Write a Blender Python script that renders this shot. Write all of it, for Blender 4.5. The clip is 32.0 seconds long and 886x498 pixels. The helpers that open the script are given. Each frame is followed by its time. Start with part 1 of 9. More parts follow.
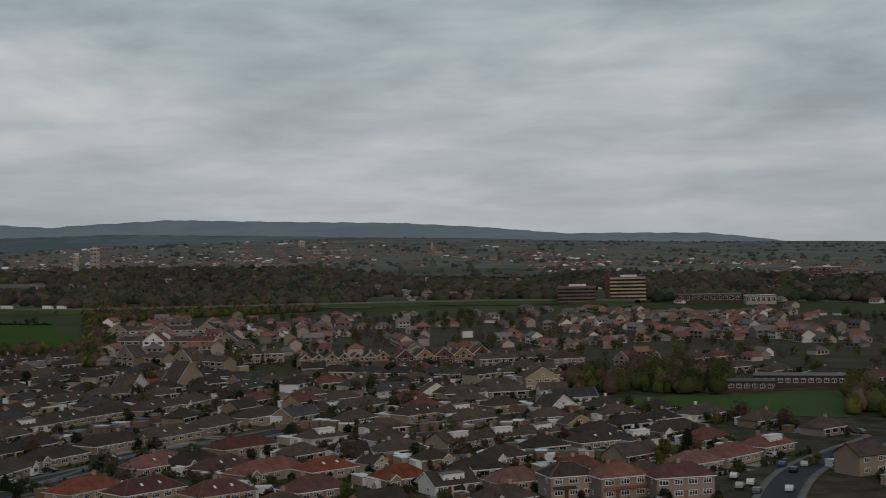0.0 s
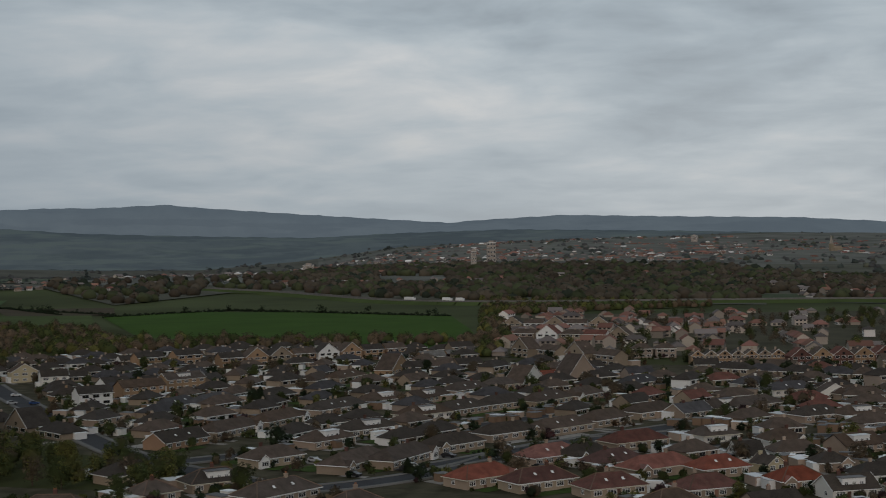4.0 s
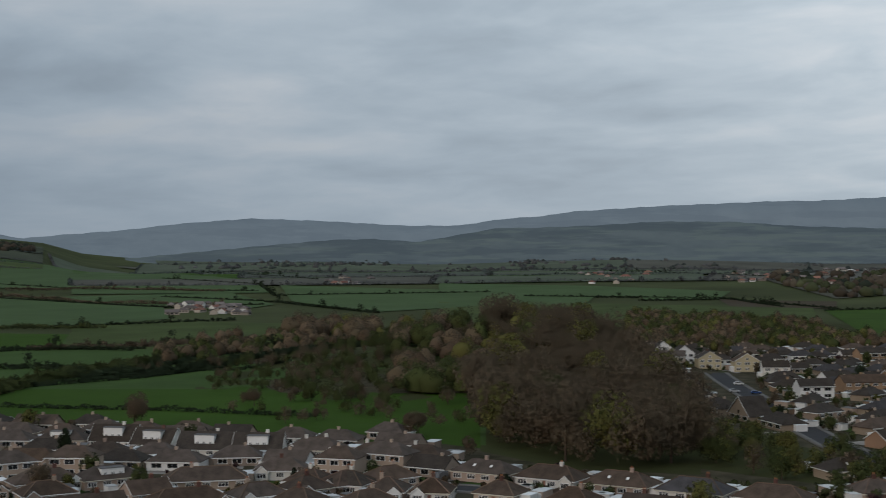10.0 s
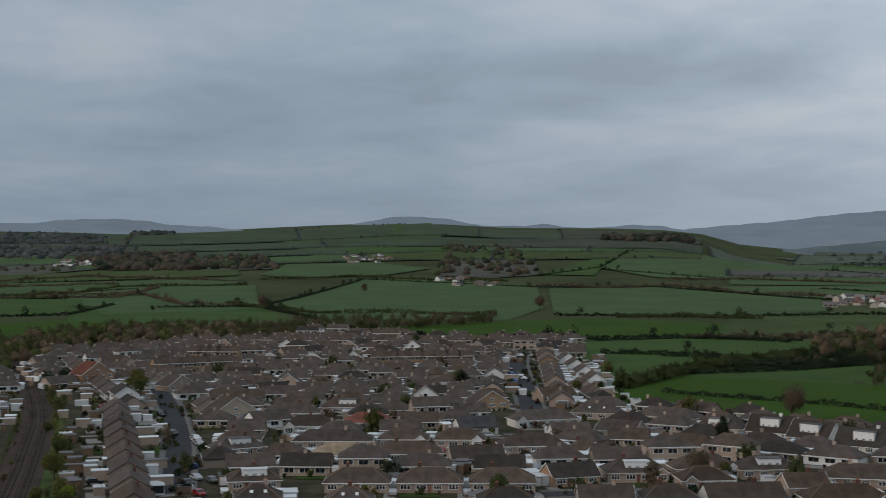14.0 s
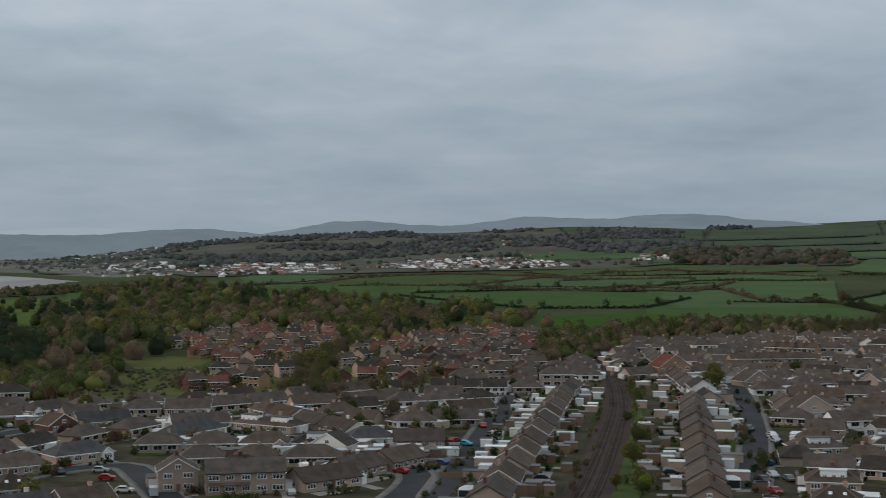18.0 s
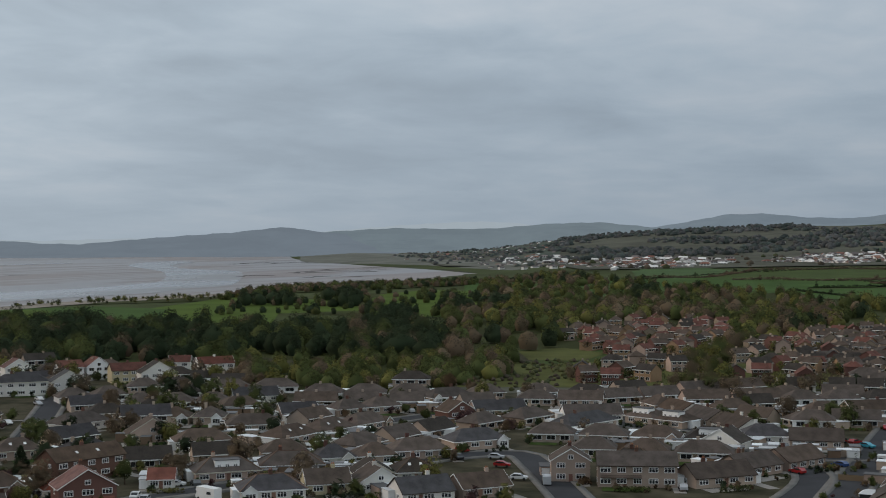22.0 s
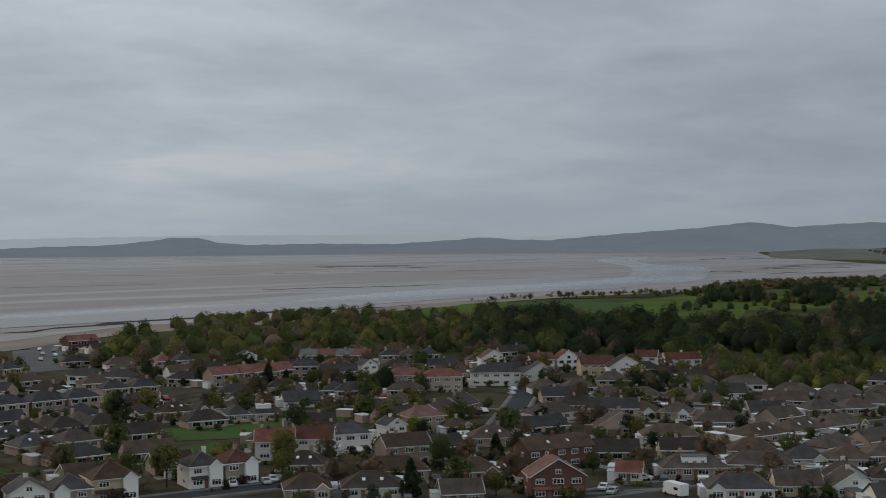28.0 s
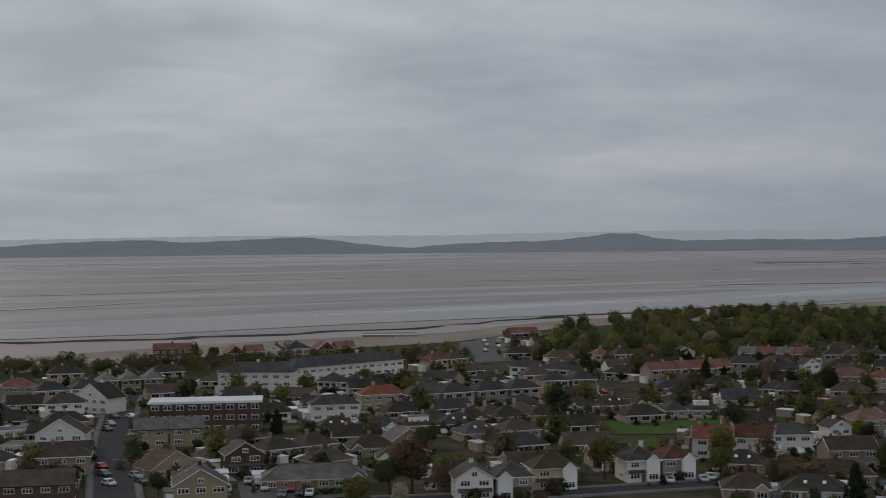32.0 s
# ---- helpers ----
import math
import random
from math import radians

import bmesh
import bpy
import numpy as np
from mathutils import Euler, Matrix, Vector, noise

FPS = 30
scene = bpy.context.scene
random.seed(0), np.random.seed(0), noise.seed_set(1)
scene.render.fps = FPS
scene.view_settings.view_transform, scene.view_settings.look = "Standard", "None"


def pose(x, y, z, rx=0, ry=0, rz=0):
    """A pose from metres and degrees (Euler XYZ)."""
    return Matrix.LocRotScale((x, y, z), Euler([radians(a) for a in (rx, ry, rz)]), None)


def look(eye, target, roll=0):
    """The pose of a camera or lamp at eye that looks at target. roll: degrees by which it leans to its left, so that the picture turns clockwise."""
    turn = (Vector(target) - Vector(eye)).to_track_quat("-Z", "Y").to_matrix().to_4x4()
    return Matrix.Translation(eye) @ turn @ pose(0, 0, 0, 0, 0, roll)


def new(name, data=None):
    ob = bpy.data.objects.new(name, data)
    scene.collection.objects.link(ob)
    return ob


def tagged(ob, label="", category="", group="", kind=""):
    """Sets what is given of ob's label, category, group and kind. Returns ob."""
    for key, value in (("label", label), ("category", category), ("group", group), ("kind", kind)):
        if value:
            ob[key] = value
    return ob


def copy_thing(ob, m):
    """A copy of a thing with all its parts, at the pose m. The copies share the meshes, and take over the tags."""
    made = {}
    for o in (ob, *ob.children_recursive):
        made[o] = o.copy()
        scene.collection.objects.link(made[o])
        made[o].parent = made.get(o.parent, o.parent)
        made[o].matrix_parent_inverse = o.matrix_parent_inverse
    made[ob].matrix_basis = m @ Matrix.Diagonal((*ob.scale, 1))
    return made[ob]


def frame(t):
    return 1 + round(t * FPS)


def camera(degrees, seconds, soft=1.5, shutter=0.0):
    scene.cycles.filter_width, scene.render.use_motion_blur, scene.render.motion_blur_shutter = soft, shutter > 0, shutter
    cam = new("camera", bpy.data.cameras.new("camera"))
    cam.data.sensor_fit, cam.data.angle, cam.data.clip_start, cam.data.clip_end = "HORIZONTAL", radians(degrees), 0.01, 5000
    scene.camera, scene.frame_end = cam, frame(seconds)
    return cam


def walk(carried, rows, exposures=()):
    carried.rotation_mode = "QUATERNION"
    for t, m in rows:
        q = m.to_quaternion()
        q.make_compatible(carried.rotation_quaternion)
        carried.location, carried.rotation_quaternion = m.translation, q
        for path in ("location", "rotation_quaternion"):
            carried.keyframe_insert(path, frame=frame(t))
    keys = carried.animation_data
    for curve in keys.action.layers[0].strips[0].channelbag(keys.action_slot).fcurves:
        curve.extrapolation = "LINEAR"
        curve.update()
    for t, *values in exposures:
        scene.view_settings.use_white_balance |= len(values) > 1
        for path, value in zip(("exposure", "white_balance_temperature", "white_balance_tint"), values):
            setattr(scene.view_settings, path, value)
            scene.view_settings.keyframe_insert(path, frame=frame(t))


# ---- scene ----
cam = camera(35.50, 32.0, 0.95, 0.3)
# seconds, heading, tilt, roll of a drone hovering 57 m over the ground and turning
ROWS = [
    (0.0, 0.00, 0.11, 1.20),
    (0.5, 2.04, 0.13, 1.17),
    (1.0, 4.05, 0.14, 1.14),
    (1.5, 6.04, 0.15, 1.11),
    (2.0, 8.06, 0.16, 1.08),
    (2.5, 10.08, 0.16, 1.05),
    (3.0, 12.09, 0.16, 1.02),
    (3.5, 14.10, 0.17, 1.00),
    (5.5, 22.24, 0.22, 0.74),
    (6.0, 24.27, 0.23, 0.70),
    (6.5, 26.31, 0.23, 0.67),
    (7.0, 28.62, 0.23, 0.63),
    (7.5, 31.22, 0.24, 0.58),
    (8.0, 33.83, 0.23, 0.54),
    (8.5, 36.45, 0.24, 0.49),
    (9.0, 39.12, 0.23, 0.42),
    (9.5, 42.16, 0.22, 0.37),
    (10.0, 45.38, 0.20, 0.31),
    (10.5, 48.64, 0.17, 0.26),
    (11.0, 51.93, 0.14, 0.22),
    (11.5, 55.27, 0.10, 0.19),
    (12.0, 58.79, 0.06, 0.16),
    (12.5, 62.58, 0.02, 0.15),
    (13.0, 65.99, -0.01, 0.14),
    (13.5, 69.14, -0.04, 0.12),
    (14.0, 72.10, -0.07, 0.11),
    (14.5, 74.91, -0.09, 0.08),
    (16.5, 86.58, -0.17, 0.10),
    (17.0, 89.57, -0.19, 0.10),
    (17.5, 92.55, -0.22, 0.10),
    (18.0, 95.63, -0.25, 0.09),
    (18.5, 98.72, -0.28, 0.08),
    (19.0, 101.78, -0.31, 0.06),
    (19.5, 104.86, -0.34, 0.06),
    (20.0, 107.25, -0.38, 0.07),
    (20.5, 108.16, -0.41, 0.09),
    (21.0, 109.03, -0.44, 0.11),
    (21.5, 110.35, -0.46, 0.13),
    (22.0, 111.74, -0.49, 0.15),
    (22.5, 113.13, -0.51, 0.16),
    (23.0, 114.54, -0.53, 0.16),
    (23.5, 115.95, -0.54, 0.16),
    (24.0, 117.42, -0.54, 0.19),
    (24.5, 118.93, -0.54, 0.21),
    (25.0, 120.45, -0.53, 0.24),
    (25.5, 122.07, -0.54, 0.29),
    (27.5, 128.83, -0.57, 0.44),
    (28.0, 130.88, -0.58, 0.42),
    (28.5, 133.00, -0.59, 0.43),
    (29.0, 135.11, -0.60, 0.44),
    (29.5, 137.22, -0.60, 0.47),
    (30.0, 139.38, -0.61, 0.50),
    (30.5, 141.62, -0.61, 0.53),
    (31.0, 143.96, -0.61, 0.55),
    (31.5, 146.37, -0.61, 0.56),
    (32.0, 148.84, -0.62, 0.54),
]
walk(cam, [(t, pose(0, 0, 57.0, 90 + tilt, roll, heading)) for t, heading, tilt, roll in ROWS], [(0.0, -0.6, 6450, 11), (3.0, -0.55, 6400, 11), (6.0, -0.35, 6400, 11), (9.0, -0.15, 6270, 11), (13.0, 0.04, 6260, 12), (17.0, 0.27, 6460, 11), (19.0, 0.36, 6500, 12), (25.0, 0.28, 6540, 12), (28.0, 0.09, 6620, 13), (32.0, -0.14, 6700, 16)])

# ---- world and light: a grey evening overcast ----
world = bpy.data.worlds.new("overcast")
scene.world = world
world.use_nodes = True


class Nodes:
    """Short hand for a node tree."""

    def __init__(self, tree):
        self.tree = tree
        tree.nodes.clear()

    def add(self, kind, out=0, **sets):
        n = self.tree.nodes.new(kind)
        for key, value in sets.items():
            if key.startswith("i_"):
                k = key[2:]
                slot = n.inputs[int(k)] if k.isdigit() else n.inputs[k.replace("_", " ")]
                if isinstance(value, bpy.types.NodeSocket):
                    self.tree.links.new(value, slot)
                else:
                    slot.default_value = value
            elif key == "operation":
                n.operation = value
            elif key == "blend_type":
                n.blend_type = value
            elif key == "data_type":
                n.data_type = value
            elif key == "sky_type":
                n.sky_type = value
        return n

    def math(self, op, a, b=0.0):
        return self.add("ShaderNodeMath", operation=op, i_0=a, i_1=b).outputs[0]

    def mix(self, f, a, b, kind="MIX"):
        n = self.tree.nodes.new("ShaderNodeMix")
        n.data_type, n.blend_type = "RGBA", kind
        for slot, value in ((n.inputs[0], f), (n.inputs[6], a), (n.inputs[7], b)):
            if isinstance(value, bpy.types.NodeSocket):
                self.tree.links.new(value, slot)
            else:
                slot.default_value = value if isinstance(value, float) or len(value) == 4 else (*value, 1)
        return n.outputs[2]

    def ramp(self, fac, *stops):
        n = self.tree.nodes.new("ShaderNodeValToRGB")
        el = n.color_ramp.elements
        while len(el) < len(stops):
            el.new(0.5)
        for e, (p, c) in zip(el, stops):
            e.position = p
            e.color = (*c, 1) if not isinstance(c, float) else (c, c, c, 1)
        self.tree.links.new(fac, n.inputs[0])
        return n.outputs[0]

    def noise(self, vec, scale, detail=4.0, rough=0.5, warp=0.0):
        n = self.tree.nodes.new("ShaderNodeTexNoise")
        n.inputs["Scale"].default_value, n.inputs["Detail"].default_value = scale, detail
        n.inputs["Roughness"].default_value, n.inputs["Distortion"].default_value = rough, warp
        if vec:
            self.tree.links.new(vec, n.inputs["Vector"])
        return n.outputs[0]


wn = Nodes(world.node_tree)
sky = wn.add("ShaderNodeTexSky", sky_type="NISHITA")
sky.sun_disc, sky.sun_elevation, sky.sun_rotation, sky.air_density, sky.dust_density = False, radians(20), radians(170), 1.5, 3.0
gen = wn.add("ShaderNodeTexCoord").outputs["Generated"]
sep = wn.add("ShaderNodeSeparateXYZ", i_0=gen)
lift = wn.math("ADD", wn.math("MAXIMUM", sep.outputs[2], 0.0), 0.15)
sheet = wn.add("ShaderNodeCombineXYZ", i_0=wn.math("DIVIDE", sep.outputs[0], lift), i_1=wn.math("DIVIDE", sep.outputs[1], lift), i_2=0.3)
big = wn.noise(sheet.outputs[0], 0.75, 4.0, 0.5, 0.2)
small = wn.noise(sheet.outputs[0], 2.2, 5.0, 0.55, 0.3)
streak = wn.noise(wn.add("ShaderNodeMapping", i_0=sheet.outputs[0], i_2=(0, 0, radians(25)), i_3=(0.8, 1.25, 1.0)).outputs[0], 4.5, 4.0, 0.55, 0.3)
cover = wn.math("ADD", wn.math("ADD", wn.math("MULTIPLY", big, 0.6), wn.math("MULTIPLY", small, 0.34)), wn.math("MULTIPLY", streak, 0.06))
cloud = wn.ramp(cover, (0.39, (0.25, 0.292, 0.325)), (0.465, (0.33, 0.383, 0.42)), (0.53, (0.415, 0.466, 0.496)), (0.6, (0.52, 0.545, 0.555)), (0.66, (0.64, 0.638, 0.62)))
# the cloud is thinner to the east and over the bay than to the north
north, south = wn.math("MAXIMUM", sep.outputs[1], 0.0), wn.math("MINIMUM", sep.outputs[1], 0.0)
span = wn.math("ADD", wn.math("MULTIPLY", north, north), wn.math("MULTIPLY", wn.math("MULTIPLY", south, south), 0.3))
side = wn.math("SUBTRACT", span, wn.math("MULTIPLY", sep.outputs[0], sep.outputs[0]))
glow = wn.mix(wn.math("ADD", wn.math("MULTIPLY", side, 0.5), 0.5), (0.735, 0.79, 0.85), (1.64, 1.62, 1.59))
cloud = wn.mix(wn.ramp(wn.math("ADD", wn.math("MULTIPLY", side, 0.5), 0.5), (0.1, 0.42), (0.6, 0.3), (0.95, 0.0)), cloud, (0.372, 0.424, 0.46))
low = wn.ramp(sep.outputs[2], (0.0, 0.92), (0.05, 0.97), (0.14, 1.0), (0.5, 1.0))
veil = wn.ramp(sep.outputs[2], (0.0, 0.75), (0.05, 0.45), (0.17, 0.0))
air = wn.ramp(wn.math("ADD", wn.math("MULTIPLY", side, 0.5), 0.5), (0.5, (0.272, 0.315, 0.348)), (0.85, (0.295, 0.335, 0.36)), (0.96, (0.38, 0.41, 0.425)), (1.0, (0.41, 0.435, 0.445)))
cloud = wn.mix(veil, wn.mix(1.0, cloud, low, "MULTIPLY"), air)
cloud = wn.mix(1.0, cloud, glow, "MULTIPLY")
thin = wn.ramp(cover, (0.62, 0.0), (0.8, 0.25))
back_sky = wn.add("ShaderNodeBackground", i_0=sky.outputs[0], i_1=0.07)
back_cloud = wn.add("ShaderNodeBackground", i_0=cloud, i_1=1.0)
both = wn.add("ShaderNodeMixShader", i_0=thin, i_1=back_sky.outputs[0])
world.node_tree.links.new(back_cloud.outputs[0], both.inputs[1])
world.node_tree.links.new(back_sky.outputs[0], both.inputs[2])
out = wn.add("ShaderNodeOutputWorld", i_0=both.outputs[0])

sun = new("sun", bpy.data.lights.new("sun", "SUN"))
sun.data.energy, sun.data.angle, sun.data.color = 0.95, radians(35), (1.0, 0.81, 0.65)
sun.matrix_world = look((52, -294, 100), (0, 0, 0))
scene.view_settings.exposure = 0.0


# ---- materials ----
MATS = {}


def mat(name, base, rough=0.85, vary=0.25, grain=1.5, spots=0.06, each=0.0, stain=None, metal=0.0, bump=0.2, islands=False, stretch=(1, 1, 1), spec=0.03, thin=0.0, gaps=0.0):
    """A weathered surface: base colour, coarse patches and fine grain, a share of change from piece to piece."""
    if name in MATS:
        return MATS[name]
    m = bpy.data.materials.new(name)
    m.use_nodes = True
    n = Nodes(m.node_tree)
    tc = n.add("ShaderNodeTexCoord")
    vec = n.add("ShaderNodeMapping", i_0=tc.outputs["Object"], i_3=stretch).outputs[0]
    coarse, fine = n.noise(vec, spots, 3.0, 0.55), n.noise(vec, grain, 4.0, 0.65)
    dark, pale = [c * (1 - vary) for c in base], [min(1, c * (1 + vary)) for c in base]
    col = n.mix(n.ramp(coarse, (0.3, 0.0), (0.7, 1.0)), dark, pale)
    col = n.mix(n.math("MULTIPLY", fine, 0.45), col, stain or [c * 0.55 for c in base])
    if each:
        rnd = n.add("ShaderNodeNewGeometry").outputs["Random Per Island"] if islands else n.add("ShaderNodeObjectInfo").outputs["Random"]
        v = n.math("ADD", n.math("MULTIPLY", rnd, 2 * each), 1 - each)
        hsv = n.add("ShaderNodeHueSaturation", i_Color=col, i_Value=v)
        n.tree.links.new(n.math("ADD", n.math("MULTIPLY", n.math("FRACT", n.math("MULTIPLY", rnd, 7.3)), 0.02), 0.49), hsv.inputs["Hue"])
        col = hsv.outputs[0]
    bs = n.add("ShaderNodeBsdfPrincipled", i_Base_Color=col, i_Roughness=rough, i_Metallic=metal)
    bs.inputs["Specular IOR Level"].default_value = spec
    if bump:
        b = n.add("ShaderNodeBump", i_Height=fine, i_Strength=bump, i_Distance=0.05)
        n.tree.links.new(b.outputs[0], bs.inputs["Normal"])
    if thin:
        back = n.add("ShaderNodeBsdfTranslucent", i_0=col)
        both = n.add("ShaderNodeMixShader", i_0=thin, i_1=bs.outputs[0])
        n.tree.links.new(back.outputs[0], both.inputs[2])
        if gaps:
            # light between the twigs of a tuft
            both = n.add("ShaderNodeMixShader", i_0=gaps, i_1=both.outputs[0])
            n.tree.links.new(n.add("ShaderNodeBsdfTransparent").outputs[0], both.inputs[2])
        n.add("ShaderNodeOutputMaterial", i_0=both.outputs[0])
    else:
        n.add("ShaderNodeOutputMaterial", i_0=bs.outputs[0])
    MATS[name] = m
    return m


def tiles(name, base, moss=(0.10, 0.085, 0.055), each=0.2):
    """Roof tiles: courses across the slope, weather streaks and moss."""
    m = bpy.data.materials.new(name)
    m.use_nodes = True
    n = Nodes(m.node_tree)
    tc = n.add("ShaderNodeTexCoord")
    pos = n.add("ShaderNodeSeparateXYZ", i_0=tc.outputs["Object"])
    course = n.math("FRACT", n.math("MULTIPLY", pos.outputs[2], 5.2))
    patch, fine = n.noise(tc.outputs["Object"], 0.35, 4.0, 0.6), n.noise(tc.outputs["Object"], 3.5, 3.0, 0.7)
    col = n.mix(n.ramp(patch, (0.35, 0.0), (0.65, 1.0)), [c * 0.66 for c in base], [c * 1.26 for c in base])
    col = n.mix(n.ramp(fine, (0.4, 0.0), (0.75, 0.6)), col, moss)
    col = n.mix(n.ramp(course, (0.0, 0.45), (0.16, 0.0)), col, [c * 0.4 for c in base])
    rnd = n.add("ShaderNodeObjectInfo").outputs["Random"]
    hsv = n.add("ShaderNodeHueSaturation", i_Color=col, i_Value=n.math("ADD", n.math("MULTIPLY", rnd, 2 * each), 1 - each))
    sat = n.math("ADD", n.math("MULTIPLY", n.math("FRACT", n.math("MULTIPLY", rnd, 5.7)), 0.5), 0.7)
    n.tree.links.new(sat, hsv.inputs["Saturation"])
    bs = n.add("ShaderNodeBsdfPrincipled", i_Base_Color=hsv.outputs[0], i_Roughness=0.78)
    bs.inputs["Specular IOR Level"].default_value = 0.08
    b = n.add("ShaderNodeBump", i_Height=course, i_Strength=0.5, i_Distance=0.04)
    n.tree.links.new(b.outputs[0], bs.inputs["Normal"])
    n.add("ShaderNodeOutputMaterial", i_0=bs.outputs[0])
    MATS[name] = m
    return m


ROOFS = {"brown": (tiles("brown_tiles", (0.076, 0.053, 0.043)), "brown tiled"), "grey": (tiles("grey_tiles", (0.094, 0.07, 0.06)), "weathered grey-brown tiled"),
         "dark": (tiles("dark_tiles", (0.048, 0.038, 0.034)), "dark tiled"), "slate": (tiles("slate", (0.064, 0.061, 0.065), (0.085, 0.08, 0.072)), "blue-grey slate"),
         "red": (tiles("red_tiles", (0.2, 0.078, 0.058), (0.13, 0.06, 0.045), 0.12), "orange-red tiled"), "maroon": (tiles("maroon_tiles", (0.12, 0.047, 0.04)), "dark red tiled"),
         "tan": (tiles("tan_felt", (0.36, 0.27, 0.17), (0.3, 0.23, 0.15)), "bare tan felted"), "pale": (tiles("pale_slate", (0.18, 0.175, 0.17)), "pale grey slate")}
WALLS = {"beige": (mat("beige_dash", (0.4, 0.312, 0.252), each=0.22), "beige pebbledashed"), "white": (mat("white_render", (0.72, 0.70, 0.65), vary=0.1, each=0.1), "white rendered"),
         "brick": (mat("red_brick", (0.128, 0.07, 0.057), each=0.2, grain=4), "red-brick"), "grey": (mat("grey_dash", (0.3, 0.245, 0.205), each=0.2), "grey pebbledashed"),
         "cream": (mat("cream_render", (0.52, 0.45, 0.3), vary=0.12), "cream-yellow rendered"), "stone": (mat("buff_stone", (0.29, 0.24, 0.17), each=0.12, grain=3), "buff stone"),
         # dash is a darker copy of the beige, with shade put into its colour
         "dash": (mat("dimmed_dash", (0.34, 0.27, 0.205), each=0.2), "shade-dimmed beige pebbledashed"), "tan": (mat("tan_brick", (0.36, 0.24, 0.15), each=0.15, grain=4), "tan brick")}
WHITE = mat("white_plastic", (0.84, 0.84, 0.82), 0.4, 0.06, each=0.08, bump=0.0, spec=0.5)
DARK_TRIM = mat("dark_trim", (0.06, 0.045, 0.035), 0.6, 0.1, bump=0.0)
CREAM = mat("cream_paint", (0.62, 0.58, 0.48), 0.5, 0.1, bump=0.0)
GLASS = mat("window_glass", (0.025, 0.028, 0.032), 0.08, 0.2, bump=0.0, each=0.4, spec=0.6)
PALE_ROOF = mat("pale_roof_sheet", (0.66, 0.68, 0.69), 0.5, 0.12, each=0.35, islands=True, bump=0.0)
FELT = mat("grey_felt", (0.16, 0.16, 0.162), 0.8, 0.2, each=0.25)
BRICK = WALLS["brick"][0]
DARK_BRICK = mat("dark_brown_brick", (0.10, 0.066, 0.052), grain=4)
POT = mat("terracotta", (0.35, 0.15, 0.08), each=0.2)
DOOR = mat("door_paint", (0.22, 0.12, 0.09), 0.5, 0.1, each=0.6)
WOODEN = mat("fence_wood", (0.17, 0.12, 0.08), each=0.25, grain=5)
ASPHALT = mat("asphalt", (0.06, 0.061, 0.065), 0.85, 0.18, grain=2, spots=0.08)
PAVING = mat("paving", (0.17, 0.165, 0.155), 0.85, 0.2, grain=2, spots=0.2)
SOLAR = mat("solar_glass", (0.02, 0.045, 0.11), 0.12, 0.1, bump=0.0, spec=0.6)
BARK = mat("bark", (0.075, 0.055, 0.042), 0.9, grain=3)
LEAVES, HEARTS = {}, {}
# far_ tints are greyed and blued: distance haze painted into the leaf colour
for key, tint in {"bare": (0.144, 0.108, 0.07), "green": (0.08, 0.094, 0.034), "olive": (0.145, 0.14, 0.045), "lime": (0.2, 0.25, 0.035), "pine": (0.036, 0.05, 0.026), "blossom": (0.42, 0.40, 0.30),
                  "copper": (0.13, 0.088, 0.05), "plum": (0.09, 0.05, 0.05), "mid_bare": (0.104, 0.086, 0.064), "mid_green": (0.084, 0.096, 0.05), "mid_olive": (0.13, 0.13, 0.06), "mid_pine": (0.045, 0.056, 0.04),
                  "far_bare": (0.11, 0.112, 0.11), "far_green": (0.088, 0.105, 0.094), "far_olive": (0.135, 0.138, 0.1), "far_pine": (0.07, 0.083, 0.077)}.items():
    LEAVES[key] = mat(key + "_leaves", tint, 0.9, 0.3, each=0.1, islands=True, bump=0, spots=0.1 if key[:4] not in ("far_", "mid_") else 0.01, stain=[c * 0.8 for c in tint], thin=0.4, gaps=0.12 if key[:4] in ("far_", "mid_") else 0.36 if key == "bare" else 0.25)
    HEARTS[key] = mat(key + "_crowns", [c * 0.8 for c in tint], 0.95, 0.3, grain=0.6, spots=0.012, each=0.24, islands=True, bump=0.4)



# ---- lie of the land: polar round the viewpoint, bearing in degrees anticlockwise from +y ----
RISE = [(-180, 0.0), (-60, 0.4), (-22, 0.45), (-12, 0.6), (0, 0.85), (15, 1.0), (50, 1.0), (72, 0.9), (90, 0.5), (100, 0.3), (112, 0.1), (120, 0.0), (180, 0.0)]
PROFILE = [(0, 0), (950, 0), (1250, 1), (1500, 4), (1800, 11), (2500, 33), (3200, 60), (3800, 88), (4300, 104), (5000, 112)]
# how far the land beyond two kilometres sinks below or rises over that slope
CREST = [(-180, 0), (14, 0), (18, -15), (22, -58), (26, -85), (30, -85), (34, -72), (38, -62), (42, -62), (46, -68), (50, -62), (54, -65), (58, -68), (60, -50), (61.5, -15), (63, 0), (65, 10), (70, 21), (72, 35),
         (74, 43), (76, 42), (80, 36), (82.6, 34), (85, 32), (87, 42), (90.4, 54), (92, 53), (95, 47), (98.3, 52), (100, 47), (103, 42), (105, 34), (107, 22), (110, 3), (113, 0), (180, 0)]
SHORE = [(100, 6000), (107.8, 6000), (108.3, 2330), (114, 1700), (121.6, 1365), (126, 1270), (132, 1090), (137.4, 937), (143.8, 860), (148.5, 751),
         (158, 690), (166.5, 632), (180, 600), (200, 600), (230, 900), (250, 4200)]


def bearing(x, y):
    return math.degrees(math.atan2(-x, y))


def table(rows, a):
    return float(np.interp(a, [r[0] for r in rows], [r[1] for r in rows]))


def shore(az):
    return table(SHORE, az % 360)


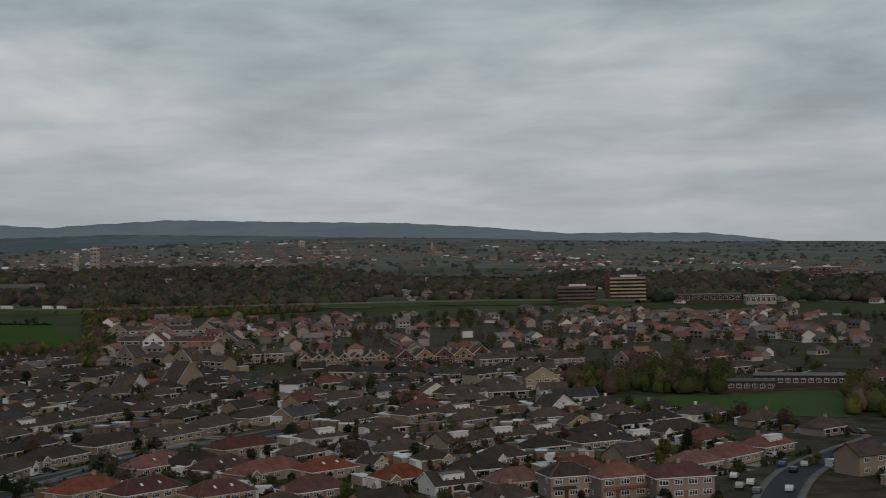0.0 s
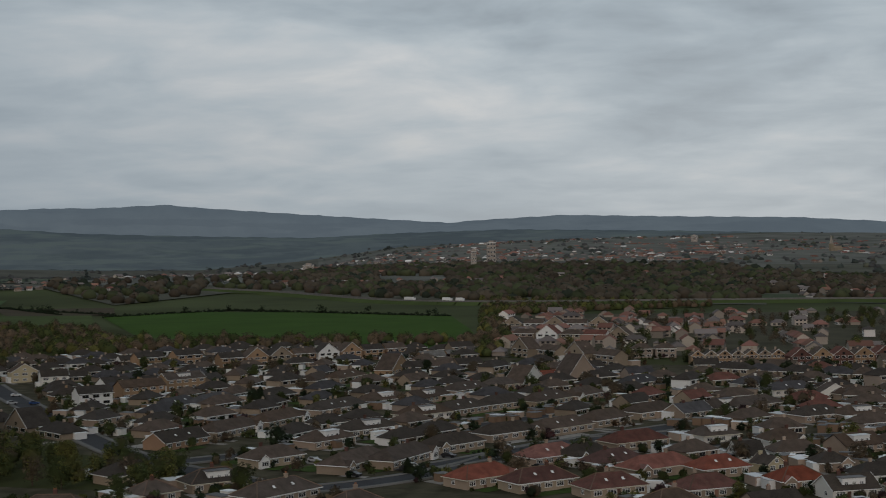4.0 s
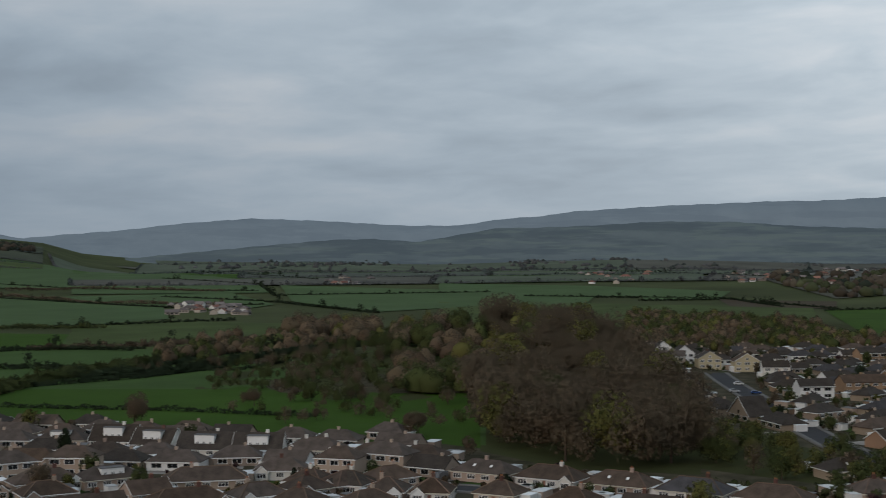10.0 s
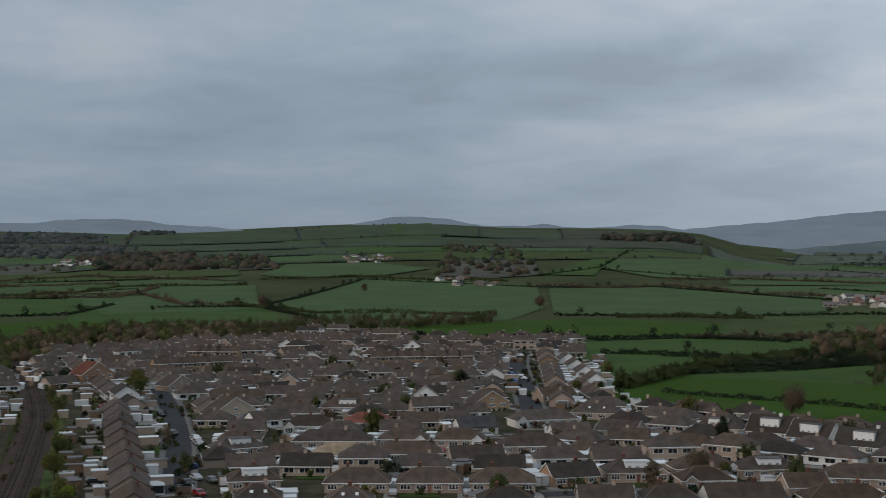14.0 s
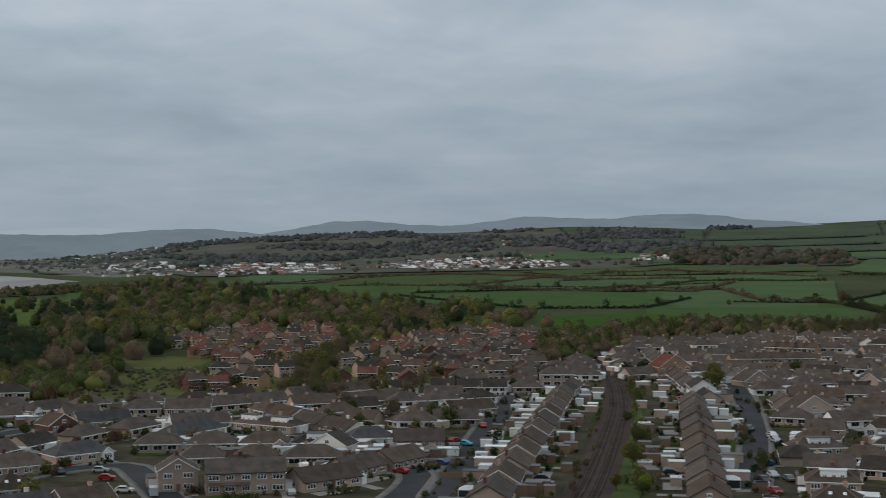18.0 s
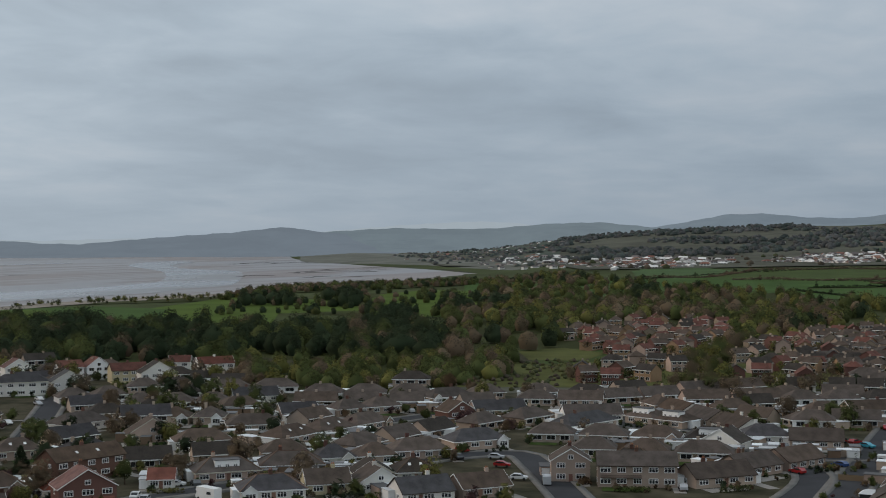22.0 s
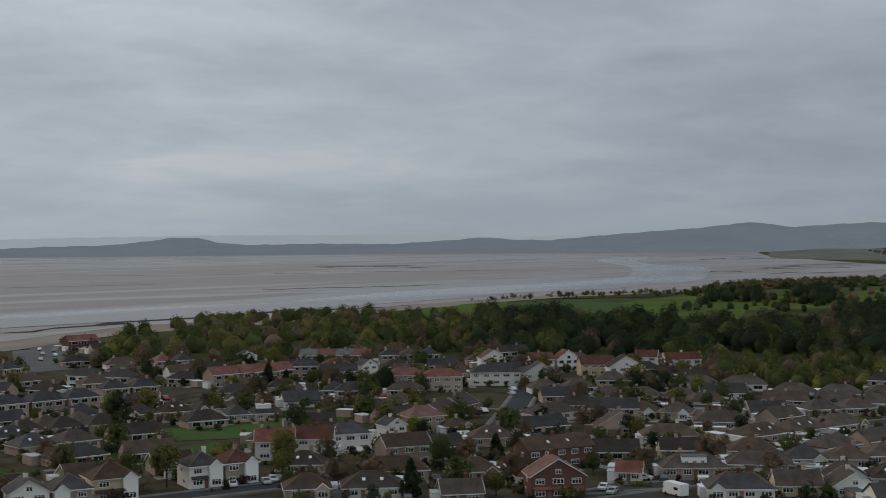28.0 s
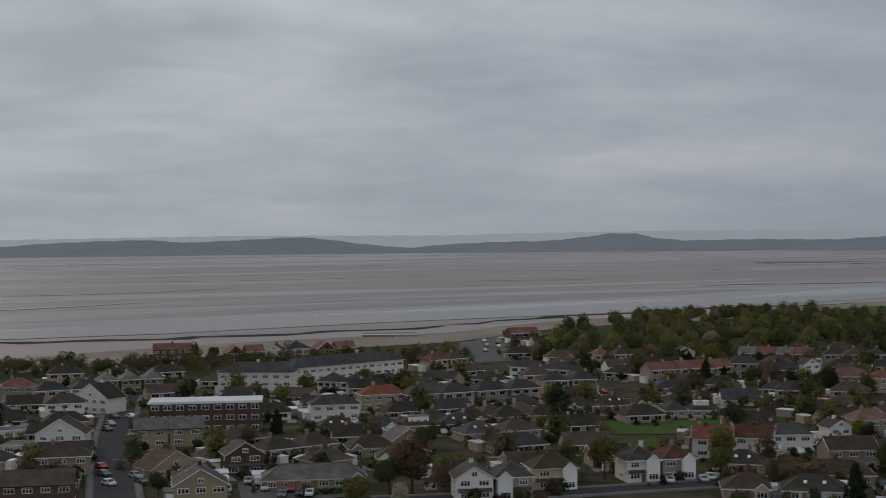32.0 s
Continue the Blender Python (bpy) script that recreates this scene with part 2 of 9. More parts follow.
def height(x, y):
    r, az = math.hypot(x, y), bearing(x, y)
    k = table(RISE, az)
    z = table(PROFILE, r) * k
    if r > 1200:
        swell = math.sin(x / 410 + 1.3) * math.sin(y / 530 + 0.4) + 0.6 * math.sin(x / 190 - y / 260)
        z += swell * min(1, (r - 1200) / 2500) * 9 * k
    if r > 2100:
        c = table(CREST, az)
        s = min(1.0, (r - 2100) / 1500) if c < 0 else min(1.0, max(0.0, (r - 2700) / 1500))
        z += c * s * s * (3 - 2 * s)
    z += 17 * math.exp(-((x + 497) ** 2 + (y - 527) ** 2) / 5200)
    if 100 < az % 360 < 250:
        z -= 3.5 * min(1, max(0, (r - shore(az) + 20) / 60))
    return z

# ---- mesh helpers ----
class Solid:
    """Gathers corners and faces for one mesh."""

    def __init__(self):
        self.v, self.f = [], []

    def poly(self, *pts):
        k = len(self.v)
        self.v += [tuple(p) for p in pts]
        self.f.append(tuple(range(k, k + len(pts))))

    def box(self, x0, x1, y0, y1, z0, z1, taper=0.0):
        k, a = len(self.v), taper
        self.v += [(x0, y0, z0), (x1, y0, z0), (x1, y1, z0), (x0, y1, z0), (x0 + a, y0 + a, z1), (x1 - a, y0 + a, z1), (x1 - a, y1 - a, z1), (x0 + a, y1 - a, z1)]
        self.f += [tuple(k + i for i in q) for q in ((3, 2, 1, 0), (4, 5, 6, 7), (0, 1, 5, 4), (1, 2, 6, 5), (2, 3, 7, 6), (3, 0, 4, 7))]
        return self

    def prism(self, pts, axis, a, b):
        """A closed outline of (u, z) pushed from a to b along x or y."""
        k, n = len(self.v), len(pts)
        for s in (a, b):
            self.v += [(s, u, z) if axis == "x" else (u, s, z) for u, z in pts]
        self.f += [tuple(range(k, k + n)), tuple(range(k + 2 * n - 1, k + n - 1, -1))]
        self.f += [(k + i, k + n + i, k + n + (i + 1) % n, k + (i + 1) % n) for i in range(n)]
        return self

    def bar(self, p, q, w):
        """A square bar from p to q."""
        p, q = Vector(p), Vector(q)
        d = (q - p).normalized()
        s = d.cross(Vector((0, 0, 1)))
        s = (s.normalized() if s.length > 1e-4 else Vector((1, 0, 0))) * w / 2
        u = s.cross(d).normalized() * w / 2
        k = len(self.v)
        self.v += [tuple(c + e) for c in (p, q) for e in (s + u, s - u, -s - u, -s + u)]
        self.f += [tuple(k + i for i in f) for f in ((0, 1, 2, 3), (7, 6, 5, 4), (0, 4, 5, 1), (1, 5, 6, 2), (2, 6, 7, 3), (3, 7, 4, 0))]
        return self

    def tube(self, p, q, r0, r1, n=6):
        p, q = Vector(p), Vector(q)
        d = (q - p).normalized()
        s = d.orthogonal().normalized()
        u = s.cross(d)
        k = len(self.v)
        for c, r in ((p, r0), (q, r1)):
            self.v += [tuple(c + (s * math.cos(6.2832 * i / n) + u * math.sin(6.2832 * i / n)) * r) for i in range(n)]
        self.f += [(k + i, k + (i + 1) % n, k + n + (i + 1) % n, k + n + i) for i in range(n)]
        self.f += [tuple(range(k + n - 1, k - 1, -1)), tuple(range(k + n, k + 2 * n))]
        return self

    def mesh(self, name, *mats):
        me = bpy.data.meshes.new(name)
        me.from_pydata(self.v, [], self.f)
        for m in mats:
            me.materials.append(m)
        bm = bmesh.new()
        bm.from_mesh(me)
        bmesh.ops.recalc_face_normals(bm, faces=bm.faces)
        bm.to_mesh(me)
        bm.free()
        return me


def part(name, solid, material, parent, label=""):
    ob = new(name, solid.mesh(name, material))
    ob.parent = parent
    return tagged(ob, label)


def sheet_mesh(name, grid, material, label, category="", kind="structure", parent=None):
    """A quad sheet from rows of points."""
    rows, cols = len(grid), len(grid[0])
    me = bpy.data.meshes.new(name)
    me.from_pydata([tuple(p) for r in grid for p in r], [], [(i * cols + j, i * cols + j + 1, (i + 1) * cols + j + 1, (i + 1) * cols + j)
                                                           for i in range(rows - 1) for j in range(cols - 1)])
    me.materials.append(material)
    me.polygons.foreach_set("use_smooth", [True] * len(me.polygons))
    ob = new(name, me)
    ob.parent = parent
    return tagged(ob, label, category, "", kind)


# ---- houses ----
def window(parent, x, y, z, w, h, side, panes, near):
    """A framed window on a wall; side: the wall's outward axis. Its own axes: x along the wall, -y outwards. Near ones have each pane apart."""
    t = 0.13
    xs, cells = [-w / 2], []
    for i in range(panes):
        a = -w / 2 + t + (w - t) * i / panes
        xs += [a, a + (w - t) / panes - t]
        cells.append(len(xs) - 2)
    xs.append(w / 2)
    zs = [0, t, h * 0.68, h * 0.68 + 0.06, h - t, h]
    k = len(xs)
    v = [(a, -0.07, c) for c in zs for a in xs] + [(a, 0.02, c) for c in (0, h) for a in (-w / 2, w / 2)]
    f, glass = [], []
    for j in range(5):
        for i in range(k - 1):
            lit = i in cells and j in (1, 3)
            if not (lit and near):
                f.append((j * k + i, j * k + i + 1, (j + 1) * k + i + 1, (j + 1) * k + i))
                glass.append(lit)
    n = 6 * k
    f += [(0, n, n + 1, k - 1), (5 * k, 6 * k - 1, n + 3, n + 2), (0, 5 * k, n + 2, n), (k - 1, n + 1, n + 3, 6 * k - 1)]
    me = bpy.data.meshes.new("window")
    me.from_pydata(v, [], f)
    me.materials.append(WHITE), me.materials.append(GLASS)
    me.polygons.foreach_set("material_index", [int(g) for g in glass] + [0] * 4)
    ob = new("window", me)
    ob.parent = parent
    ob.matrix_basis = pose(x, y, z, 0, 0, {"-y": 0, "+y": 180, "-x": -90, "+x": 90}[side])
    if near:
        part("pane", Solid().box(-w / 2 + t * 0.5, w / 2 - t * 0.5, -0.04, 0.01, t * 0.5, h - t * 0.5), GLASS, ob)


def gable_roof(s, x0, x1, y0, y1, z, rise, over, axis):
    """A pitched slab roof with thickness; axis: the way the ridge runs."""
    a, b = (y0, y1) if axis == "x" else (x0, x1)
    c, th, m = (a + b) / 2, 0.16, rise / ((b - a) / 2)
    lo = z - over * m
    pts = [(a - over, lo), (c, z + rise), (b + over, lo), (b + over, lo + th), (c, z + rise + th), (a - over, lo + th)]
    s.prism(pts, axis, (x0 if axis == "x" else y0) - 0.25, (x1 if axis == "x" else y1) + 0.25)


def hip_roof(s, x0, x1, y0, y1, z, rise, over):
    x0, x1, y0, y1 = x0 - over, x1 + over, y0 - over, y1 + over
    w, d = x1 - x0, y1 - y0
    if w >= d:
        r0, r1 = (x0 + d / 2 * 0.92, (y0 + y1) / 2, z + rise), (x1 - d / 2 * 0.92, (y0 + y1) / 2, z + rise)
    else:
        r0, r1 = ((x0 + x1) / 2, y0 + w / 2 * 0.92, z + rise), ((x0 + x1) / 2, y1 - w / 2 * 0.92, z + rise)
    b = [(x0, y0, z - 0.12), (x1, y0, z - 0.12), (x1, y1, z - 0.12), (x0, y1, z - 0.12)]
    e = [(px, py, z + 0.06) for px, py, _ in b]
    s.poly(*reversed(b))
    for i in range(4):
        s.poly(b[i], b[(i + 1) % 4], e[(i + 1) % 4], e[i])
    if w >= d:
        s.poly(e[0], e[1], r1, r0), s.poly(e[2], e[3], r0, r1), s.poly(e[1], e[2], r1), s.poly(e[3], e[0], r0)
        return [(e[0], r0), (e[3], r0), (e[1], r1), (e[2], r1), (r0, r1)]
    s.poly(e[1], e[2], r1, r0), s.poly(e[3], e[0], r0, r1), s.poly(e[0], e[1], r0), s.poly(e[2], e[3], r1)
    return [(e[0], r0), (e[1], r0), (e[2], r1), (e[3], r1), (r0, r1)]


RIDGE_CAPS = mat("ridge_tiles", (0.17, 0.12, 0.09), each=0.3, bump=0)
KINDS = {"bungalow": (2.45, 8.8, "bungalow", "bungalow"), "house": (5.1, 8.4, "two-storey house", "house"), "terrace": (5.0, 8.0, "terraced house", "house"),
         "block": (8.0, 11.0, "three-storey building", "building")}
MADE = {}


def build_house(kind, w, d, roof, wall, feats, level):
    near, panes = level >= 2, level == 3
    eave, _, noun, category = KINDS[kind]
    feats = feats.split()
    wm, wl = WALLS[wall]
    rm, rl = ROOFS[roof]
    hipped, cross = "gable" not in feats and "front" not in feats, "front" in feats
    rng = random.Random(f"{kind}{w}{d}{roof}{wall}{feats}")
    root = new(kind if kind != "block" else "building")
    tagged(root, f"{wl} {noun} with {rl} {'flat' if 'flat' in feats else 'hipped' if hipped else 'gabled'} roof" + (" and dormer" if "dormer" in feats else " and bay" if "bay" in feats else ""),
           category, f"{kind}s of the town")
    x0, x1, y0, y1 = -w / 2, w / 2, -d / 2, d / 2
    short = w if cross else d
    rise = short / 2 * (0.95 if "steep" in feats else 0.64 if hipped else 0.6)
    body, tile, trim = Solid(), Solid(), Solid()
    if "flat" in feats:
        body.box(x0, x1, y0, y1, -0.3, eave)
        tile.box(x0 - 0.3, x1 + 0.3, y0 - 0.3, y1 + 0.3, eave + 0.003, eave + 0.22)
        trim.box(x0 - 0.34, x1 + 0.34, y0 - 0.34, y0 - 0.303, eave - 0.1, eave + 0.28).box(x0 - 0.34, x1 + 0.34, y1 + 0.303, y1 + 0.34, eave - 0.1, eave + 0.28)
    elif hipped:
        body.box(x0, x1, y0, y1, -0.3, eave - 0.125)
        lines = hip_roof(tile, x0, x1, y0, y1, eave, rise, 0.42)
        caps = Solid()
        for p, q in lines:
            caps.bar((p[0], p[1], p[2] + 0.04), (q[0], q[1], q[2] + 0.04), 0.2)
        part("ridge_tiles", caps, RIDGE_CAPS, root) if near else None
        e = 0.44
        for a, b, c, f in ((x0 - e, x1 + e, y0 - e - 0.06, y0 - e), (x0 - e, x1 + e, y1 + e, y1 + e + 0.06), (x0 - e - 0.06, x0 - e, y0 - e, y1 + e), (x1 + e, x1 + e + 0.06, y0 - e, y1 + e)):
            trim.box(a, b, c, f, eave - 0.17, eave + 0.05)
    else:
        axis = "y" if cross else "x"
        c = (x0 + x1) / 2 if cross else (y0 + y1) / 2
        a, b = (x0, x1) if cross else (y0, y1)
        body.prism([(a, -0.3), (b, -0.3), (b, eave), (c, eave + rise - 0.01), (a, eave)], axis, y0 if cross else x0, y1 if cross else x1)
        gable_roof(tile, x0, x1, y0, y1, eave + 0.004, rise, 0.4, axis)
        m, n = rise / (short / 2), 0.4
        lo = eave - n * m
        for s0, s1 in (((y0 if cross else x0) - 0.31, (y0 if cross else x0) - 0.253), ((y1 if cross else x1) + 0.253, (y1 if cross else x1) + 0.31)):
            trim.prism([(a - n, lo - 0.02), (c, eave + rise - 0.02), (b + n, lo - 0.02), (b + n, lo + 0.2), (c, eave + rise + 0.2), (a - n, lo + 0.2)], axis, s0, s1)
        if cross:
            trim.box(x0 - n - 0.07, x0 - n - 0.01, y0, y1, lo - 0.03, lo + 0.12).box(x1 + n + 0.01, x1 + n + 0.07, y0, y1, lo - 0.03, lo + 0.12)
        else:
            trim.box(x0, x1, y0 - n - 0.07, y0 - n - 0.01, lo - 0.03, lo + 0.12).box(x0, x1, y1 + n + 0.01, y1 + n + 0.07, lo - 0.03, lo + 0.12)
    part("wall", body, wm, root)
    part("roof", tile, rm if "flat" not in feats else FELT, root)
    part("gutter" if hipped else "bargeboard", trim, (WHITE if rng.random() < 0.75 else CREAM) if hipped or cross else (WHITE if rng.random() < 0.6 else DARK_TRIM), root)
    # chimney
    if "flat" not in feats and "nochim" not in feats:
        st, cx = Solid(), rng.choice((-0.28, 0.0, 0.27)) * w * 0.6
        cy = 0.0 if rng.random() < 0.6 else d * 0.12
        if cross:
            cx, cy = 0.0, d * rng.choice((0.1, 0.35))
        top = eave + rise + 0.9
        st.box(cx - 0.42, cx + 0.42, cy - 0.3, cy + 0.3, eave + rise * 0.45, top).box(cx - 0.48, cx + 0.48, cy - 0.36, cy + 0.36, top - 0.18, top - 0.02)
        ch = part("chimney", st, wm if rng.random() < 0.5 else BRICK, root)
        if near:
            pot = Solid()
            for k in (-0.2, 0.2):
                pot.tube((cx + k, cy, top - 0.02), (cx + k, cy, top + 0.4), 0.12, 0.1)
            part("chimney_pot", pot, POT, ch)
    # bay with its own gable
    left = rng.choice((-1, 1))
    if "bay" in feats:
        bx, bw = left * (w / 2 - 1.9), 3.2
        b, t, g = Solid(), Solid(), Solid()
        b.prism([(bx - bw / 2, -0.3), (bx + bw / 2, -0.3), (bx + bw / 2, eave - 0.15), (bx, eave + 1.15), (bx - bw / 2, eave - 0.15)], "y", y0 - 0.9, y0 + 0.4)
        t.prism([(bx - bw / 2 - 0.25, eave - 0.3), (bx, eave + 1.2), (bx + bw / 2 + 0.25, eave - 0.3), (bx + bw / 2 + 0.25, eave - 0.18), (bx, eave + 1.36), (bx - bw / 2 - 0.25, eave - 0.18)],
                "y", y0 - 1.1, y0 + 2.2)
        g.prism([(bx - bw / 2 - 0.3, eave - 0.36), (bx, eave + 1.15), (bx + bw / 2 + 0.3, eave - 0.36), (bx + bw / 2 + 0.3, eave - 0.14), (bx, eave + 1.42), (bx - bw / 2 - 0.3, eave - 0.14)],
                "y", y0 - 1.16, y0 - 1.103)
        bay = part("bay", b, wm if rng.random() < 0.5 else WHITE, root)
        part("bay_roof", t, rm, bay)
        part("bargeboard", g, WHITE, bay)
        window(root, bx, y0 - 0.9, 0.7, 2.3, 1.4, "-y", 3, panes)
    # windows and door on each storey
    levels = max(1, round(eave / 2.6))
    slots = max(2, int(w / (3.4 if level else 4.2)))
    for lv in range(levels):
        z = 0.85 + lv * 2.55
        for i in range(slots):
            x = x0 + w * (i + 0.5) / slots
            if "bay" in feats and lv == 0 and abs(x - left * (w / 2 - 1.9)) < 2.6:
                continue
            ww = min(2.5, w / slots * 0.7) * rng.uniform(0.75, 1.0)
            window(root, x, y0, z, ww, 1.25, "-y", 3 if ww > 1.7 else 2, panes)
        for sx, side in ((x0, "-x"), (x1, "+x")):
            if near:
                window(root, sx, rng.uniform(-0.2, 0.2) * d, z, 1.2, 1.1, side, 2, panes)
    if cross or ("gable" in feats and levels == 1):
        if cross:
            window(root, 0, y0, eave + rise * 0.12, 1.3, 1.1, "-y", 2, panes)
        elif near:
            window(root, x1, 0, eave + rise * 0.1, 1.1, 1.0, "+x", 2, panes)
    if near:
        door, px = Solid(), x0 + w * (0.5 if slots % 2 == 0 else 0.34)
        door.box(px - 0.45, px + 0.45, y0 - 0.05, y0 + 0.02, 0.0, 2.02)
        part("door", door, DOOR, root)
    if kind == "house" and near and "flat" not in feats and rng.random() < 0.7:
        c = Solid().prism([(y0 - 0.75, 2.25), (y0 - 0.003, 2.75), (y0 - 0.003, 2.9), (y0 - 0.8, 2.37)], "x", x0 * 0.92, x1 * (0.92 if rng.random() < 0.5 else 0.1))
        part("canopy", c, rm, root, "tiled canopy over the ground-floor windows")
    m = rise / (short / 2)
    if "dormer" in feats:
        dw, z0 = min(w * 0.6, 5.8), eave + rise * 0.25
        yf, back = y0 + (z0 - eave) / m + 0.1, y0 + (eave + rise * 0.98 - eave) / m
        b, t = Solid(), Solid()
        b.box(-dw / 2, dw / 2, yf, back, z0 - 0.4, eave + rise * 0.86)
        t.box(-dw / 2 - 0.2, dw / 2 + 0.2, yf - 0.2, back, eave + rise * 0.86 + 0.003, eave + rise * 0.86 + 0.16)
        dm = part("dormer", b, WHITE, root, "white box dormer")
        part("dormer_roof", t, FELT if rng.random() < 0.6 else PALE_ROOF, dm)
        for k in range(3 if dw > 3.4 else 2):
            window(root, -dw / 2 + dw * (k + 0.5) / (3 if dw > 3.4 else 2), yf, z0 - 0.05, 1.0, 0.95, "-y", 2, panes)
    if "sky" in feats:
        for k in (-0.14, 0.16):
            yy, zz = y0 + d * 0.24, eave + d * 0.24 * m
            q = Solid()
            q.poly((k * w - 0.35, yy - 0.4, zz - 0.4 * m + 0.22), (k * w + 0.35, yy - 0.4, zz - 0.4 * m + 0.22), (k * w + 0.35, yy + 0.4, zz + 0.4 * m + 0.22), (k * w - 0.35, yy + 0.4, zz + 0.4 * m + 0.22))
            q.poly((k * w - 0.35, yy - 0.4, zz - 0.4 * m + 0.1), (k * w - 0.35, yy + 0.4, zz + 0.4 * m + 0.1), (k * w + 0.35, yy + 0.4, zz + 0.4 * m + 0.1), (k * w + 0.35, yy - 0.4, zz - 0.4 * m + 0.1))
            part("skylight", q, WHITE, root)
    if "solar" in feats:
        q = Solid()
        y_a, y_b = y0 + d * 0.08, y0 + d * 0.38
        za, zb = eave + (y_a - y0) * m + 0.26, eave + (y_b - y0) * m + 0.26
        for i in range(4):
            u = -w * 0.32 + i * w * 0.16
            q.poly((u, y_a, za), (u + w * 0.15, y_a, za), (u + w * 0.15, y_b, zb), (u, y_b, zb))
        part("solar_panel", q, SOLAR, root)
    return root


def house(x, y, yaw, kind="bungalow", w=11, d=None, roof="brown", wall="beige", feats=""):
    near = 3 if math.hypot(x, y) < 285 else 2 if math.hypot(x, y) < 345 else 1
    d = d or KINDS[kind][1]
    key = (kind, round(w), round(d * 2) / 2, roof, wall, feats, near)
    m = pose(x, y, height(x, y), 0, 0, yaw)
    if key in MADE:
        return copy_thing(MADE[key], m)
    MADE[key] = build_house(kind, round(w), round(d * 2) / 2, roof, wall, feats, near)
    MADE[key].matrix_basis = m
    return MADE[key]


HOUSES = []


def extras(feats, kind, rng):
    """Plain bungalows get a bay, a dormer or roof lights now and then."""
    if kind != "bungalow" or feats:
        return feats
    return rng.choice(("", "", "", "bay", "bay", "dormer", "sky"))


def row(x0, y0, x1, y1, n=1, kind="bungalow", roof="brown", wall="beige", feats="", yard=True, mid=False):
    """n houses side by side, their fronts on the line from one end to the other and turned to face the camera at the
    origin.
    """
    rng = random.Random(f"{x0}{y1}{n}")
    gap = math.hypot(x1 - x0, y1 - y0) / n
    roofs, walls, looks = roof.split(), wall.split(), feats.split("|")
    ux, uy = (x1 - x0) / gap / n, (y1 - y0) / gap / n
    nx, ny = uy, -ux
    mx, my = (x0 + x1) / 2, (y0 + y1) / 2
    if nx * mx + ny * my > 0:
        nx, ny = -nx, -ny
    yaw = math.degrees(math.atan2(nx, -ny))
    d = KINDS[kind][1]
    # beige fronts in this sector are shaded by colour, through the darker copy
    if bearing(mx, my) < 34:
        walls = ["dash" if k == "beige" else k for k in walls]
    for i in range(n):
        t = (i + 0.5) * gap
        w = min(60 if kind == "block" else 24 if n == 1 and kind == "bungalow" else 19 if n == 1 else 16, max(6.5, gap * (0.998 if kind == "terrace" else 0.98 if n == 1 else 0.9)))
        dd = d if n > 1 or kind == "block" else min(d, max(6.5, w * 0.85))
        cx, cy = x0 + ux * t - (0 if mid else nx * dd / 2), y0 + uy * t - (0 if mid else ny * dd / 2)
        if n > 1 and kind != "block" and math.hypot(cx, cy) > 455 or kind != "block" and math.hypot(cx, cy) > 680:
            joined_house(cx, cy, yaw, w, dd, rng, KINDS[kind][0], walls[i % len(walls)], roofs[i % len(roofs)], "gable" not in looks[i % len(looks)] and "front" not in looks[i % len(looks)], "front" in looks[i % len(looks)])
        else:
            house(cx, cy, yaw + rng.uniform(-1.5, 1.5) * (kind != "terrace"), kind, w, dd, roofs[i % len(roofs)], walls[i % len(walls)], extras(looks[i % len(looks)].strip(), kind, rng))
        HOUSES.append((cx, cy, yaw, w, dd))
        if yard:
            yard_things(rng, cx, cy, yaw, w, dd)

# ---- smaller things of the gardens and streets ----
def copies(key, make, x, y, yaw=0.0, z=None):
    m = pose(x, y, height(x, y) if z is None else z, 0, 0, yaw)
    if key in MADE:
        return copy_thing(MADE[key], m)
    MADE[key] = make()
    MADE[key].matrix_basis = m
    return MADE[key]


def make_garage(pale):
    g = tagged(new("garage"), ("pale" if pale else "grey") + "-roofed single garage with an up-and-over door", "garage", "garages by the houses")
    part("wall", Solid().box(-1.5, 1.5, -2.8, 2.8, -0.2, 2.25), WALLS["beige"][0], g)
    part("roof", Solid().box(-1.62, 1.62, -2.95, 2.95, 2.253, 2.42), PALE_ROOF if pale else FELT, g)
    dr = Solid().box(-1.15, 1.15, -2.86, -2.803, 0, 2.0)
    for i in range(4):
        dr.box(-1.15, 1.15, -2.89, -2.862, 0.1 + i * 0.5, 0.5 + i * 0.5)
    part("garage_door", dr, WHITE, g)
    return g


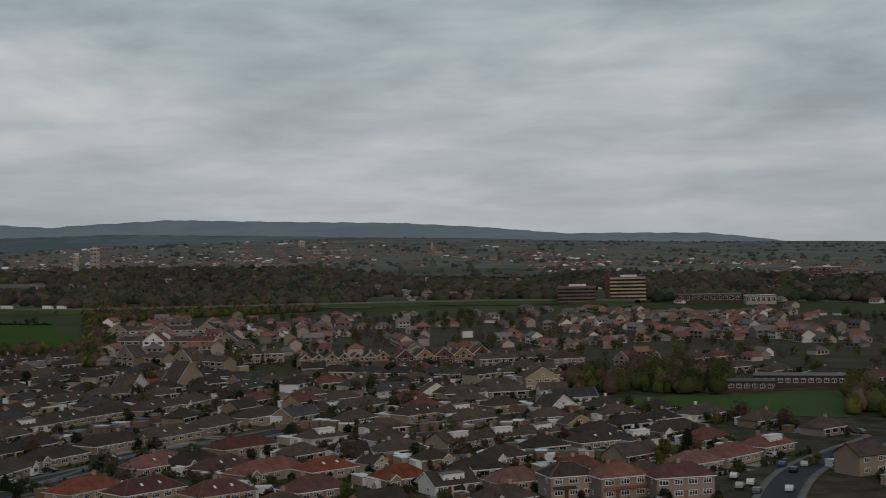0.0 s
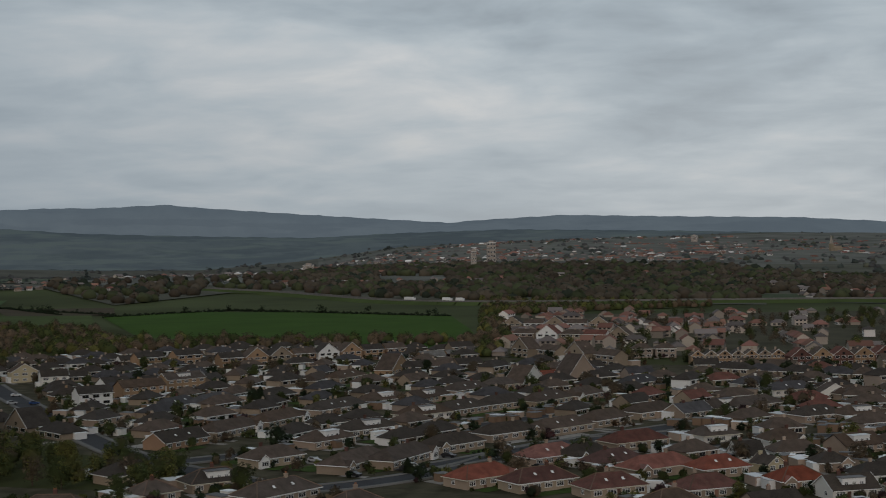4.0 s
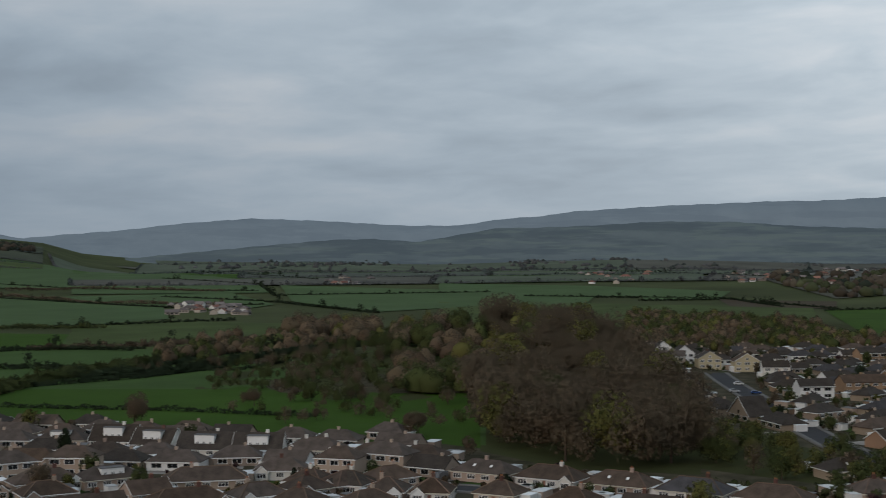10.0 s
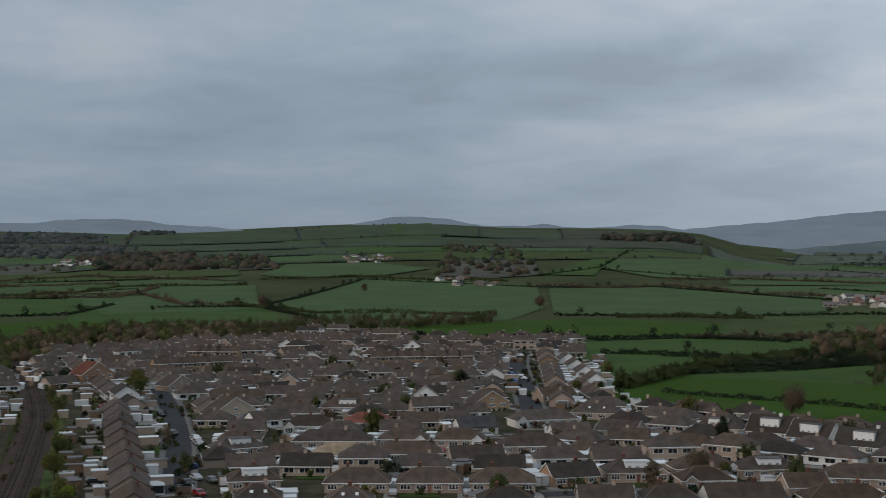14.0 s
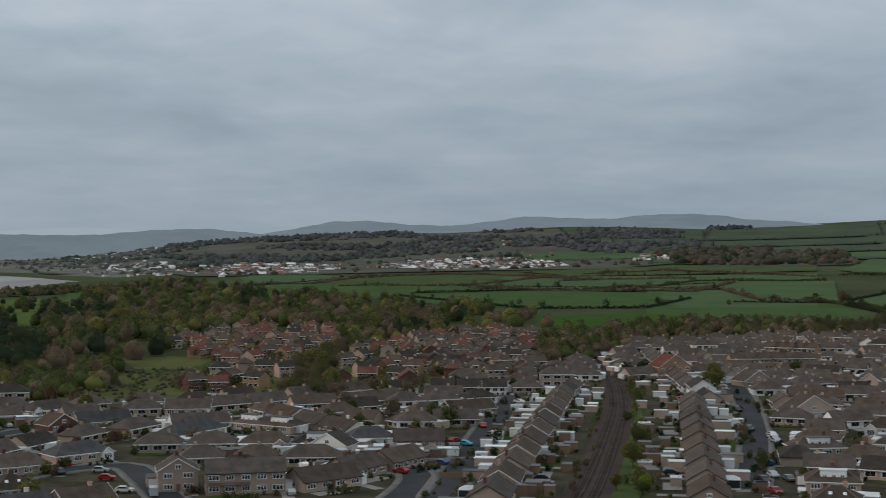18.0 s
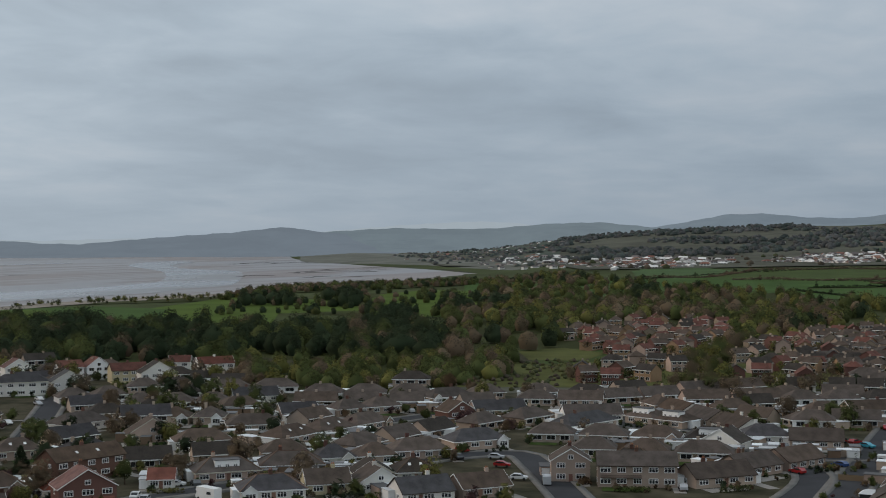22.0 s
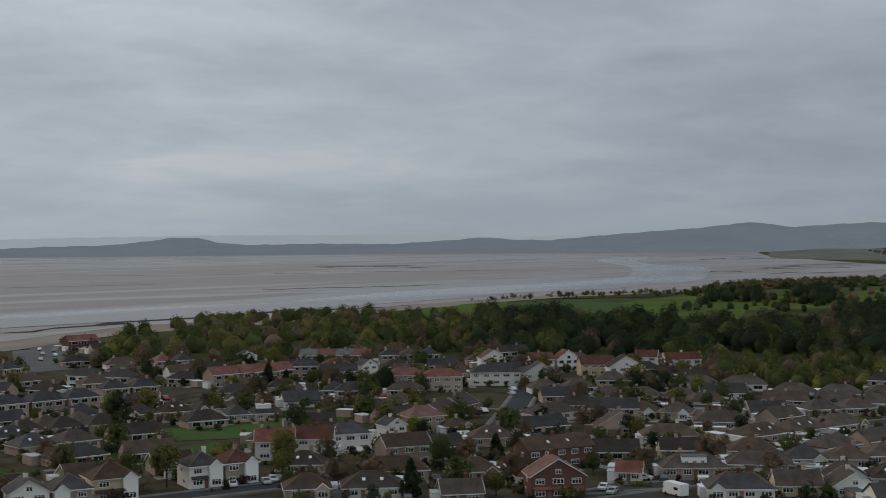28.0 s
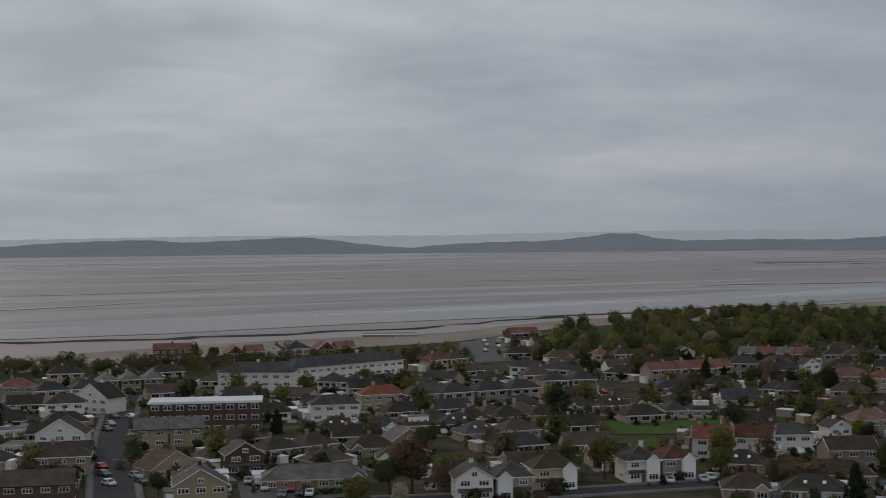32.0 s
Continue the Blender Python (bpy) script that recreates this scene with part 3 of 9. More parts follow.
def make_conservatory():
    c = tagged(new("conservatory"), "white-framed glass conservatory against a house", "conservatory", "conservatories")
    f = Solid()
    w, d, h = 3.6, 3.2, 2.2
    xs = [-w / 2 + w * i / 5 for i in range(6)]
    cut = [(xs[0], 0.5)] + [q for a, b in zip(xs, xs[1:]) for q in ((a + 0.05, 0.5), (a + 0.05, h), (b - 0.05, h), (b - 0.05, 0.5))] + [(xs[5], 0.5), (xs[5], h + 0.14), (xs[0], h + 0.14)]
    f.prism(cut, "y", -d / 2 - 0.02, -d / 2 + 0.08)
    part("frame", f, WHITE, c)
    part("base_wall", Solid().box(-w / 2, w / 2, -d / 2, d / 2, -0.2, 0.5), WHITE, c)
    part("glazing", Solid().box(-w / 2 + 0.06, w / 2 - 0.06, -d / 2 + 0.06, d / 2 - 0.06, 0.503, h - 0.003), GLASS, c)
    s = Solid()
    e = [(-w / 2 - 0.1, -d / 2 - 0.1), (w / 2 + 0.1, -d / 2 - 0.1), (w / 2 + 0.1, d / 2), (-w / 2 - 0.1, d / 2)]
    r0, r1 = (0, -d / 2 + 1.3, h + 1.0), (0, d / 2, h + 1.0)
    q = [(a, b, h + 0.145) for a, b in e]
    s.poly(q[0], q[1], r0), s.poly(q[1], q[2], r1, r0), s.poly(q[3], q[0], r0, r1), s.poly(q[2], q[3], r1), s.poly(*reversed(q))
    part("roof", s, PALE_ROOF, c)
    return c


def make_shed(k):
    s = tagged(new("garden_shed"), ("brown wooden" if k else "white-boarded") + " garden shed with a felt roof", "shed", "garden sheds")
    part("wall", Solid().prism([(-1.2, -0.1), (1.2, -0.1), (1.2, 1.8), (0, 2.3), (-1.2, 1.8)], "y", -1.6, 1.6), WOODEN if k else WHITE, s)
    part("roof", Solid().prism([(-1.35, 1.76), (0, 2.32), (1.35, 1.76), (1.35, 1.84), (0, 2.42), (-1.35, 1.84)], "y", -1.75, 1.75), FELT if k else PALE_ROOF, s)
    part("door", Solid().box(-0.4, 0.4, -1.64, -1.603, 0, 1.7), WOODEN, s)
    return s


CAR_COLOURS = {"white": (0.7, 0.7, 0.69), "silver": (0.42, 0.43, 0.44), "black": (0.02, 0.02, 0.023), "blue": (0.03, 0.07, 0.2), "red": (0.33, 0.02, 0.02), "grey": (0.12, 0.125, 0.13),
               "turquoise": (0.05, 0.35, 0.45)}
RUBBER = mat("tyre_rubber", (0.02, 0.02, 0.02), 0.9, bump=0)
LAMP = mat("lamp_glass", (0.6, 0.6, 0.58), 0.2, 0.1, bump=0)


def make_car(colour, van=False, near=True):
    paint = mat("car_paint_" + colour, CAR_COLOURS[colour], 0.25, 0.05, bump=0.0, spec=0.6)
    c = tagged(new("van" if van else "car"), f"{colour} {'panel van' if van else 'hatchback car'} parked at the roadside", "van" if van else "car", "parked vehicles")
    if van:
        side, cab = [(-2.5, 0.35), (2.5, 0.35), (2.55, 1.0), (1.95, 1.15), (1.45, 2.1), (-2.5, 2.15)], [(1.5, 1.2), (1.9, 1.2), (1.47, 1.95), (1.2, 1.95)]
        wx = 1.55
    else:
        side, cab = [(-2.0, 0.35), (2.05, 0.35), (2.1, 0.72), (1.95, 0.86), (1.0, 0.98), (0.35, 1.42), (-1.2, 1.46), (-1.85, 1.05), (-2.08, 0.95)], \
            [(0.95, 1.0), (0.35, 1.36), (-1.15, 1.4), (-1.7, 1.02)]
        wx = 1.3
    hw = 0.95 if van else 0.88
    part("body", Solid().prism(side, "y", -hw, hw), paint, c)
    part("glazing", Solid().prism(cab, "y", -hw - 0.012, hw + 0.012), GLASS, c)
    if near and not van:
        part("windscreen", Solid().prism([(1.03, 0.99), (1.0, 0.95), (0.36, 1.39), (0.39, 1.43)], "y", -0.72, 0.72), GLASS, c)
    if near:
        for x in (-wx, wx):
            for y in (-hw, hw):
                part("wheel", Solid().tube((x, y - 0.11, 0.32), (x, y + 0.11, 0.32), 0.32, 0.32, 10), RUBBER, c)
        for y in (-0.8, 0.5):
            part("headlight", Solid().box(2.04, 2.12, y, y + 0.3, 0.62, 0.78), LAMP, c)
    else:
        for x in (-wx, wx):
            part("axle", Solid().tube((x, -hw - 0.1, 0.32), (x, hw + 0.1, 0.32), 0.32, 0.32, 8), RUBBER, c)
    return c


def car(x, y, yaw, colour="silver", van=False):
    near = math.hypot(x, y) < 335
    copies(("car", colour, van, near), lambda: make_car(colour, van, near), x, y, yaw, height(x, y) + 0.28)


def make_motorhome():
    c = tagged(new("motorhome"), "white motorhome with a dark windscreen parked on a drive", "motorhome")
    part("body", Solid().prism([(-3.2, 0.4), (3.0, 0.4), (3.1, 1.0), (2.6, 1.7), (3.0, 2.1), (2.6, 2.9), (-3.2, 2.9)], "y", -1.1, 1.1), WHITE, c)
    part("windscreen", Solid().prism([(2.62, 1.68), (3.08, 1.05), (3.12, 1.08), (2.68, 1.7)], "y", -0.9, 0.9), GLASS, c)
    part("window", Solid().box(-2.2, -0.8, -1.13, 1.13, 1.5, 2.1), GLASS, c)
    for x in (-1.7, 2.0):
        for y in (-1.05, 1.05):
            part("wheel", Solid().tube((x, y - 0.12, 0.36), (x, y + 0.12, 0.36), 0.36, 0.36, 10), RUBBER, c)
    return c


# ---- trees ----
COUNT = {"bush": 0, "floor": 0.0}


def crown(kind, h, n, rng, leaf, low=False):
    """Leaf clumps of one crown as arrays of corners: an uneven cloud of small turned leaves round limbs' ends."""
    r = np.random.RandomState(rng.randrange(10 ** 6))
    if kind == "pine":
        z = r.beta(1.2, 1.7, n)
        a = r.rand(n) * 6.283
        ragged = 0.78 + 0.22 * np.sin(a * 3 + z * 9) + 0.14 * np.sin(a * 5 - z * 23)
        rad = (1 - z) ** 0.6 * h * 0.3 * (0.5 + 0.5 * r.rand(n) ** 0.5) * ragged + 0.1
        c = np.stack([rad * np.cos(a), rad * np.sin(a), h * (0.06 + 0.94 * z)], 1)
        d = np.stack([np.cos(a), np.sin(a), np.full(n, 0.5)], 1)
    else:
        k = 7 if kind != "bush" else 4
        lumps = r.normal(size=(k, 3))
        lumps /= np.linalg.norm(lumps, axis=1)[:, None]
        lumps *= np.array([0.17, 0.17, 0.15]) * h
        lumps[:, 2] = lumps[:, 2] * (1.5 if low else 1.0) + h * (0.5 if low else 0.6)
        size = h * r.uniform(0.19, 0.29, k)
        which = r.randint(0, k, n)
        d = r.normal(size=(n, 3))
        d /= np.linalg.norm(d, axis=1)[:, None]
        c = lumps[which] + d * (size[which] * (0.45 + 0.55 * r.rand(n) ** 0.4))[:, None]
        c[:, 2] = np.maximum(c[:, 2], h * 0.12)
    mid = np.array([0, 0, h * (0.3 if low or kind == "bush" else 0.5)])
    return leaves_at(c, d + 1.1 * (c - mid) / (0.35 * h), leaf, r, 0.6 if kind == "bare" else 0.95)


def leaves_at(c, d, leaf, r, wide=0.9):
    """Three-cornered leaf tufts at the points c, each with the tip of its outward direction d as a fourth row."""
    n = len(c)
    d = d / (np.linalg.norm(d, axis=1)[:, None] + 1e-6)
    out = d + r.normal(size=(n, 3)) * 0.6
    u = np.cross(out, r.normal(size=(n, 3)))
    u /= np.linalg.norm(u, axis=1)[:, None]
    v = np.cross(out, u)
    v /= np.linalg.norm(v, axis=1)[:, None]
    s = leaf * (0.65 + 0.9 * r.rand(n))[:, None]
    tip = d + r.normal(size=(n, 3)) * 0.22 + np.array([0, 0, 0.75])
    return np.stack([c - u * s * 0.62 - v * s * wide, c + u * s * 0.95, c - u * s * 0.5 + v * s * wide, c + tip], 1)


def quads(name, q, material):
    """A mesh of leaf tufts, shaded along their outward directions."""
    me = bpy.data.meshes.new(name)
    n = len(q)
    p, mid = q[:, :3], q[:, :3].mean(1)
    d = q[:, 3] - mid
    d /= np.linalg.norm(d, axis=1)[:, None] + 1e-6
    turned = (np.cross(p[:, 1] - p[:, 0], p[:, 2] - p[:, 0]) * d).sum(1) < 0
    p = np.where(turned[:, None, None], p[:, ::-1], p)
    me.from_pydata(p.reshape(-1, 3).tolist(), [], np.arange(n * 3).reshape(n, 3).tolist())
    me.polygons.foreach_set("use_smooth", [True] * n)
    me.normals_split_custom_set_from_vertices(np.repeat(d, 3, axis=0).tolist())
    me.materials.append(material)
    return me


TREE_WORDS = {"bare": "leafless brown tree with fine twigs", "green": "green leafy tree", "olive": "tree in yellow-green spring bud", "lime": "bright lime-green round tree",
              "pine": "dark evergreen conifer", "blossom": "small tree in white blossom", "copper": "copper-leaved tree", "plum": "dark plum-leaved tree"}


def make_tree(kind, h, rng):
    t = tagged(new("tree"), TREE_WORDS[kind] + " standing among the gardens", "tree", "trees among the gardens")
    s = Solid().tube((0, 0, -0.3), (0, 0, h * 0.45), h * 0.028, h * 0.018)
    for i in range(6):
        a = 6.283 * i / 6 + rng.random()
        s.tube((0, 0, h * (0.25 + 0.04 * i)), (math.cos(a) * h * 0.2, math.sin(a) * h * 0.2, h * (0.55 + 0.05 * i)), h * 0.011, h * 0.004, 5)
    part("trunk", s, BARK, t)
    me = new("crown", quads("crown", crown(kind, h, 2600, rng, h * (0.029 if kind != "bare" else 0.031)), LEAVES[kind]))
    me.parent = t
    return t


def tree(x, y, kind="green", h=8.0, seed=0):
    h = max(3, round(h / 1.5) * 1.5)
    rng = random.Random(f"{kind}{h}{seed % 3}")
    copies(("tree", kind, h, seed % 3), lambda: make_tree(kind, h, rng), x, y, (seed * 77) % 360)


def inside(x, y, pts):
    c = False
    for (ax, ay), (bx, by) in zip(pts, pts[1:] + pts[:1]):
        if (ay > y) != (by > y) and x < (bx - ax) * (y - ay) / (by - ay) + ax:
            c = not c
    return c


SIDES, RINGS = 8, ((0.1, 0.8), (0.36, 1.0), (0.6, 0.95), (0.8, 0.66), (0.93, 0.3))


def mass(x, y, z, h, r, broad):
    """The closed heart of a crown: rings of uneven width up to a round, lumpy top."""
    a = np.arange(SIDES) * 6.2832 / SIDES + r.rand() * 6.28
    wide = h * broad * r.uniform(0.8, 1.2)
    lean = r.normal(size=2) * h * 0.05
    lump = r.uniform(0.7, 1.25, SIDES)
    rings = []
    for up, k in RINGS:
        w = wide * k * lump * r.uniform(0.82, 1.18, SIDES)
        rings.append(np.stack([x + lean[0] * up + np.cos(a) * w, y + lean[1] * up + np.sin(a) * w, np.full(SIDES, z) + h * up * r.uniform(0.88, 1.1, SIDES)], 1))
    return np.concatenate(rings + [np.array([[x + lean[0], y + lean[1], z + h]])])


def masses(found, material):
    """Many crown hearts in one mesh."""
    n, faces, last = SIDES, [], len(RINGS) - 1
    for k in range(last + 1):
        for i in range(n):
            j = (i + 1) % n
            faces.append((k * n + i, k * n + j, (k + 1) * n + j, (k + 1) * n + i) if k < last else (k * n + i, k * n + j, (last + 1) * n))
    size = n * (last + 1) + 1
    me = bpy.data.meshes.new("crowns")
    me.from_pydata(np.concatenate(found).tolist(), [], [tuple(v + m * size for v in f) for m in range(len(found)) for f in faces])
    me.polygons.foreach_set("use_smooth", [True] * len(me.polygons))
    me.materials.append(material)
    return me


CLEARINGS = []


def wood(name, label, pts, n, kinds, h, leaves=110, seed=1):
    """A wood: one sheet of many crowns a kind, spread inside an outline."""
    rng = random.Random(seed)
    far = leaves <= 60
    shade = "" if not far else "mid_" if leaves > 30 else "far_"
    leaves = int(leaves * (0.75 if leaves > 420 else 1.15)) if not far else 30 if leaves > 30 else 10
    solid = far or (leaves <= 490 and h > 8.5)
    r, hearts = np.random.RandomState(seed), {k: [] for k in kinds}
    BLOCKED.append(pts)
    lo_x, hi_x, lo_y, hi_y = min(p[0] for p in pts), max(p[0] for p in pts), min(p[1] for p in pts), max(p[1] for p in pts)
    got = {k: [] for k in kinds}
    trunks = Solid()
    names = sorted(kinds)
    tries = 0
    while n > 0 and tries < 60000:
        tries += 1
        x, y = rng.uniform(lo_x, hi_x), rng.uniform(lo_y, hi_y)
        if not inside(x, y, pts) or any(inside(x, y, c) for c in CLEARINGS):
            continue
        if shade == "far_" and noise.noise(Vector((x / 260, y / 260, seed))) < -0.08:
            n -= 0.5
            continue
        n -= 1
        k = rng.choices(names, [kinds[i] for i in names])[0]
        hh, z = h * rng.uniform(0.65, 1.15), height(x, y)
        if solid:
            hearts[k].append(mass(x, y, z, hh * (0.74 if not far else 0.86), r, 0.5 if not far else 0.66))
        got[k].append(crown("oak" if k == "pine" else k, hh, leaves, rng, hh * ((0.7 if not far else 0.62) if solid else 0.86) / leaves ** 0.5 * (1.05 if k != "bare" else 1.15), True) + np.array([x, y, z]))
        if leaves > 60 and rng.random() < 0.4:
            trunks.tube((x, y, z - 0.3), (x, y, z + hh * 0.5), hh * 0.022, hh * 0.012, 5)
    COUNT["floor"] += 0.0005
    # far woods take the paler floor, which has haze painted in
    drape("woodland_floor", pts, FLOOR if leaves >= 60 else HAZED_FLOOR, "dark leaf litter under the trees", 0.065 + COUNT["floor"], 60.0, "ground")
    root = tagged(new(name), label, "wood", "", "stuff")
    for k in names:
        if got[k]:
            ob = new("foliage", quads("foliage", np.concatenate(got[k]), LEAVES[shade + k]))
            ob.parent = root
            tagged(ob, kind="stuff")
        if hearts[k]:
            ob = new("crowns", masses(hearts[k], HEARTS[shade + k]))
            ob.parent = root
            tagged(ob, kind="stuff")
    if trunks.v:
        tagged(part("trunks", trunks, BARK, root), kind="stuff")


def hedge(pts, w=2.0, h=1.8, kind="green", seed=3, per=2.2):
    """A hedge along a line: many small leaves in a ragged band."""
    r = np.random.RandomState(seed)
    out = []
    for (ax, ay), (bx, by) in zip(pts, pts[1:]):
        ln = math.hypot(bx - ax, by - ay)
        n = max(6, int(ln * per * h))
        fat = 1.0 if h < 2.5 else 1.7
        t = r.rand(n)
        lump = 0.75 + 0.35 * np.sin(t * ln / 5.0 + seed) * np.sin(t * ln / 1.7)
        x, y = ax + (bx - ax) * t, ay + (by - ay) * t
        off = (r.rand(n) - 0.5) * w
        x, y = x - (by - ay) / ln * off, y + (bx - ax) / ln * off
        z = np.array([height(a, b) for a, b in zip(x, y)]) + r.rand(n) ** 0.7 * h * lump
        c = np.stack([x, y, z], 1)
        up = np.stack([-(by - ay) / ln * off / w, (bx - ax) / ln * off / w, np.full(n, 0.6)], 1)
        out.append(leaves_at(c, up, fat * (0.28 + 0.16 * h), r))
    if h > 2.5:
        rng = random.Random(seed)
        for (ax, ay), (bx, by) in zip(pts, pts[1:]):
            for k in range(int(math.hypot(bx - ax, by - ay) / 38)):
                t, hh = rng.random(), rng.uniform(4, 11)
                x, y = ax + (bx - ax) * t, ay + (by - ay) * t
                out.append(crown("oak", hh, 60, rng, hh * 0.09, True) + np.array([x, y, height(x, y)]))
    ob = new("hedge", quads("hedge", np.concatenate(out), LEAVES[kind]))
    tagged(ob, "ragged dark green field hedge" if kind != "bare" else "brown leafless hedge", "hedge", "hedges", "stuff")


def make_bush(kind, h, rng):
    me = new("bush", quads("bush", crown("bush", h, 340, rng, h * 0.085) - np.array([0, 0, h * 0.2]), LEAVES[kind]))
    return tagged(me, {"green": "green garden shrub", "olive": "yellow-green garden shrub", "bare": "brown leafless shrub", "plum": "dark purple shrub", "copper": "copper-leaved shrub",
                       "pine": "dark evergreen shrub", "lime": "bright green shrub", "blossom": "white flowering shrub"}[kind] + " in a front garden", "shrub", "garden shrubs")


SHRUBS = {}


def bush(x, y, kind="green", h=2.4, seed=0):
    if math.hypot(x, y) > 350 or COUNT["bush"] > 130:
        rng = random.Random(f"{x}{seed}")
        SHRUBS.setdefault(kind, []).append(crown("bush", h, 54, rng, h * 0.16, True) + np.array([x, y, height(x, y) - h * 0.1]))
        return
    COUNT["bush"] += 1
    h = max(1.5, round(h * 2) / 2)
    copies(("bush", kind, h, seed % 2), lambda: make_bush(kind, h, random.Random(f"{kind}{h}{seed % 2}")), x, y, (seed * 53) % 360)


def make_garden_hedge(kind, ln):
    r = random.Random(f"{kind}{ln}")
    s = np.random.RandomState(int(ln * 10))
    n = int(ln * 26)
    c = np.stack([(s.rand(n) - 0.5) * ln, (s.rand(n) - 0.5) * 0.8, s.rand(n) ** 0.7 * 1.4], 1)
    tufts = leaves_at(c, np.stack([c[:, 0] * 0, c[:, 1] * 1.5, c[:, 2] * 0 + 0.7], 1), 0.33, s)
    return tagged(new("garden_hedge", quads("garden_hedge", tufts, LEAVES[kind])),
                  "clipped garden hedge before a house", "hedge", "garden hedges")


def make_fence(ln):
    f = tagged(new("fence"), "weathered wooden panel fence between gardens", "fence", "garden fences")
    top = [(-ln / 2, 0.05), (ln / 2, 0.05)]
    for i in range(int(ln / 2), -1, -1):
        u = -ln / 2 + 2 * i
        top += [(u + 0.07, 1.6), (u + 0.07, 1.75), (u - 0.07, 1.75), (u - 0.07, 1.6)]
    part("panel", Solid().prism(top, "y", -0.03, 0.03), WOODEN, f)
    return f


LAWN = mat("lawn", (0.046, 0.074, 0.02), 0.9, 0.3, grain=2, spots=0.3, each=0.25)
DRIVE = mat("drive_paving", (0.23, 0.215, 0.195), 0.85, 0.2, grain=2, spots=0.3, each=0.3)


PATCHES = {True: Solid(), False: Solid()}


def patch(x, y, yaw, w, d, lawn):
    a = radians(yaw)
    c, s = math.cos(a), math.sin(a)
    z = height(x, y)
    k = 0.13 + (len(PATCHES[lawn].v) % 7) * 0.006 + (0.05 if lawn else 0)
    b = PATCHES[lawn]
    b.poly(*[(x + c * u - s * v, y + s * u + c * v, z + k) for u, v in ((-w / 2, -d / 2), (w / 2, -d / 2), (w / 2, d / 2), (-w / 2, d / 2))])




def yard_things(rng, x, y, yaw, w, d):
    """What stands about a house: drive, lawn, car, garage, conservatory, shed, shrubs."""
    far = math.hypot(x, y)
    a = radians(yaw)
    c, s = math.cos(a), math.sin(a)

    def at(u, v):
        return x + c * u - s * v, y + s * u + c * v

    side = rng.choice((-1, 1))
    patch(*at(side * (w / 2 + 0.2), -d / 2 - 3), yaw, 2.8, 8, False)
    patch(*at(-side * w * 0.15, -d / 2 - 3.4), yaw, w * 0.6, 4.5, rng.random() < 0.6)
    patch(*at(0, d / 2 + 5.5), yaw, w * 0.9, 7, rng.random() < 0.65)
    near = far < 340
    cars = rng.random()
    if cars < (0.3 if far < 400 else 0.1) and far < 520:
        p = at(side * (w / 2 + 1.0), -d / 2 - 3.5)
        car(*p, yaw + 90 * rng.choice((1, -1)), rng.choice(("white", "silver", "black", "blue", "red", "grey", "white", "silver", "grey", "black")), rng.random() < 0.07)
    q = rng.random()
    if q < 0.66:
        pale = rng.random() < 0.75
        p = at(side * (w / 2 + 0.6), d / 2 + 3.2)
        if near:
            copies(("garage", pale), lambda: make_garage(pale), *p, yaw)
        else:
            joined(*p, yaw, 3.2, 5.6, 2.3, "wall", "pale" if pale else "felt")
    if rng.random() < 0.62:
        p = at(-side * w * 0.2, d / 2 + 1.62)
        if near:
            copies("conservatory", make_conservatory, *p, yaw + 180)
        else:
            joined(*p, yaw, 3.6, 3.2, 2.4, "white", "pale")
    if rng.random() < 0.5:
        joined(*at(side * (w / 2 + 0.4), rng.uniform(-0.2, 0.3) * d), yaw, 2.6, 4.0, 2.3, "white", "pale")
    for k in range(rng.choice((0, 1, 2, 2))):
        dark = rng.random() < 0.35
        p, turn = at(rng.uniform(-0.4, 0.4) * w, d / 2 + rng.uniform(5, 9)), yaw + rng.choice((0, 90))
        if far < 300 and k == 0:
            copies(("shed", dark), lambda: make_shed(dark), *p, turn)
        else:
            joined(*p, turn, 2.4, 3.0, 2.1, "wood" if dark else "white", "felt" if dark else "pale")
    for i in range(rng.choice((5, 6, 7, 8)) if far < 750 else 4):
        v = -d / 2 - rng.uniform(1.2, 7) if rng.random() < 0.5 else d / 2 + rng.uniform(3, 12)
        bush(*at(rng.uniform(-0.62, 0.62) * w, v), rng.choice(("green", "green", "olive", "pine", "bare", "bare", "green", "plum", "copper", "pine")), rng.choice((1.5, 2, 2.5, 3.0, 3.5, 4.5) if not 45 < bearing(x, y) < 108 else (1.5, 1.5, 2, 2.5, 3)), rng.randrange(9))
    az = bearing(x, y)
    if az < 36 or az > 116:
        for i in range(4):
            k, hh = rng.choice(("green", "pine", "bare", "green", "olive", "bare")), rng.uniform(1.8, 4.2)
            p = at(w * (i - 1.5) * 0.3 + rng.uniform(-1, 1), d / 2 + rng.uniform(9, 12.5))
            SHRUBS.setdefault(k, []).append(crown("bush", hh, 60, rng, hh * 0.15, True) + np.array([p[0], p[1], height(*p) - hh * 0.1]))
    leafy = 0.35 if az > 142 else 1.0 if az > 118 else 0.45 if az < 36 else 0.12
    for i in range(3):
        if rng.random() < leafy * 0.55:
            tree_h = rng.uniform(4, 8.5) + (2 if az > 118 else 0)
            k = rng.choice(("green", "olive", "bare", "bare", "pine", "green"))
            p = at(rng.uniform(-0.7, 0.7) * w, d / 2 + rng.uniform(4, 11))
            SHRUBS.setdefault(k, []).append(crown("oak", tree_h, 230, rng, tree_h * 0.075, True) + np.array([p[0], p[1], height(*p)]))
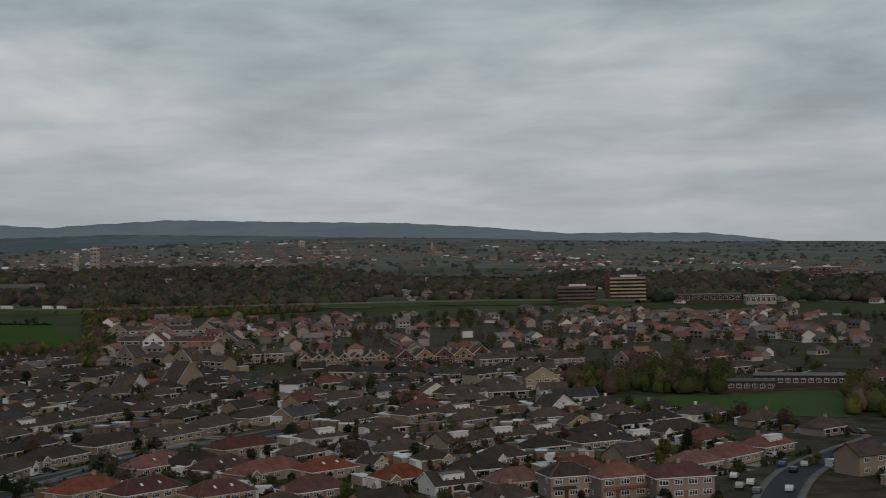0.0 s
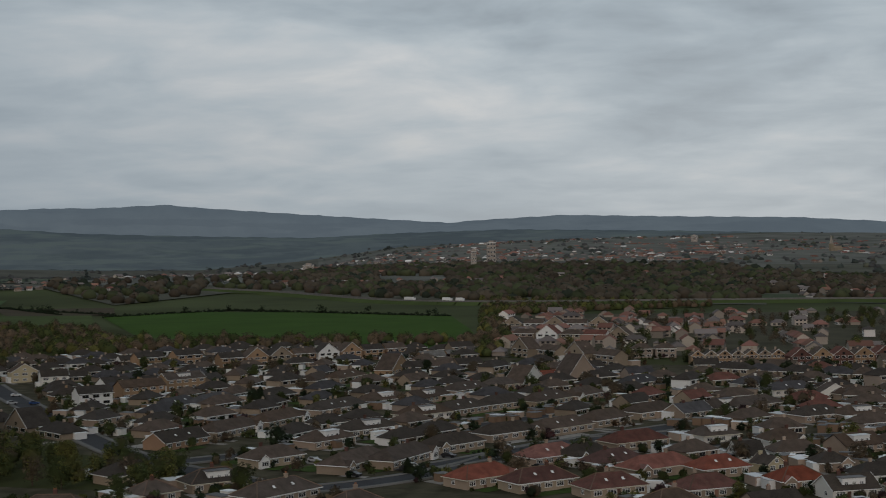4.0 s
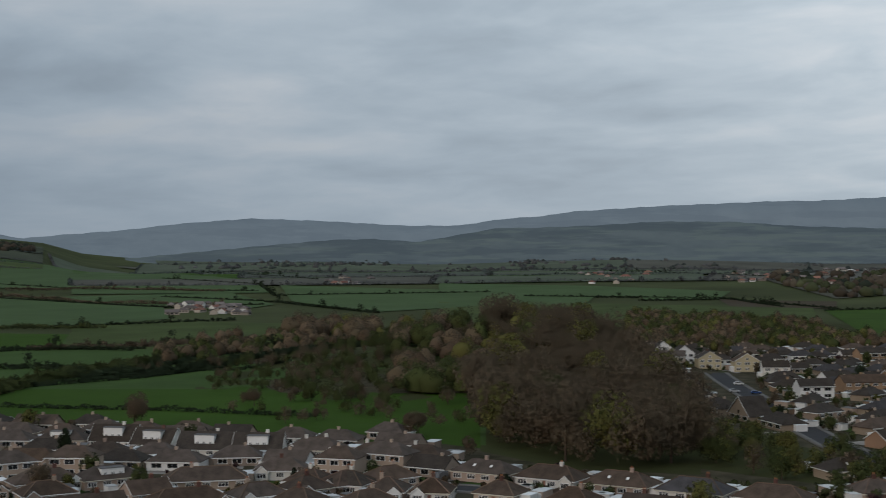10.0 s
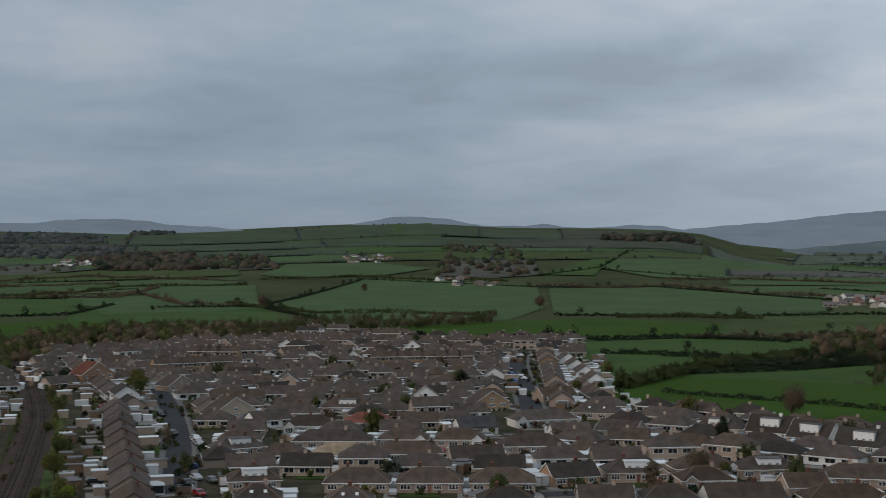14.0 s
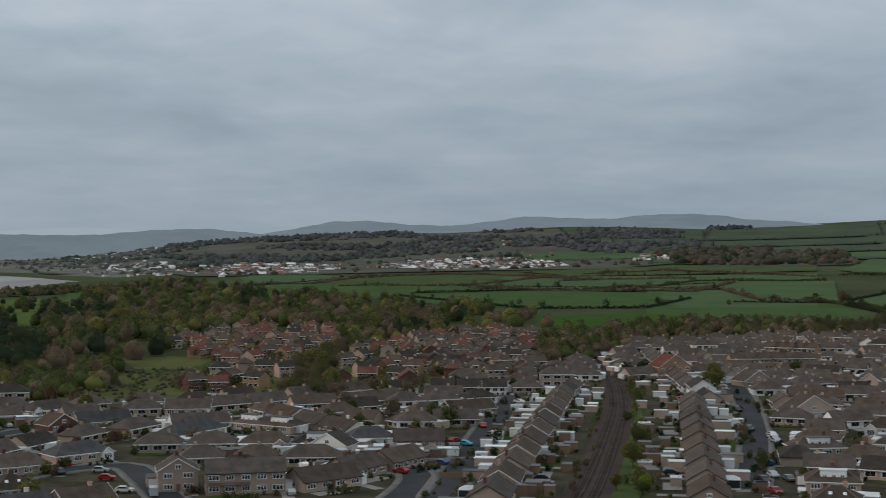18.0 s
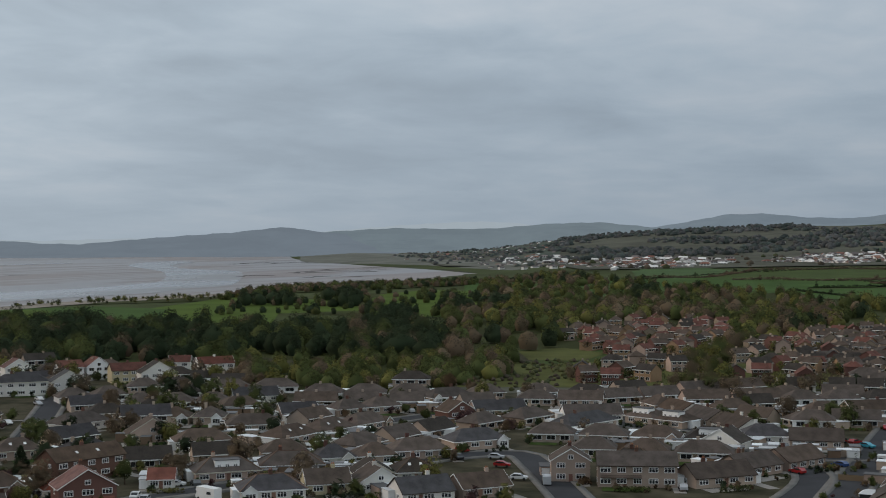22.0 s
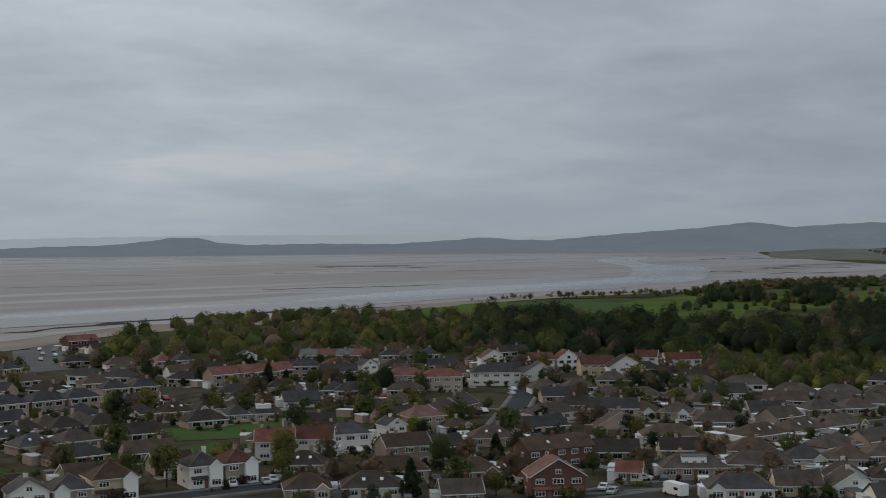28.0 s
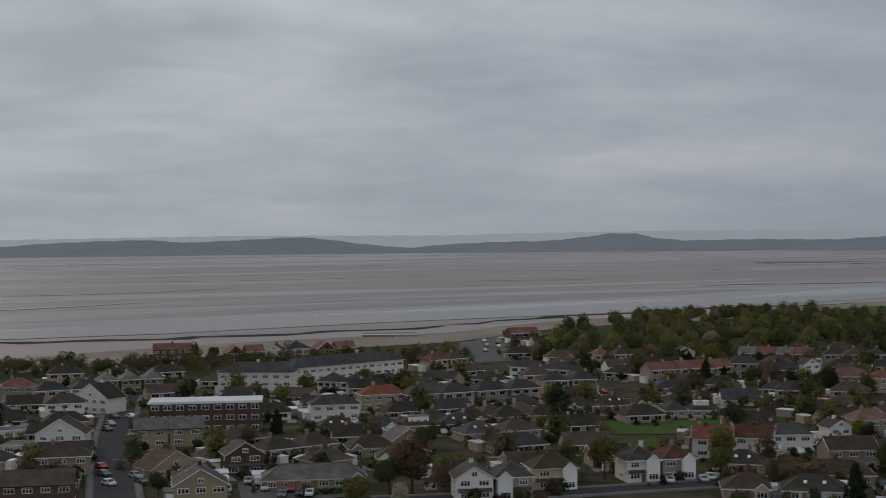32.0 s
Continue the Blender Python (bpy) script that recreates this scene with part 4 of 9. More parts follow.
    if rng.random() < 0.45:
        k = rng.choice(("green", "pine", "olive"))
        p = at(-side * 1.5, -d / 2 - 6.3)
        if near:
            copies(("garden_hedge", k), lambda: make_garden_hedge(k, 8), *p, yaw)
        else:
            for u in (-3, -1, 1, 3):
                bush(*at(-side * 1.5 + u, -d / 2 - 6.3), k, 1.5, 3)
    if near and rng.random() < 0.3:
        copies("fence", lambda: make_fence(10), *at(w / 2 + 1.0, d / 2 + 7.0), yaw + 90)


JOINED = {}
JOIN_MATS = {"wall": WALLS["beige"][0], "white": WHITE, "wood": WOODEN, "pale": PALE_ROOF, "felt": FELT, "glass": GLASS}


def put(key, x, y, yaw, z, build):
    b = JOINED.setdefault(key, Solid())
    k = len(b.v)
    build(b)
    a = radians(yaw)
    c, s = math.cos(a), math.sin(a)
    b.v[k:] = [(x + c * u - s * v, y + s * u + c * v, z + t) for u, v, t in b.v[k:]]


def joined(x, y, yaw, w, d, h, wall, top):
    """A far outbuilding, joined with its like."""
    z = height(x, y)
    put(wall, x, y, yaw, z, lambda b: b.box(-w / 2, w / 2, -d / 2, d / 2, -0.2, h))
    put(top, x, y, yaw, z, lambda b: b.box(-w / 2 - 0.12, w / 2 + 0.12, -d / 2 - 0.12, d / 2 + 0.12, h + 0.003, h + 0.16))


def joined_house(x, y, yaw, w, d, rng, e=None, wall=None, top=None, hip=None, face=False):
    """A far house, joined with its like: walls, roof, gutters, windows, chimney."""
    z, e = height(x, y), e or (2.45 if rng.random() < 0.93 else 5.0)
    wall = wall or rng.choice(("wall", "wall", "wall", "white", "grey_wall"))
    # same sector: wall shade painted in with the darker copy
    if bearing(x, y) < 34 and wall in ("wall", "beige"):
        wall = "dash"
    top = top or rng.choice(("dark", "slate", "brown", "dark") if bearing(x, y) > 116 else ("dark", "dark", "brown", "brown", "maroon") if bearing(x, y) < 8 else ("dark", "dark", "dark", "brown", "slate") if bearing(x, y) < 36 else ("grey", "grey", "grey", "brown", "dark"))
    hip = rng.random() < (0.85 if bearing(x, y) < 36 else 0.6) if hip is None else hip
    top += "_roof"
    put(wall, x, y, yaw, z, lambda b: b.box(-w / 2, w / 2, -d / 2, d / 2, -0.3, e - 0.125))
    if face:
        put(top, x, y, yaw, z, lambda b: gable_roof(b, -w / 2, w / 2, -d / 2, d / 2, e - 0.1, w * 0.36, 0.4, "y"))
        put(wall, x, y, yaw, z, lambda b: b.prism([(-w / 2, e - 0.12), (w / 2, e - 0.12), (0, e + w * 0.34)], "y", -d / 2, d / 2))
        put("white", x, y, yaw, z, lambda b: b.prism([(-w / 2 - 0.4, e - 0.45), (0, e + w * 0.36), (w / 2 + 0.4, e - 0.45), (w / 2 + 0.4, e - 0.2), (0, e + w * 0.36 + 0.2), (-w / 2 - 0.4, e - 0.2)], "y", -d / 2 - 0.33, -d / 2 - 0.26))
        put("glass", x, y, yaw, z, lambda b: b.box(-0.6, 0.6, -d / 2 - 0.05, -d / 2 + 0.02, e + 0.2, e + 1.3))
    elif hip:
        put(top, x, y, yaw, z, lambda b: hip_roof(b, -w / 2, w / 2, -d / 2, d / 2, e, d * 0.33, 0.42))
    else:
        put(top, x, y, yaw, z, lambda b: gable_roof(b, -w / 2, w / 2, -d / 2, d / 2, e - 0.1, d * 0.33, 0.42, "x"))
        put(wall, x, y, yaw, z, lambda b: b.prism([(-d / 2, e - 0.12), (d / 2, e - 0.12), (0, e + d * 0.31)], "x", -w / 2, w / 2))
    if not face:
        put("white", x, y, yaw, z, lambda b: b.box(-w / 2 - 0.4, w / 2 + 0.4, -d / 2 - 0.5, -d / 2 - 0.44, e - 0.22, e + 0.03))
    for lv in range(1 if e < 4 else 2):
        for i in range(3):
            u = w * (i - 1) * 0.31
            put("white", x, y, yaw, z, lambda b: b.box(u - w * 0.11, u + w * 0.11, -d / 2 - 0.05, -d / 2 + 0.02, 0.8 + 2.5 * lv, 2.1 + 2.5 * lv))
            put("glass", x, y, yaw, z, lambda b: b.box(u - w * 0.095, u - 0.04, -d / 2 - 0.08, -d / 2 - 0.053, 0.9 + 2.5 * lv, 2.0 + 2.5 * lv).box(u + 0.04, u + w * 0.095, -d / 2 - 0.08, -d / 2 - 0.053, 0.9 + 2.5 * lv, 2.0 + 2.5 * lv))
    cx = rng.uniform(-0.25, 0.25) * w
    put("wall", x, y, yaw, z, lambda b: b.box(cx - 0.4, cx + 0.4, -0.3, 0.3, e + d * 0.2, e + d * 0.31 + 0.9))


BLOCKED, LINES = [], []


def estate(pts, n, walls, tops, seed):
    """Small two-storey houses set at all angles inside an outline."""
    rng = random.Random(seed)
    lo_x, hi_x, lo_y, hi_y = min(p[0] for p in pts), max(p[0] for p in pts), min(p[1] for p in pts), max(p[1] for p in pts)
    CLEARINGS.extend([pts, [(x + 22, y + 4) for x, y in pts]])
    set_down, tries = [], 0
    while len(set_down) < n and tries < 6000:
        tries += 1
        x, y = rng.uniform(lo_x, hi_x), rng.uniform(lo_y, hi_y)
        if inside(x, y, pts) and all(math.hypot(x - a, y - b) > 11.5 for a, b in set_down):
            set_down.append((x, y))
            yaw = bearing(x, y) + rng.choice((0, 25, 60, 90, -30)) + rng.uniform(-8, 8)
            joined_house(x, y, yaw, rng.uniform(7, 9.5), 7.0, rng, 4.6, rng.choice(walls), rng.choice(tops), rng.random() < 0.2)
            for k in range(3):
                hh = rng.uniform(3, 7)
                p = x + rng.uniform(-9, 9), y + rng.uniform(-9, 9)
                SHRUBS.setdefault(rng.choice(("green", "olive", "bare")), []).append(crown("oak", hh, 80, rng, hh * 0.09, True) + np.array([p[0], p[1], height(*p)]))


def back_gardens(x0, y0, x1, y1, n, seed):
    """Sheds, lean-tos and pale roofs behind a row of houses."""
    rng = random.Random(seed)
    yaw = math.degrees(math.atan2(y1 - y0, x1 - x0))
    for i in range(n):
        t = rng.random()
        x, y = x0 + (x1 - x0) * t + rng.uniform(-6, 6), y0 + (y1 - y0) * t + rng.uniform(-6, 6)
        dark = rng.random() < 0.55
        joined(x, y, yaw + rng.choice((0, 90)), rng.uniform(2, 3.6), rng.uniform(2.4, 5), rng.uniform(1.9, 2.5), "wood" if dark else rng.choice(("white", "wall", "wall")), "felt" if dark else "pale")
        if i % 2:
            bush(x + rng.uniform(-5, 5), y + rng.uniform(-5, 5), rng.choice(("green", "pine", "bare", "olive")), rng.choice((1.5, 2, 2.5)), i)


def infill(most):
    """Fill the gaps of the streets with further houses, turned like their neighbours."""
    rng = random.Random(77)
    taken = {}

    def free(x, y, r):
        i, j = int(x // 20), int(y // 20)
        for a in (i - 1, i, i + 1):
            for b in (j - 1, j, j + 1):
                for hx, hy, hr in taken.get((a, b), ()):
                    if math.hypot(hx - x, hy - y) < (hr + r) * 0.5 + 1.2:
                        return False
        return True

    def take(x, y, r):
        taken.setdefault((int(x // 20), int(y // 20)), []).append((x, y, r))

    for x, y, _, w, d in HOUSES:
        take(x, y, max(w, d))
    queue, made = list(HOUSES), 0
    while queue and made < most:
        x, y, yaw, w, d = queue.pop(0)
        a = radians(yaw)
        c, s = math.cos(a), math.sin(a)
        for u, v in ((w / 2 + 8, 0), (-w / 2 - 8, 0), (0, 21), (0, -25), (w / 2 + 7, 24), (-w / 2 - 7, 24)):
            nx, ny, ww = x + c * u - s * v, y + s * u + c * v, rng.uniform(11, 14.5)
            r, az = math.hypot(nx, ny), bearing(nx, ny)
            if not (300 < r < 900 and -21 < az < 168) or (112 < az and r > shore(az) - 90):
                continue
            if not free(nx, ny, ww + (5 if az < 36 or az > 118 else 0)) or any(inside(nx, ny, p) for p in BLOCKED):
                continue
            shut = False
            for lx, ly, clear in LINES:
                if abs(nx - lx) < 45 and abs(ny - ly) < 45:
                    along = (lx * nx + ly * ny) / r - r
                    across = abs(lx * ny - ly * nx) / r
                    if math.hypot(nx - lx, ny - ly) < 11 or (clear and -12 < along < 34 and across < 8):
                        shut = True
                        break
            if shut:
                continue
            take(nx, ny, ww)
            turn = yaw + rng.uniform(-4, 4)
            if r < 345:
                house(nx, ny, turn, "bungalow", rng.choice((10, 12)), 8.5, rng.choice(("brown", "grey", "grey", "dark")), "beige", rng.choice(("", "", "gable", "sky", "bay")))
            else:
                joined_house(nx, ny, turn, ww, 8.5, rng)
            yard_things(rng, nx, ny, turn, ww, 8.5)
            queue.append((nx, ny, turn, ww, 8.5))
            made += 1
    return made

# ---- the land: one sheet to the horizon ----
GRASS = mat("rough_grass", (0.058, 0.072, 0.03), 0.95, 0.35, grain=0.12, spots=0.006, stain=(0.045, 0.045, 0.022), bump=0)
GARDENS = mat("garden_soil", (0.07, 0.058, 0.042), 0.95, 0.55, grain=0.25, spots=0.13, stain=(0.03, 0.046, 0.016), bump=0)
radii = [0, 60, 150, 260] + [260 * 1.03 ** i for i in range(1, 101)]
radii = [r for r in radii if r < 4900] + [4930]
bearings = [i * 0.75 for i in range(481)]
sheet_mesh("ground", [[(-math.sin(radians(a)) * r, math.cos(radians(a)) * r, height(-math.sin(radians(a)) * r, math.cos(radians(a)) * r)) for a in bearings] for r in radii],
           GRASS, "rough grassland and low hills reaching the skyline", "ground")
sheet_mesh("garden_ground", [[(-math.sin(radians(a)) * r, math.cos(radians(a)) * r, height(-math.sin(radians(a)) * r, math.cos(radians(a)) * r) + 0.06) for a in range(-32, 170, 2)]
                             for r in (240, 320, 400, 480, 560, 640, 720, 800, 880)], GARDENS, "dark garden soil and yards between the houses", "ground")

def smooth(pts, step=6.0):
    out = []
    q = [pts[0]] + list(pts) + [pts[-1]]
    for i in range(1, len(q) - 2):
        k = max(2, int(math.hypot(q[i + 1][0] - q[i][0], q[i + 1][1] - q[i][1]) / step))
        for j in range(k):
            t = j / k
            out.append(tuple(0.5 * (2 * q[i][c] + (q[i + 1][c] - q[i - 1][c]) * t + (2 * q[i - 1][c] - 5 * q[i][c] + 4 * q[i + 1][c] - q[i + 2][c]) * t * t
                                    + (3 * q[i][c] - q[i - 1][c] - 3 * q[i + 1][c] + q[i + 2][c]) * t ** 3) for c in (0, 1)))
    return out + [tuple(pts[-1])]


def ribbon(line, offs, zs):
    """Rows of points beside a line at sideways offsets and heights."""
    grid = []
    for i, (x, y) in enumerate(line):
        ax, ay = line[max(0, i - 1)]
        bx, by = line[min(len(line) - 1, i + 1)]
        k = math.hypot(bx - ax, by - ay) or 1
        sx, sy = -(by - ay) / k, (bx - ax) / k
        grid.append([(x + sx * o, y + sy * o, height(x, y) + z) for o, z in zip(offs, zs)])
    return grid


# tidal bay: wet sand in long bars, with shallow water standing in its channels
def tidal(name, dry, damp, rough, ripple):
    m = bpy.data.materials.new(name)
    m.use_nodes = True
    n = Nodes(m.node_tree)
    vec = n.add("ShaderNodeTexCoord").outputs["Object"]
    turned = n.add("ShaderNodeMapping", i_0=vec, i_2=(0, 0, radians(52)), i_3=(0.0011, 0.0075, 1.0)).outputs[0]
    bars = n.noise(turned, 1.0, 5.0, 0.6, 0.9)
    wide = n.noise(n.add("ShaderNodeMapping", i_0=vec, i_2=(0, 0, radians(48)), i_3=(0.0005, 0.0022, 1.0)).outputs[0], 1.0, 3.0, 0.5, 0.5)
    fine = n.noise(n.add("ShaderNodeMapping", i_0=vec, i_2=(0, 0, radians(56)), i_3=(0.003, 0.03, 1.0)).outputs[0], 1.0, 4.0, 0.6, 0.4)
    both = n.math("ADD", n.math("MULTIPLY", bars, 0.6), n.math("MULTIPLY", wide, 0.4))
    wet = n.ramp(both, (0.47, 0.0), (0.54, 1.0))
    sand = n.mix(n.ramp(bars, (0.3, 0.0), (0.7, 1.0)), dry, [c * 1.3 for c in dry])
    sand = n.mix(n.ramp(fine, (0.45, 0.0), (0.7, 0.5)), sand, damp)
    col = n.mix(wet, sand, damp)
    bs = n.add("ShaderNodeBsdfPrincipled", i_Base_Color=col, i_Roughness=n.ramp(wet, (0.0, rough), (1.0, rough * 0.6)))
    b = n.add("ShaderNodeBump", i_Height=fine, i_Strength=ripple, i_Distance=0.3)
    n.tree.links.new(b.outputs[0], bs.inputs["Normal"])
    n.add("ShaderNodeOutputMaterial", i_0=bs.outputs[0])
    return m


TIDAL = tidal("tidal_flat", (0.19, 0.153, 0.139), (0.15, 0.127, 0.12), 0.5, 0.05)
SHALLOWS = tidal("shallow_water", (0.16, 0.147, 0.142), (0.135, 0.128, 0.128), 0.34, 0.02)
SAND = mat("dry_sand", (0.27, 0.235, 0.20), 0.9, 0.2, grain=0.2, spots=0.02, bump=0)
STONE = mat("dark_stones", (0.05, 0.046, 0.042), 0.9, 0.3, grain=0.6, spots=0.05, bump=0)


def coast(name, first, last, a0, a1, z0, z1, material, label, step=1.0, category="", shift=0.0):
    grid = []
    for k in range(9 if last > 2000 else 2):
        f = (k / 8) ** 2 if last > 2000 else k
        line = []
        for i in range(int((a1 - a0) / step) + 1):
            a = a0 + i * step
            s = shore(a)
            r = s + first + (last - s - first) * f if last > 2000 else s + first + (last - first) * f + shift * math.sin(a * 1.7)
            line.append((-math.sin(radians(a)) * r, math.cos(radians(a)) * r, z0 + (z1 - z0) * f))
        grid.append(line)
    return sheet_mesh(name, grid, material, label, category)


coast("tidal_water", 6, 4500, 108.5, 249, -1.0, -1.0, TIDAL, "grey tidal bay of wet sandbanks and shallow channels at low water", 1.0, "water")
coast("beach", -26, 60, 112, 225, 0.15, -0.7, SAND, "strip of pale sand along the shore", 1.0, "beach")



def pool(z, *flat):
    """Standing water in a channel of the sands."""
    pts = smooth([(flat[i], flat[i + 1]) for i in range(0, len(flat), 2)] + [(flat[0], flat[1])], 60.0)[:-1]
    bm = bmesh.new()
    bm.faces.new([bm.verts.new((x, y, z)) for x, y in pts])
    bmesh.ops.triangulate(bm, faces=bm.faces)
    for f in bm.faces:
        if f.normal.z < 0:
            f.normal_flip()
    me = bpy.data.meshes.new("channel")
    bm.to_mesh(me)
    bm.free()
    me.materials.append(SHALLOWS)
    tagged(new("channel", me), "pale shallow water winding between the sandbanks", "water", "", "structure")


def runnel(width, *flat):
    """A thin bright thread of water on the sands, narrowing to its ends."""
    line = smooth([(flat[i], flat[i + 1]) for i in range(0, len(flat), 2)], 25.0)
    grid = ribbon(line, (-width, 0, width), (0, 0, 0))
    k = len(grid) - 1
    grid = [[(p[0] + (r[1][0] - p[0]) * (1 - math.sin(math.pi * min(0.98, max(0.02, i / k)))), p[1] + (r[1][1] - p[1]) * (1 - math.sin(math.pi * min(0.98, max(0.02, i / k)))), -0.66) for p in r] for i, r in enumerate(grid)]
    sheet_mesh("runnel", grid, SHALLOWS, "thin bright thread of water across the sands", "water")


# low far side of the bay's inner arm
FAR_SHORE = [(104, 2150), (108.3, 2310), (109.6, 2380), (110.6, 2500), (112.5, 2780), (114.5, 2960), (116.5, 3120), (117.4, 3250), (117.7, 3420), (117.8, 3900)]
grid = []
for dr, z in ((-8, -1.1), (0, -0.8), (40, 0.6), (120, 3.0), (500, 6.0), (1200, 9.0)):
    grid.append([(-math.sin(radians(104 + 0.2 * i)) * (table(FAR_SHORE, 104 + 0.2 * i) + dr), math.cos(radians(104 + 0.2 * i)) * (table(FAR_SHORE, 104 + 0.2 * i) + dr), -1.1 + (z + 1.1) * min(1.0, (69 - i) / 12)) for i in range(70)])
# haze across the sands is painted into this land's colour
sheet_mesh("far_shore", grid, mat("hazed_shore_pasture", (0.15, 0.153, 0.13), 0.95, 0.35, grain=0.05, spots=0.01, bump=0), "low grassy far shore across the sands", "shore")


def ridge(name, rows, r, depth, base, material, label):
    """A far hill: a skyline over bearings, with slopes before and behind it."""
    a0, a1 = rows[0][0], rows[-1][0]
    k = int((a1 - a0) / 0.25)
    lines = []
    for dr, share in ((-depth, 0.0), (-depth * 0.6, 0.33), (-depth * 0.25, 0.74), (0, 1.0), (depth * 0.2, 0.6)):
        line = []
        for i in range(k + 1):
            a = a0 + (a1 - a0) * i / k
            el = table(rows, a) + 0.012 * math.sin(a * 5.1) + 0.007 * math.sin(a * 13.7)
            top = 57 + r * math.tan(radians(el))
            rr = r + dr
            low = base if base is not None else height(-math.sin(radians(a)) * rr, math.cos(radians(a)) * rr) - 15
            share_end = min(1.0, (a - a0) / 6, (a1 - a) / 6)
            line.append((-math.sin(radians(a)) * rr, math.cos(radians(a)) * rr, low + max(0, top - low) * share * share_end * (2 - share_end) - 6 * (share_end < 0.02)))
        lines.append(line)
    return sheet_mesh(name, lines, material, label, "hills")


def hazed_hills(name, base, glow, strength, woods=0.6, fields=None):
    """Far hills: dull cover in patches, some fields, and an even glow that paints in pale haze."""
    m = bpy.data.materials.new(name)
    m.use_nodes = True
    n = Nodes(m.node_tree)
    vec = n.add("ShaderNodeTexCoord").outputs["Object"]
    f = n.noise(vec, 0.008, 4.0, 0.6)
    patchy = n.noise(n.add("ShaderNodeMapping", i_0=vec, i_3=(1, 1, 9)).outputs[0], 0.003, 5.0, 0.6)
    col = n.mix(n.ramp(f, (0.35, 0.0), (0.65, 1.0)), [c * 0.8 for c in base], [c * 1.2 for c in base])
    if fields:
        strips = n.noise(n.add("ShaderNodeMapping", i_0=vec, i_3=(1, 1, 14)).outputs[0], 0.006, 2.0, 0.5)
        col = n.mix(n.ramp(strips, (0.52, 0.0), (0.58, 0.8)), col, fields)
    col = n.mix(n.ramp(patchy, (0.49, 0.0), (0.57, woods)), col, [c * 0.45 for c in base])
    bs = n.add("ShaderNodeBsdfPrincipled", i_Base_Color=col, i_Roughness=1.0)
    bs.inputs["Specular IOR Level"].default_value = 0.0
    # Emission stands in for the hazy air; the hills are no light source.
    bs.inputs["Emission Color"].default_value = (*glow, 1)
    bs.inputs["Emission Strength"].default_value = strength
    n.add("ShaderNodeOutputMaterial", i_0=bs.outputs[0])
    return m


HILL_NEAR = hazed_hills("far_hillside", (0.062, 0.07, 0.058), (0.068, 0.092, 0.116), 0.62, 0.7, (0.08, 0.093, 0.066))
HILL_FAR = hazed_hills("farthest_hills", (0.06, 0.068, 0.065), (0.126, 0.162, 0.197), 0.74, 0.5)
HILL_MID = hazed_hills("middle_hills", (0.05, 0.06, 0.058), (0.13, 0.165, 0.19), 0.72, 0.5)
HILL_BAY = hazed_hills("bay_hills", (0.034, 0.04, 0.042), (0.122, 0.15, 0.178), 0.82, 0.5)
HILL_PALE = hazed_hills("haziest_hills", (0.04, 0.05, 0.055), (0.27, 0.315, 0.345), 0.9, 0.1)


def drape(name, pts, material, label, lift=0.25, step=40.0, category="field", kind="structure"):
    """A patch of land cover laid on the ground inside an outline."""
    bm = bmesh.new()
    bm.faces.new([bm.verts.new((x, y, 0)) for x, y in pts])
    bmesh.ops.triangulate(bm, faces=bm.faces)
    for _ in range(5):
        long = [e for e in bm.edges if e.calc_length() > step]
        if not long:
            break
        bmesh.ops.subdivide_edges(bm, edges=long, cuts=1)
        bmesh.ops.triangulate(bm, faces=bm.faces)
    for v in bm.verts:
        v.co.z = height(v.co.x, v.co.y) + lift + 0.0012 * max(0.0, math.hypot(v.co.x, v.co.y) - 900)
    bmesh.ops.recalc_face_normals(bm, faces=bm.faces)
    for f in bm.faces:
        f.smooth = True
        if f.normal.z < 0:
            f.normal_flip()
    me = bpy.data.meshes.new(name)
    bm.to_mesh(me)
    bm.free()
    me.materials.append(material)
    return tagged(new(name, me), label, category, "", kind)


